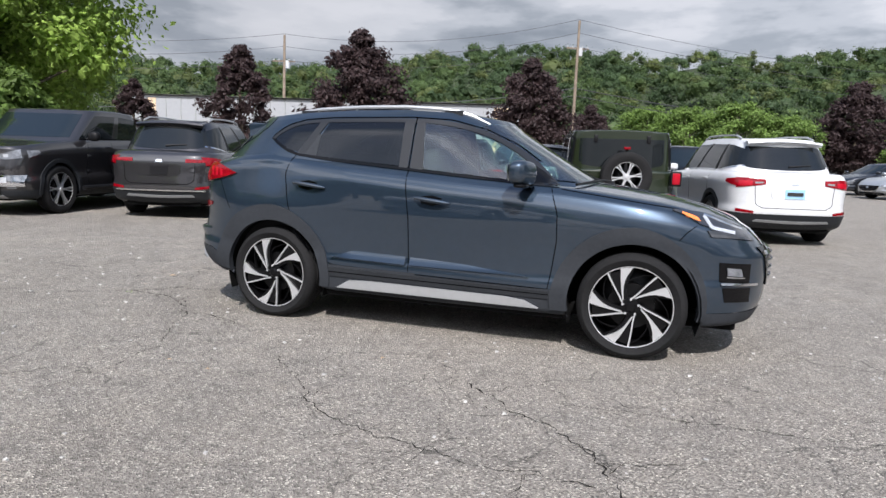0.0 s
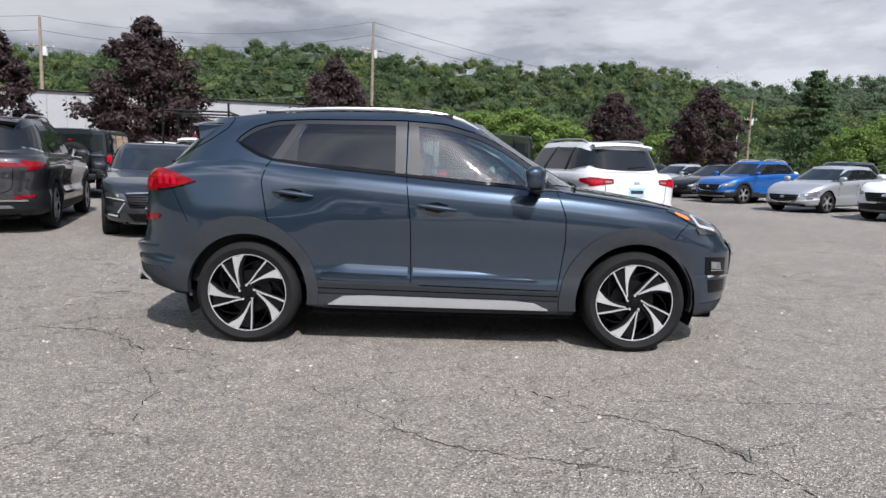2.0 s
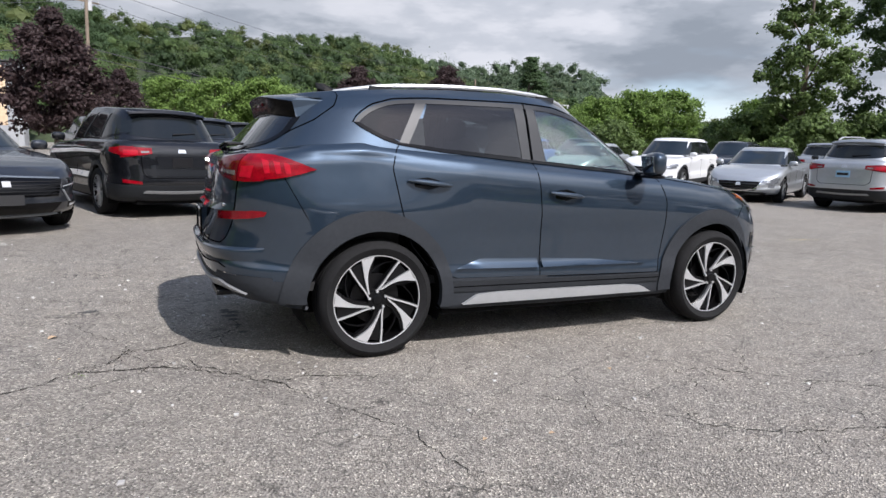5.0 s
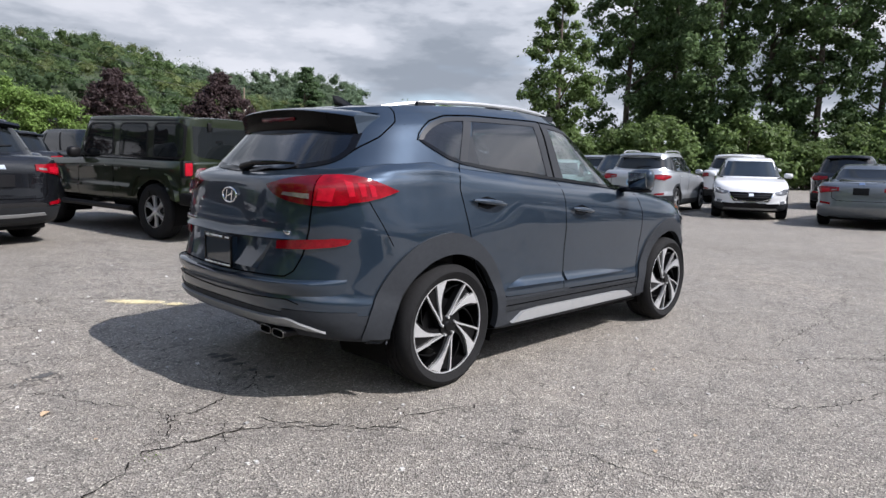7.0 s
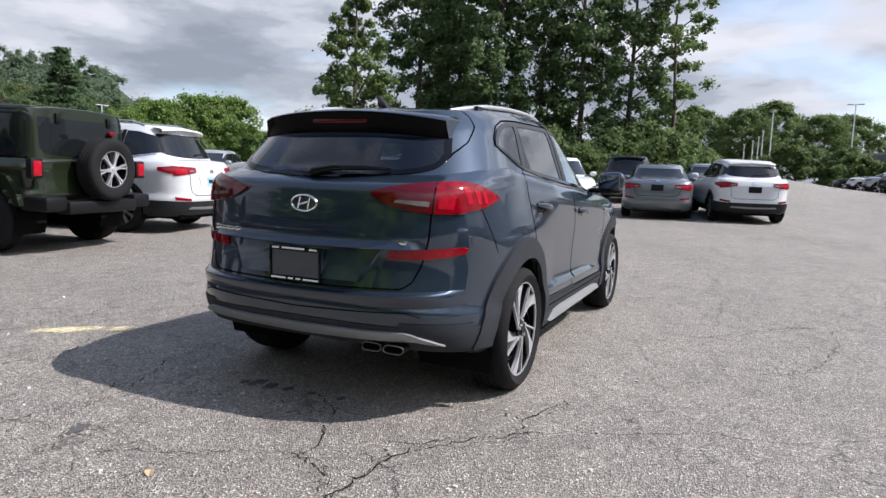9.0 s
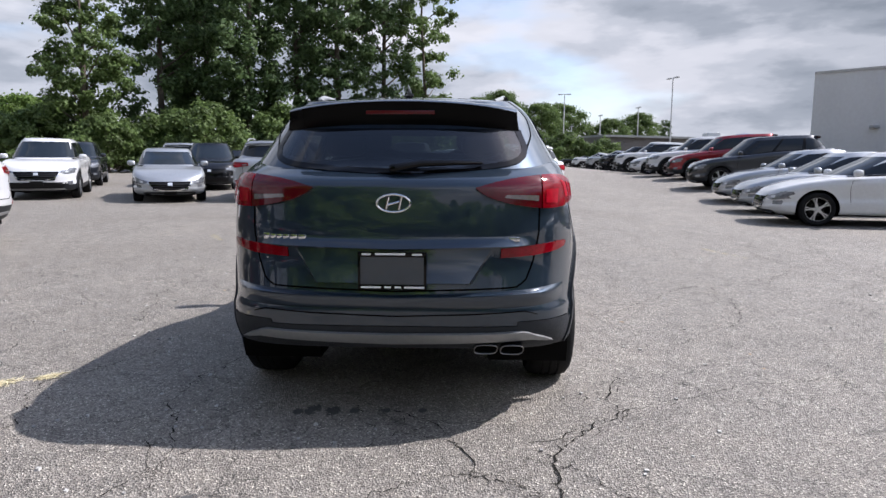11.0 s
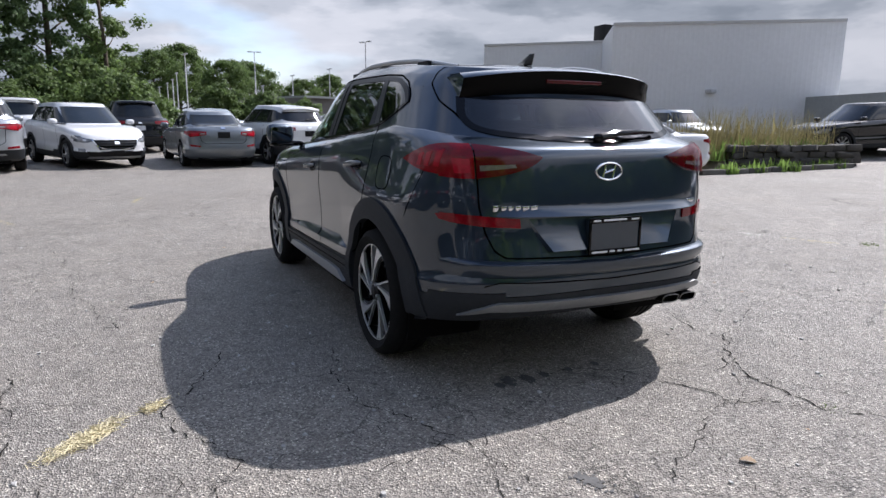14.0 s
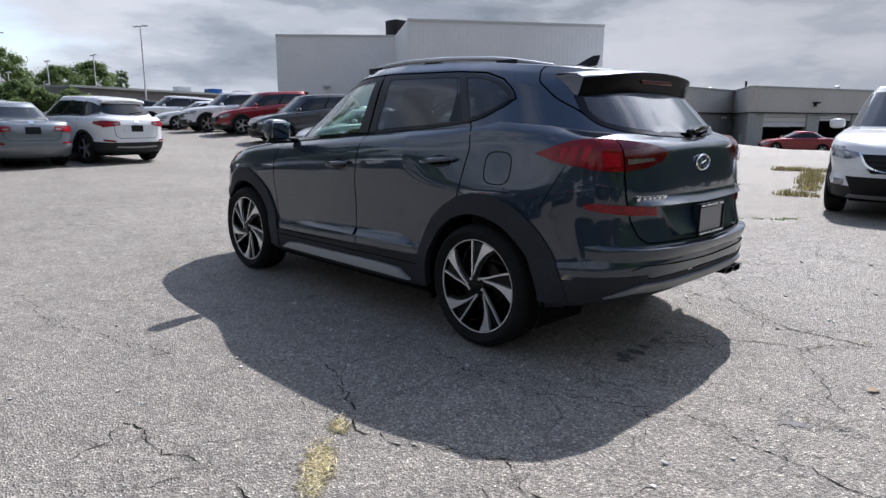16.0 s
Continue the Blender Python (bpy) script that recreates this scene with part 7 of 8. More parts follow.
def big_hall():
    hall = thing("warehouse", "tall windowless grey metal-clad hall with a lower wing", "building")
    b1, b4, b2, b3 = (60.2, -33.6), (50.6, -43.7), (41.5, -36.0), (31.0, -51.3)
    d = Vector((b3[0] - b2[0], b3[1] - b2[1])).normalized()
    back = Vector((d.y, -d.x)) * -1
    if back.x < 0:
        back = -back
    far = lambda p, k: (p[0] + back.x * k, p[1] + back.y * k)
    wall_run("hall_wall", [far(b2, 25), b2, b3, far(b3, 25), far(b2, 25)], -1.0, 10.0, GREYWALL, hall)
    wall_run("wing_wall", [far(b1, 12), b1, b4], -1.0, 10.05, GREYWALL, hall)
    for (p, q, z) in ((b2, b3, 10.0), (b1, b4, 10.05)):
        V, F = ribbed(p, q, -1.0, z - 0.06, 0.40, 0.005, 1 if (Vector((-(q[1] - p[1]), q[0] - p[0])).dot(back) < 0) else -1)
        piece("siding", V, F, GREYWALL, hall, "vertically ribbed grey siding", smooth=0)
        a, b = Vector(p), Vector(q)
        n = -back * 0.12
        V = [(v.x + e.x, v.y + e.y, zz) for zz in (z - 0.14, z + 0.10) for v, e in ((a, n), (b, n), (b, back * 0.35), (a, back * 0.35))]
        piece("parapet_cap", V, [(0, 1, 5, 4), (1, 2, 6, 5), (2, 3, 7, 6), (3, 0, 4, 7), (4, 5, 6, 7), (3, 2, 1, 0)], ROOFM, hall, "pale metal parapet cap", smooth=0)
    piece("roof", [(*b2, 9.8), (*b3, 9.8), (*far(b3, 25), 9.8), (*far(b2, 25), 9.8)], [(0, 1, 2, 3)], ROOFM, hall, smooth=0)
    piece("wing_roof", [(*b1, 9.85), (*b4, 9.85), (*far(b4, 12), 9.85), (*far(b1, 12), 9.85)], [(0, 1, 2, 3)], ROOFM, hall, smooth=0)
    for p, z in (((b1[0] * 0.62 + b4[0] * 0.38, b1[1] * 0.62 + b4[1] * 0.38), 4.6), ((b2[0] * 0.55 + b3[0] * 0.45, b2[1] * 0.55 + b3[1] * 0.45), 4.2)):
        c = Vector(p) - back * 0.25
        piece("wall_light", *box(c.x - 0.35, c.x + 0.35, c.y - 0.3, c.y + 0.3, z, z + 0.28, 0.05), LAMPHEAD, hall, "small grey wall lamp")
    c = Vector(b4).lerp(Vector(b1), 0.06) + back * 2
    piece("roof_unit", *box(c.x - 0.9, c.x + 0.9, c.y - 0.8, c.y + 0.8, 9.85, 11.9, 0.05), M["dark"], hall)


big_hall()


def garage():
    """Single-storey workshop beyond the crest: a recessed wing, a jog and a front with two service bays."""
    g = thing("workshop", "low grey workshop with open service bays", "building")
    e = (-3.71, 3.48)
    left, jog, corner = Vector(ray_at(-4.2, 2.8, -62.7, 54)), Vector(ray_at(*e, -68.1, 64)), Vector(ray_at(*e, -69.4, 56))
    run = (Vector(ray_at(*e, -77.8, 69)) - corner).normalized()

    def along(hd):
        """The point of the front wall seen under a heading."""
        d = Vector((math.cos(radians(hd)), math.sin(radians(hd))))
        o = Vector(e) - corner
        k = (o.x * d.y - o.y * d.x) / (run.x * d.y - run.y * d.x)
        return corner + run * k

    z0, zf, z1 = -1.7, 2.0, 3.85
    end = corner + run * 34
    bays = ((along(-70.3), along(-73.3), 0.86), (along(-74.1), along(-76.2), 1.36), (along(-77.6), along(-79.6), 0.9))
    wall_run("wall", [left, jog, corner], z0, zf, BANDG, g)
    cuts = [corner] + [p for a, b, _ in bays for p in (a, b)] + [end]
    for k in range(0, len(cuts), 2):
        wall_run("wall", [cuts[k], cuts[k + 1]], z0, zf, BANDG, g)
    back = Vector((-run.y, run.x))
    if back.dot(corner - Vector(e)) < 0:
        back = -back
    for a, b, zb in bays:
        n = back * 0.12
        V = [(v.x + k.x, v.y + k.y, z) for z in (zb, zf) for v, k in ((a, n), (b, n), (b, n * 1.6), (a, n * 1.6))]
        door = piece("bay_door", V, [(0, 1, 5, 4), (1, 2, 6, 5), (2, 3, 7, 6), (3, 0, 4, 7), (4, 5, 6, 7), (3, 2, 1, 0)], BAYDOOR, g, "half-raised pale bay door", smooth=0)
        for t in (0.33, 0.66):
            z = zb + (zf - zb) * t
            m0, m1 = a + n * 0.9, b + n * 0.9
            piece("door_joint", *tube([(m0.x, m0.y, z), (m1.x, m1.y, z)], 0.025, 4), BANDG, door)
        for t in (0.3, 0.7):
            p = a.lerp(b, t) + back * 6
            piece("bay_lamp", *box(p.x - 0.9, p.x + 0.9, p.y - 0.08, p.y + 0.08, 1.55, 1.63), M["paper"], g, "white tube lamp in the bay")
    for a, b in ((left, jog), (jog, corner), (corner, end)):
        d = (b - a).normalized()
        n = Vector((-d.y, d.x))
        if n.dot(Vector(e) - a) < 0:
            n = -n
        V = [(v.x + k.x, v.y + k.y, z) for z in (zf, z1) for v, k in ((a, n * 0.14), (b, n * 0.14), (b, -n * 0.4), (a, -n * 0.4))]
        piece("fascia", V, [(0, 1, 5, 4), (1, 2, 6, 5), (2, 3, 7, 6), (3, 0, 4, 7), (4, 5, 6, 7), (3, 2, 1, 0)], STUCCO, g, "deep beige roof fascia", smooth=0)
        V = [(v.x + k.x, v.y + k.y, z) for z in (zf - 0.10, zf - 0.004) for v, k in ((a, n * 0.20), (b, n * 0.20), (b, n * 0.01), (a, n * 0.01))]
        piece("fascia_lip", V, [(0, 1, 5, 4), (1, 2, 6, 5), (2, 3, 7, 6), (3, 0, 4, 7), (4, 5, 6, 7), (3, 2, 1, 0)], M["clad"], g, "dark drip edge", smooth=0)
        V = [(v.x + k.x, v.y + k.y, z) for z in (z1, z1 + 0.12) for v, k in ((a, n * 0.20), (b, n * 0.20), (b, -n * 0.4), (a, -n * 0.4))]
        piece("roof_edge", V, [(0, 1, 5, 4), (1, 2, 6, 5), (2, 3, 7, 6), (3, 0, 4, 7), (4, 5, 6, 7), (3, 2, 1, 0)], BANDG, g, smooth=0)
    rear = [left + back * 22, corner + back * 30, end + back * 22]
    wall_run("back_wall", [tuple(p) for p in rear[::-1]], z0, z1, BANDG, g)
    wall_run("end_wall", [tuple(end), tuple(rear[2])], z0, z1, BANDG, g)
    wall_run("end_wall", [tuple(rear[0]), tuple(left)], z0, z1, BANDG, g)
    piece("roof", [(p.x, p.y, z1 - 0.1) for p in (left, jog, corner, end, rear[2], rear[1], rear[0])], [tuple(range(7))], ROOFM, g, smooth=0)
    piece("bay_floor", [(p.x, p.y, z0 + 0.05) for p in (corner, end, rear[2], rear[1])], [(0, 1, 2, 3)], M["trimgrey"], g, smooth=0)
    p = jog.lerp(corner, 0.55)
    d = (corner - jog).normalized() * 0.45
    n = Vector((d.y, -d.x)) * 0.2
    if n.dot(Vector(e) - p) < 0:
        n = -n
    V = [(v.x + k.x, v.y + k.y, z) for z in (z0, 0.2) for v, k in ((p - d, n), (p + d, n), (p + d, -n), (p - d, -n))]
    piece("side_door", V, [(0, 1, 5, 4), (1, 2, 6, 5), (2, 3, 7, 6), (3, 0, 4, 7), (4, 5, 6, 7), (3, 2, 1, 0)], BAYDOOR, g, "pale metal side door", smooth=0)
    q = along(-73.7) + (Vector(e) - corner).normalized() * 0.3
    piece("wall_lamp", *join(box(q.x - 0.35, q.x + 0.35, q.y - 0.25, q.y + 0.25, 2.72, 2.86, 0.03), box(q.x - 0.12, q.x + 0.12, q.y - 0.1, q.y + 0.1, 2.5, 2.73)), M["clad"], g, "dark wall lamp on the fascia")
    for hd, dd, hh in ((-66.2, 68, 0.45), (-63, 64, 0.35), (-75, 70, 0.5)):
        x, y = ray_at(*e, hd, dd)
        piece("roof_vent", *tf2(lathe([(0.12, 0), (0.12, hh), (0.24, hh), (0.24, hh + 0.2), (0.0, hh + 0.3)], 10, "z"), (x, y, z1 - 0.1)), LAMPHEAD, g)
    x, y = ray_at(*e, -68.8, 66)
    piece("roof_pipe", *tube([(x, y, z1 - 0.1), (x, y, z1 + 1.0)], 0.1, 8), M["clad"], g)


BAYDOOR = mat("pale_bay_door", (0.50, 0.51, 0.52), 0.6, vary=0.06, vscale=0.5)
garage()


def long_shed():
    s = thing("long_shed", "long low white commercial building behind the maples", "building")
    a, b = ray_at(1.4, -5.2, 134, 66), ray_at(1.4, -5.2, 101.5, 58)
    wall_run("front_wall", [a, b], -0.5, 6.4, WHITEWALL, s)
    av, bv = Vector(a), Vector(b)
    d = (bv - av).normalized()
    n = Vector((-d.y, d.x))
    wall_run("end_wall", [b, tuple(bv + n * 18)], -0.5, 6.4, WHITEWALL, s)
    wall_run("end_wall", [tuple(av + n * 18), a], -0.5, 6.4, WHITEWALL, s)
    wall_run("back_wall", [tuple(bv + n * 18), tuple(av + n * 18)], -0.5, 6.4, WHITEWALL, s)
    piece("roof", [(*p, 6.5) for p in (av - n * 0.3, bv - n * 0.3, bv + n * 18, av + n * 18)], [(0, 1, 2, 3)], ROOFM, s, smooth=0)
    for u, w in ((0.93, 0.035), (0.05, 0.02)):
        p, q = av.lerp(bv, u) - n * 0.02, av.lerp(bv, u + w) - n * 0.02
        piece("orange_panel", [(*p, 2.0), (*q, 2.0), (*q, 6.2), (*p, 6.2)], [(0, 1, 2, 3)], ORANGE, s, "faded orange wall panel", smooth=0)
    for k in range(26):
        p = av.lerp(bv, (k + 0.5) / 26) - n * 0.015
        piece("panel_joint", *box(p.x - 0.03, p.x + 0.03, p.y - 0.03, p.y + 0.03, -0.5, 6.4), BANDG, s)
    # low shops to the north-east
    for hd0, hd1, d, h, lab in ((80, 66, 74, 4.6, "low pale roadside shops with dark doorways"),):
        t = thing("roadside_shops", lab, "building")
        a, b = ray_at(0, -5.2, hd0, d), ray_at(0, -5.2, hd1, d)
        av, bv = Vector(a), Vector(b)
        dd = (bv - av).normalized()
        nn = Vector((-dd.y, dd.x))
        wall_run("front_wall", [a, b], -0.5, h, STUCCO, t)
        piece("roof", *((lambda q: ([(*p, z) for z in (h, h + 0.5) for p in q], [(0, 1, 5, 4), (1, 2, 6, 5), (2, 3, 7, 6), (3, 0, 4, 7), (4, 5, 6, 7), (3, 2, 1, 0)]))((av - nn * 1.0, bv - nn * 1.0, bv + nn * 9, av + nn * 9))), M["clad"], t, "dark flat roof edge", smooth=0)
        wall_run("back_wall", [tuple(bv + nn * 8), tuple(av + nn * 8)], -0.5, h, STUCCO, t)
        for u in (0.12, 0.3, 0.48, 0.66, 0.84):
            p, q = av.lerp(bv, u) - nn * 0.06, av.lerp(bv, u + 0.10) - nn * 0.06
            piece("doorway", [(*p, 0.2), (*q, 0.2), (*q, 3.4), (*p, 3.4)], [(0, 1, 2, 3)], M["farglass"], t, "dark glazed shop doorway", smooth=0)


long_shed()


def far_shed():
    """Long low dark building behind the last row of cars."""
    e = (-3.71, 3.48)
    t = thing("low_shed", "long low grey-brown shed behind the parked cars", "building")
    a, b = Vector(ray_at(*e, -14.5, 73)), Vector(ray_at(*e, -33, 108))
    d = (b - a).normalized()
    n = Vector((-d.y, d.x))
    if n.dot(Vector(e) - a) > 0:
        n = -n
    wall_run("wall", [tuple(a), tuple(b)], 0.0, 4.2, SHEDWALL, t)
    wall_run("wall", [tuple(b + n * 12), tuple(a + n * 12)], 0.0, 4.2, SHEDWALL, t)
    wall_run("end_wall", [tuple(a + n * 12), tuple(a)], 0.0, 4.2, SHEDWALL, t)
    piece("roof", *((lambda q: ([(p.x, p.y, z) for z in (4.2, 4.42) for p in q], [(0, 1, 5, 4), (1, 2, 6, 5), (2, 3, 7, 6), (3, 0, 4, 7), (4, 5, 6, 7), (3, 2, 1, 0)]))((a - n * 0.4, b - n * 0.4, b + n * 12, a + n * 12))), BANDG, t, "flat grey roof edge", smooth=0)
    for u, m, w in ((0.42, POLE, 0.9), (0.55, M["blue"], 1.0), (0.68, POLE, 1.2)):
        p = a.lerp(b, u) + n * 3
        piece("roof_unit", *box(p.x - w, p.x + w, p.y - 0.8, p.y + 0.8, 4.42, 5.15, 0.05), m, t, "boxed rooftop unit")


SHEDWALL = mat("grey_brown_siding", (0.155, 0.145, 0.14), 0.8, vary=0.15, vscale=0.4)
far_shed()


# ---- poles and cables ----
def utility_pole(at, top, arm):
    p = thing("utility_pole", "weathered wooden utility pole with crossarm", "pole", pose(*at, 0.3, 0, 0, arm), "utility poles")
    piece("post", *tube([(0, 0, -0.5), (0, 0, top * 0.5), (0.05, 0, top)], [0.17, 0.15, 0.11], 10), WOODPOLE, p)
    piece("crossarm", *box(-1.1, 1.1, -0.06, 0.06, top - 2.6, top - 2.48), WOODPOLE, p)
    piece("transformer", *tf2(lathe([(0.0, 0), (0.22, 0), (0.22, 0.75), (0.0, 0.8)], 14, "z"), (0.32, 0.1, top - 3.2)), LAMPHEAD, p, "grey pole transformer")
    for x in (-1.0, -0.5, 0.5, 1.0):
        piece("insulator", *tf2(lathe([(0.05, 0), (0.05, 0.16), (0.0, 0.18)], 8, "z"), (x, 0, top - 2.48)), LAMPHEAD, p)
    return p


PA, PB, PC = (-34.7, 52.4), (-6.5, 58.0), (40.0, 78.0)
PD = (-62.0, 30.0)
utility_pole(PA, 13.0, 20)
utility_pole(PB, 14.6, 30)
utility_pole(PC, 11.0, 20)
utility_pole(PD, 11.0, 60)


def cables():
    chunks = []
    for (a, za), (b, zb) in (((PD, 11.0), (PA, 13.0)), ((PA, 13.0), (PB, 14.6)), ((PB, 14.6), (PC, 11.0))):
        for dz, r in ((0.1, 0.018), (-1.1, 0.02), (-2.4, 0.016), (-6.2, 0.035), (-6.9, 0.03)):
            pts = []
            for t in np.linspace(0, 1, 17):
                sag = (1.3 if r < 0.025 else 0.9) * 4 * t * (1 - t)
                pts.append((a[0] + (b[0] - a[0]) * t, a[1] + (b[1] - a[1]) * t, 0.3 + za + (zb - za) * t + dz - sag))
            chunks.append(tube(pts, r, 5))
    for i, c in enumerate(chunks):
        tagged(piece("overhead_cable", *c, CABLE), "dark overhead utility cable strung between poles", "cable", "overhead cables")


cables()


def light_pole(at, h, turn, lab="white parking lot light pole"):
    p = thing("lot_light_pole", lab, "street lamp", pose(*at, lift(*at), 0, 0, turn), "lot light poles")
    piece("post", *tube([(0, 0, 0), (0, 0, h)], [0.09, 0.06], 8), POLE, p)
    piece("base", *tf2(lathe([(0.25, 0), (0.25, 0.6), (0.0, 0.62)], 12, "z"), (0, 0, 0)), STUCCO, p, "concrete footing")
    for s_ in (-1, 1):
        piece("lamp_head", *box(*sorted((s_ * 0.25, s_ * 0.95)), -0.16, 0.16, h - 0.06, h + 0.06, 0.03), LAMPHEAD, p, "flat grey lamp head")
    piece("lamp_arm", *box(-0.28, 0.28, -0.04, 0.04, h - 0.04, h + 0.03), POLE, p)


for hd, d, el, tn in ((-2.85, 96, 5.5, 10), (-8.25, 98, 5.9, 80), (-11.3, 100, 4.1, 0), (-17.1, 75, 7.0, 200), (-2.2, 101, 4.0, 0), (-1.9, 103, 3.5, 0), (-1.5, 104, 3.2, 0), (-0.9, 104, 2.9, 0), (-14.4, 101, 4.7, 0), (-8.9, 104, 3.2, 0), (61, 90, 4.2, 0), (52, 96, 4.3, 0)):
    p_ = ray_at(-4.85, 0.0, hd, d)
    light_pole(p_, 1.24 + d * math.tan(radians(el)) - lift(*p_), tn)

# ---- berm with stone wall and weeds ----
DIRT = mat("dry_soil", (0.16, 0.13, 0.09), 0.95, vary=0.35, vscale=1.5, bump=0.5, bscale=40)
STONE = mat("stacked_stone", (0.062, 0.057, 0.050), 0.9, vary=0.35, vscale=2.5, bump=0.5, bscale=60)
KERB = mat("worn_kerb", (0.115, 0.108, 0.098), 0.9, vary=0.3, vscale=3, bump=0.4, bscale=80)


def berm():
    pts = [(7.4, -11.4), (13, -12.4), (60, -14.6), (60, -60), (20, -30), (12, -21.5), (7.6, -16.6)]
    inn = [(8.2, -12.5), (13, -13.5), (60, -16.0), (60, -60), (20.5, -29), (12.6, -20.8), (8.1, -16.0)]
    V = [(x, y, lift(x, y) - 0.05) for x, y in pts] + [(x, y, max(lift(x, y), 0) + (0.62 if i not in (3, 4, 5) else 0.02)) for i, (x, y) in enumerate(inn)]
    n = len(pts)
    F = [(i, (i + 1) % n, n + (i + 1) % n, n + i) for i in range(n)] + [tuple(n + i for i in range(n))]
    tagged(piece("bank", V, F, DIRT, smooth=0), "raised earth bank with dry weeds beside the lot", "bank", kind="structure")
    # kerb stones along the foot
    for i in range(7):
        a = Vector((7.25, -10.75)).lerp(Vector((6.9, -16.2)), i / 7)
        b = Vector((7.25, -10.75)).lerp(Vector((6.9, -16.2)), (i + 0.96) / 7)
        c, d = (a + b) / 2, (b - a)
        ob = piece("kerb_stone", *box(-d.length / 2, d.length / 2, -0.08, 0.08, -0.1, 0.13, 0.02), KERB)
        ob.matrix_basis = pose(c.x, c.y, lift(c.x, c.y), 0, 0, math.degrees(math.atan2(d.y, d.x)))
        tagged(ob, "worn grey kerb stone along the bank", "kerb", "kerb stones")


berm()


def stone_wall():
    w = thing("retaining_wall", "stacked dark stone retaining wall below the weeds", "wall")
    rng = random.Random(5)
    a, b = Vector((7.75, -12.3)), Vector((7.15, -16.7))
    d = (b - a).normalized()
    L = (b - a).length
    meshes = []
    for k in range(6):
        V, F = box(-0.5, 0.5, -0.5, 0.5, -0.5, 0.5, 0.09)
        V = [(x + rng.uniform(-0.05, 0.05), y + rng.uniform(-0.05, 0.05), z + rng.uniform(-0.06, 0.06)) for x, y, z in V]
        meshes.append(mesh_of("stone", V, F, STONE, 50))
    back = piece("wall_core", *box(0, L, 0.05, 0.45, -0.1, 0.66), DIRT, w)
    w.matrix_basis = Matrix.Translation((a.x, a.y, lift(a.x, a.y))) @ pose(0, 0, 0, 0, 0, math.degrees(math.atan2(d.y, d.x)))
    for row in range(4):
        s = -0.1 * (row % 2)
        while s < L:
            ln = rng.uniform(0.32, 0.62)
            o = new("stone", rng.choice(meshes))
            o.parent = w
            o.matrix_basis = pose(s + ln / 2, 0.04 + rng.uniform(-0.06, 0.05), 0.08 + 0.175 * row + rng.uniform(-0.012, 0.012), rng.uniform(-6, 6), rng.uniform(-5, 5), rng.uniform(-8, 8)) @ Matrix.Diagonal((ln * 0.96, 0.34, rng.uniform(0.15, 0.18), 1))
            s += ln


stone_wall()


def tufts(name, label, colour, spots, seed, blade, per, kind="stuff"):
    """Clumps of upright blades at (x, y, radius, height)."""
    rng = np.random.default_rng(seed)
    V, F = [], []
    for x, y, r, h, z in spots:
        for _ in range(per):
            a, q = rng.uniform(0, 6.28), r * math.sqrt(rng.uniform(0, 1))
            bx, by = x + q * math.cos(a), y + q * math.sin(a)
            lean, aa = rng.uniform(0.05, 0.5) * h, rng.uniform(0, 6.28)
            w = blade * rng.uniform(0.6, 1.4)
            hh = h * rng.uniform(0.45, 1.1)
            px, py = -math.sin(aa) * w, math.cos(aa) * w
            k = len(V)
            V += [(bx - px, by - py, z), (bx + px, by + py, z), (bx + px * 0.7 + math.cos(aa) * lean * 0.4, by + py * 0.7 + math.sin(aa) * lean * 0.4, z + hh * 0.6), (bx - px * 0.7 + math.cos(aa) * lean * 0.4, by - py * 0.7 + math.sin(aa) * lean * 0.4, z + hh * 0.6), (bx + math.cos(aa) * lean, by + math.sin(aa) * lean, z + hh)]
            F += [(k, k + 1, k + 2, k + 3), (k + 3, k + 2, k + 4)]
    ob = new(name, raw_mesh2(name, V, F, LEAF[colour]))
    tagged(ob, label, "weeds", kind=kind)


def raw_mesh2(name, V, F, material):
    me = bpy.data.meshes.new(name)
    me.from_pydata(V, [], F)
    me.materials.append(material)
    me.update()
    return me


rng_ = random.Random(3)
tufts("verge_grass", "yellow-green grass clump at the asphalt's edge", "weed", [(0.0 + 0.26 * u + rng_.uniform(-0.12, 0.15), -9.3 - u + rng_.uniform(-0.2, 0.2), 0.17, rng_.uniform(0.08, 0.24), 0.05) for u in np.linspace(0, 3.6, 14)] + [(x + rng_.uniform(-0.15, 0.15), y + rng_.uniform(-0.12, 0.12), 0.22, rng_.uniform(0.05, 0.13), lift(x, y)) for x, y in ((1.75, -13.6), (1.4, -13.7), (1.1, -13.9), (-0.17, -8.2)) for _ in range(4)], 24, 0.009, 60)
tufts("tall_weeds", "tall dry brown and green weeds on the bank", "weed", [(8.0 + rng_.uniform(0.0, 1.5), rng_.uniform(-16.4, -11.6), 0.55, rng_.choice((0.35, 0.5, 0.7, 0.9, 1.35)), 0.45) for _ in range(70)] + [(x, rng_.uniform(-13.2, -12.6) - 0.12 * (x - 8), 0.5, rng_.uniform(0.3, 0.9), 0.5) for x in np.linspace(8, 20, 30)], 21, 0.010, 70)
tufts("green_weeds", "green leafy weeds among the dry stalks", "lime", [(7.9 + rng_.uniform(-0.1, 1.0), rng_.uniform(-16.4, -11.6), 0.4, rng_.uniform(0.3, 0.7), 0.4) for _ in range(45)] + [(7.25 + rng_.uniform(-0.25, 0.1), rng_.uniform(-16.2, -11.4), 0.25, rng_.uniform(0.15, 0.4), 0.1) for _ in range(26)], 22, 0.03, 40)
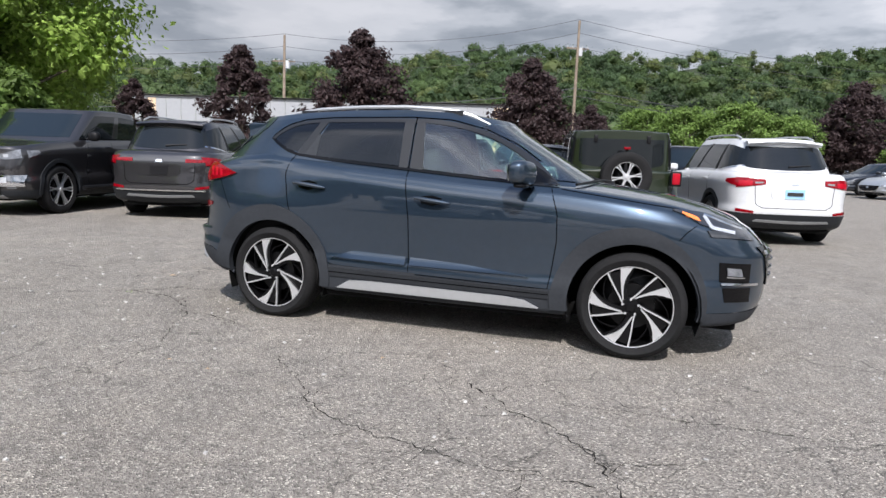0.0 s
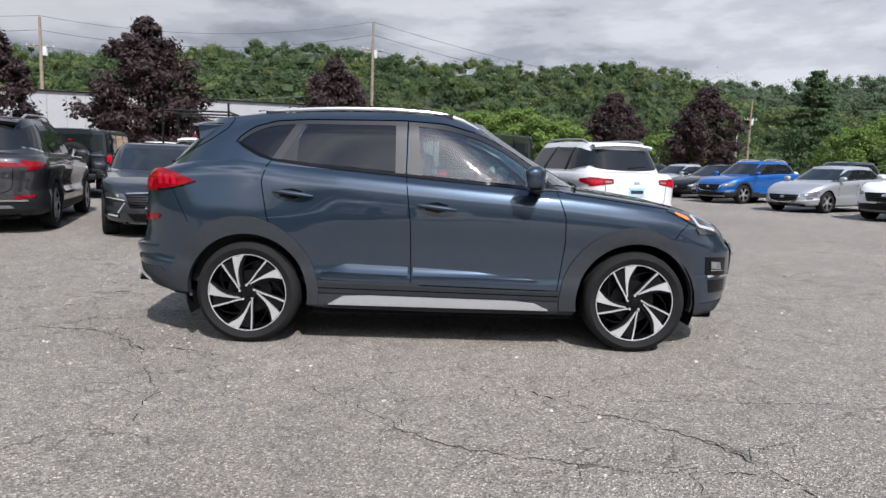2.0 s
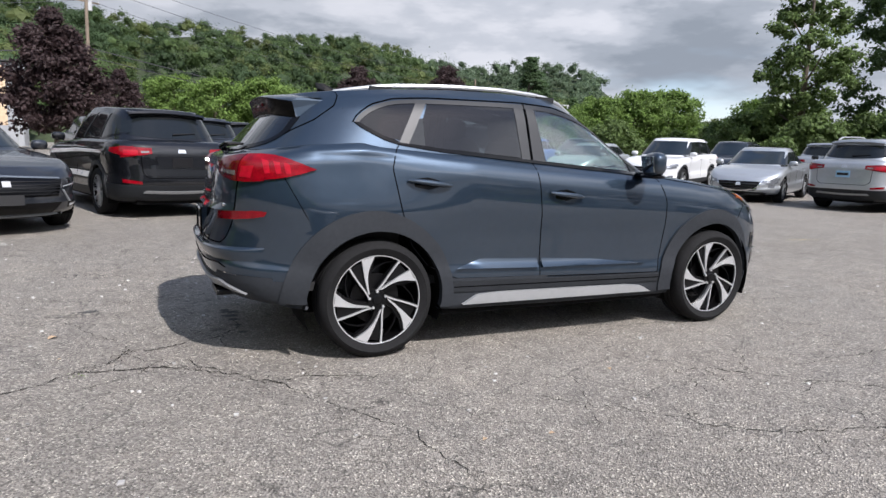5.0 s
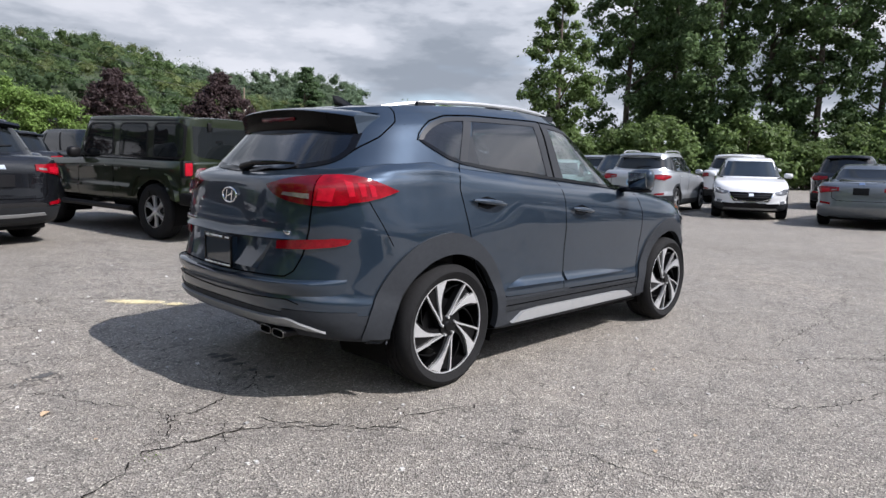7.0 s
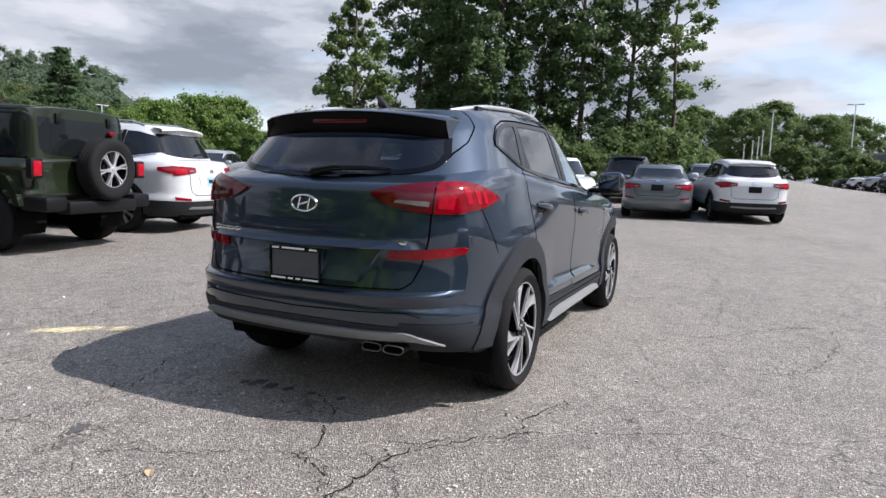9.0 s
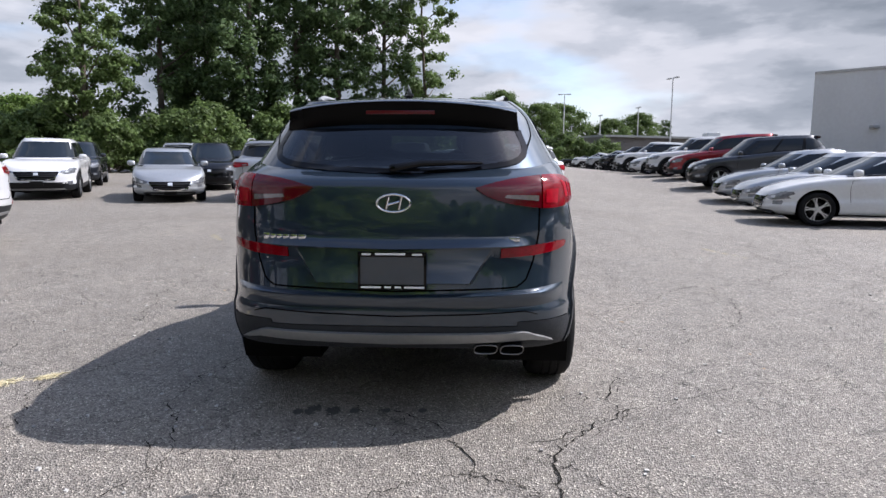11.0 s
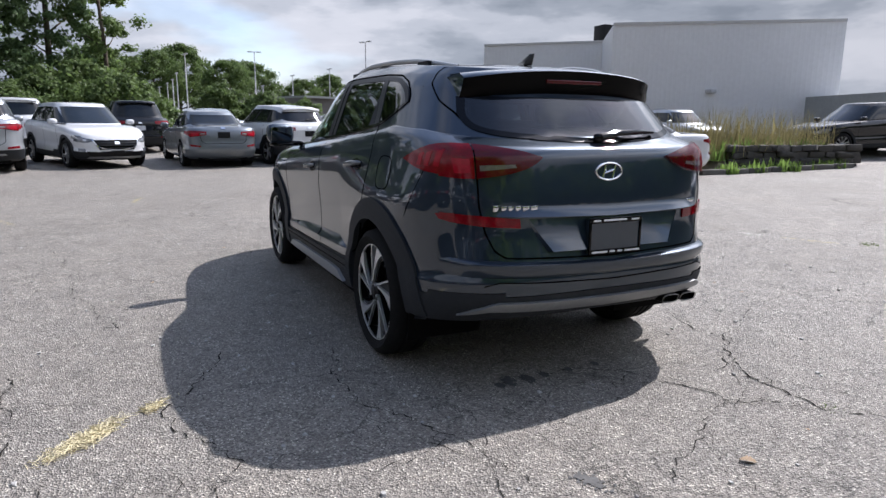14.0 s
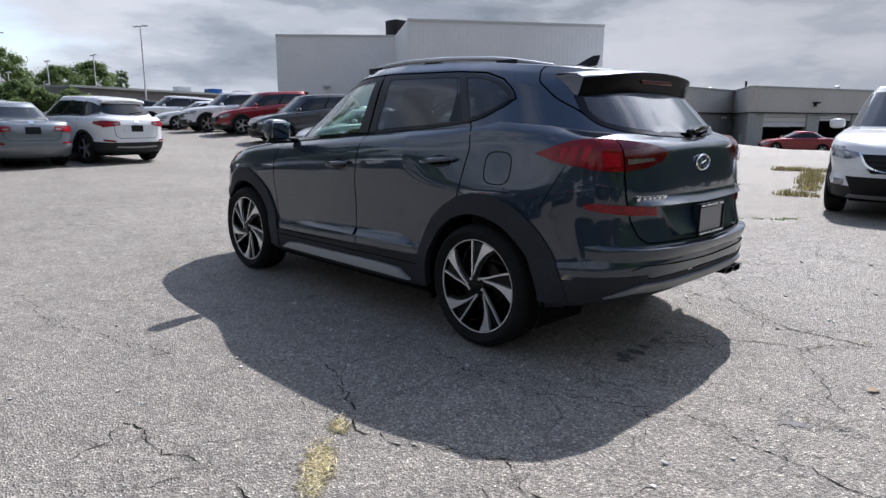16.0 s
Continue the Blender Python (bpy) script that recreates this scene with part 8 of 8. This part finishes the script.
tufts("pavement_grass", "small green grass tufts in the asphalt cracks", "lime", [(-2.93, -0.72, 0.05, 0.022, 0.0), (-2.88, -0.76, 0.03, 0.02, 0.0), (-0.44, -5.04, 0.10, 0.03, 0.02), (-0.66, -5.2, 0.08, 0.025, 0.02), (-0.85, -5.33, 0.12, 0.03, 0.02), (-0.96, -5.5, 0.10, 0.03, 0.02)], 23, 0.006, 60)
parked("suv", "black", "black crossover parked up by the stone wall", (8.9, -19.4), 76, "c", "ten")
parked("suv", "blue", "blue utility vehicle on the raised lot", (20.0, -17.7), 175, "c", "five", near=False, z=0.40)
parked("suv", "silver", "silver utility vehicle on the raised lot", (16.3, -19.0), 170, "c", "five", near=False, z=0.34, rails=True)
parked("sedan", "red", "dark red sedan beyond the crest", (10.6, -42.5), 30, "c", "five", near=False, clad=False)


# ---- cracks, paint, stains, leaves on the asphalt ----
# shadow inside the cracks, painted as a dark colour on flat ribbons
CRACK_SHADE = mat("crack_shadow", (0.018, 0.017, 0.015), 0.95, spec=0.1)
STAIN = mat("oil_stain", (0.075, 0.073, 0.070), 0.7, vary=0.3, vscale=8)
WORN = mat("worn_yellow_paint", (0.40, 0.34, 0.17), 0.85, vary=0.45, vscale=9)
WORNW = mat("worn_white_paint", (0.42, 0.41, 0.37), 0.85, vary=0.4, vscale=9)
STRAW = mat("dry_straw", (0.64, 0.57, 0.37), 0.9, vary=0.25, vscale=30, island=True)
DRYLEAF = mat("fallen_leaf_tan", (0.46, 0.33, 0.21), 0.8, vary=0.3, vscale=20)


def crack_line(rng, path, w):
    """A ragged dark ribbon along a plan path, broken and forked as cracks are."""
    p = resample(path, max(6, int(np.linalg.norm(np.diff(np.asarray(path, float), axis=0), axis=1).sum() / 0.03)))
    off = np.cumsum(rng.normal(size=len(p)) * 0.012)
    off -= np.linspace(off[0], off[-1], len(p))
    d = np.gradient(p, axis=0)
    d /= np.maximum(np.linalg.norm(d, axis=1, keepdims=True), 1e-9)
    nn = np.stack([-d[:, 1], d[:, 0]], 1)
    q = p + nn * off[:, None] + rng.normal(size=p.shape) * 0.009
    wd = w * np.clip(rng.normal(0.7, 0.5, len(p)), 0.12, 2.0)
    wd[0] = wd[-1] = 0.0005
    V, F = [], []
    for (x, y), n2, ww in zip(q, nn, wd):
        for s in (-1, 1):
            a, b = x + n2[0] * s * ww / 2, y + n2[1] * s * ww / 2
            V.append((a, b, lift(a, b) + 0.0035))
    F = [(2 * i, 2 * i + 1, 2 * i + 3, 2 * i + 2) for i in range(len(q) - 1)]
    return V, F, q


def cracks():
    rng = np.random.default_rng(31)
    runs = [([(-0.75, -1.75), (-0.53, -2.06), (0.04, -2.55), (0.5, -2.62), (1.3, -2.75)], 0.010), ([(0.2, -1.6), (0.75, -2.0), (1.24, -2.4), (1.45, -2.8), (1.5, -3.3)], 0.013),
            ([(1.0, -1.9), (2.0, -1.75), (3.2, -1.9), (4.4, -1.6)], 0.009), ([(2.3, -1.2), (2.8, -1.6), (3.1, -2.4)], 0.008),
            ([(-3.9, 0.6), (-3.3, 1.0), (-2.7, 0.8), (-2.0, 1.2), (-1.2, 1.1)], 0.010),
            ([(-3.6, -1.2), (-3.1, -0.85), (-2.9, -0.7), (-2.5, -0.75), (-2.0, -1.1), (-1.4, -1.2)], 0.016), ([(-2.9, -0.7), (-2.7, -0.3), (-2.2, -0.1), (-1.9, 0.3)], 0.012), ([(-2.0, -1.1), (-1.5, -1.9), (-1.4, -2.6)], 0.010),
            ([(-3.4, 2.4), (-2.9, 1.9), (-2.3, 1.7), (-1.7, 1.9), (-1.0, 1.7)], 0.012), ([(-3.2, 3.2), (-2.5, 2.6), (-1.7, 2.5), (-0.9, 2.7)], 0.012), ([(-0.3, 2.2), (0.6, 2.6), (1.6, 2.5), (2.7, 2.9)], 0.010),
            ([(1.5, -3.4), (2.6, -4.1), (3.9, -4.3), (5.4, -4.9)], 0.014), ([(0.8, -4.4), (2.0, -4.9), (3.6, -5.1), (5.6, -5.9)], 0.012), ([(3.0, -3.0), (4.3, -3.2), (5.8, -3.0)], 0.010), ([(4.0, -6.4), (3.0, -7.4), (2.6, -8.6)], 0.012),
            ([(-5.0, 1.4), (-4.4, 2.2), (-4.2, 3.0)], 0.010), ([(-2.3, 3.0), (-2.6, 2.3), (-3.0, 1.9)], 0.010), ([(-1.0, 3.6), (0.4, 3.9), (2.2, 3.7)], 0.010), ([(3.3, 1.0), (4.6, 1.4), (6.2, 1.1)], 0.010), ([(-3.1, 0.4), (-2.7, -0.2), (-2.75, -0.7)], 0.008)]
    for path, w in runs:
        V, F, q = crack_line(rng, path, w * 0.55)
        chunks = [(V, F)]
        for k in rng.integers(3, len(q) - 3, max(3, len(q) // 7)):
            a = rng.uniform(0, 6.28)
            ln = rng.uniform(0.12, 0.5)
            e = q[k] + np.array([math.cos(a), math.sin(a)]) * ln
            v2, f2, _ = crack_line(rng, [q[k], (q[k] + e) / 2 + rng.normal(size=2) * 0.04, e], w * 0.3)
            chunks.append((v2, f2))
        ob = piece("crack", *join(*chunks), CRACK_SHADE, bpy.data.objects["ground"], smooth=0)


cracks()


def blot(name, label, category, x, y, rx, ry, m, seed, turn=0.0, n=70, h=0.003, grain=0.014):
    """A worn patch on the ground: many small ragged flecks, denser to the middle."""
    rng = np.random.default_rng(seed)
    c, s = math.cos(radians(turn)), math.sin(radians(turn))
    V, F = [], []
    for _ in range(n):
        a, q = rng.uniform(0, 6.28), rng.uniform(0, 1) ** 0.6
        u, v = rx * q * math.cos(a), ry * q * math.sin(a)
        px, py = x + u * c - v * s, y + u * s + v * c
        g = grain * rng.uniform(0.4, 1.5) * (1.15 - 0.6 * q)
        k = len(V)
        for i in range(6):
            t = math.pi * i / 3 + rng.uniform(-0.3, 0.3)
            gx, gy = px + g * math.cos(t) * rng.uniform(0.6, 1.3), py + g * math.sin(t) * rng.uniform(0.6, 1.3)
            V.append((gx, gy, lift(gx, gy) + h + 0.0002 * (k // 6 % 7)))
        F.append(tuple(range(k, k + 6)))
    ob = piece(name, V, F, m, smooth=0)
    tagged(ob, label, category)
    return ob


for i, (x, y, a, b) in enumerate(((-2.015, 0.43, 0.07, 0.035), (-2.03, 0.33, 0.06, 0.03), (-2.02, 0.22, 0.03, 0.018), (-2.01, 0.06, 0.025, 0.015), (-2.0, -0.12, 0.02, 0.012), (-2.05, 0.50, 0.03, 0.02))):
    blot("oil_stain", "small black oil drip on the asphalt", "stain", x, y, a, b, STAIN, 40 + i)
blot("oil_stain", "dark greasy blotch on the asphalt", "stain", -2.97, 0.65, 0.10, 0.05, STAIN, 50, 30, 40)
for i, (x0, y0, x1, y1) in enumerate(((0.83, -4.35, 0.40, -4.53), (0.30, -4.57, -0.3, -4.80), (4.2, -3.6, 3.2, -3.9), (-3.95, 3.78, -4.06, 4.12), (6.0, 2.2, 6.9, 2.0), (4.4, 3.4, 5.2, 3.9), (6.3, 4.6, 7.6, 4.4))):
    blot("paint_remnant", "worn yellow parking line remnant on asphalt", "line marking", (x0 + x1) / 2, (y0 + y1) / 2, math.hypot(x1 - x0, y1 - y0) / 2, 0.045, WORN if i % 3 else WORNW, 60 + i, math.degrees(math.atan2(y1 - y0, x1 - x0)))


def straw():
    rng = np.random.default_rng(77)
    chunks = []
    for cx, cy, n, sp in ((-1.84, 2.29, 520, 0.080), (-1.64, 2.05, 130, 0.040), (-1.96, 2.40, 70, 0.06)):
        for _ in range(n):
            e1, e2 = rng.normal() * sp, rng.normal() * sp * 0.32
            x, y = cx + e1 * 0.7 - e2 * 0.7, cy - e1 * 0.6 - e2 * 0.7
            a = rng.normal() * 0.9 + 0.6
            ln = rng.uniform(0.010, 0.042)
            z = lift(x, y) + 0.003 + abs(rng.normal()) * 0.003
            chunks.append(tube([(x - math.cos(a) * ln, y - math.sin(a) * ln, z), (x + math.cos(a) * ln, y + math.sin(a) * ln, z + rng.uniform(-0.002, 0.006))], 0.0012, 3))
    tagged(piece("dry_straw", *join(*chunks), STRAW, smooth=0), "small heap of dry yellow straw on asphalt", "straw", kind="stuff")


straw()


def fallen_leaf(x, y, s, turn):
    V, F = [], []
    for i in range(9):
        t = i / 8
        w = math.sin(math.pi * t) ** 0.7 * (1 + 0.35 * (i % 2))
        for k in (-1, 0, 1):
            V.append(((t - 0.5) * 2 * s, k * w * s * 0.55, 0.004 + abs(k) * s * 0.25 * w + 0.10 * s * math.sin(3 * t)))
    F = [(3 * i + k, 3 * i + k + 1, 3 * i + k + 4, 3 * i + k + 3) for i in range(8) for k in (0, 1)]
    ob = piece("fallen_leaf", V, F, DRYLEAF)
    ob.matrix_basis = pose(x, y, lift(x, y), 0, 0, turn)
    tagged(ob, "curled tan fallen leaf on the asphalt", "leaf", "fallen leaves")


for x, y, s, t in ((-3.10, 0.03, 0.030, 40), (-3.02, -0.42, 0.010, 10), (-0.12, -1.54, 0.018, 70), (-0.95, -2.17, 0.015, 0), (-1.26, -2.12, 0.015, 30), (2.2, 1.3, 0.02, 50), (0.9, 2.0, 0.02, 15)):
    fallen_leaf(x, y, s, t)


def pebbles():
    rng = np.random.default_rng(13)
    chunks = []
    for _ in range(420):
        a, r = rng.uniform(0, 6.28), rng.uniform(1.2, 5.0)
        x, y = -0.6 + r * 1.3 * math.cos(a), r * 0.95 * math.sin(a)
        s = rng.uniform(0.004, 0.010)
        v, f = box(-s, s, -s * 0.8, s * 0.8, 0, s)
        chunks.append(([(x + p[0] + rng.normal() * s * 0.25, y + p[1] + rng.normal() * s * 0.25, lift(x, y) + p[2]) for p in v], f))
    tagged(piece("pebbles", *join(*chunks), mat("loose_pebbles", (0.42, 0.41, 0.39), 0.9, vary=0.4, vscale=3, island=True), smooth=0), "loose pale pebbles on the asphalt", "pebbles", kind="stuff")


pebbles()
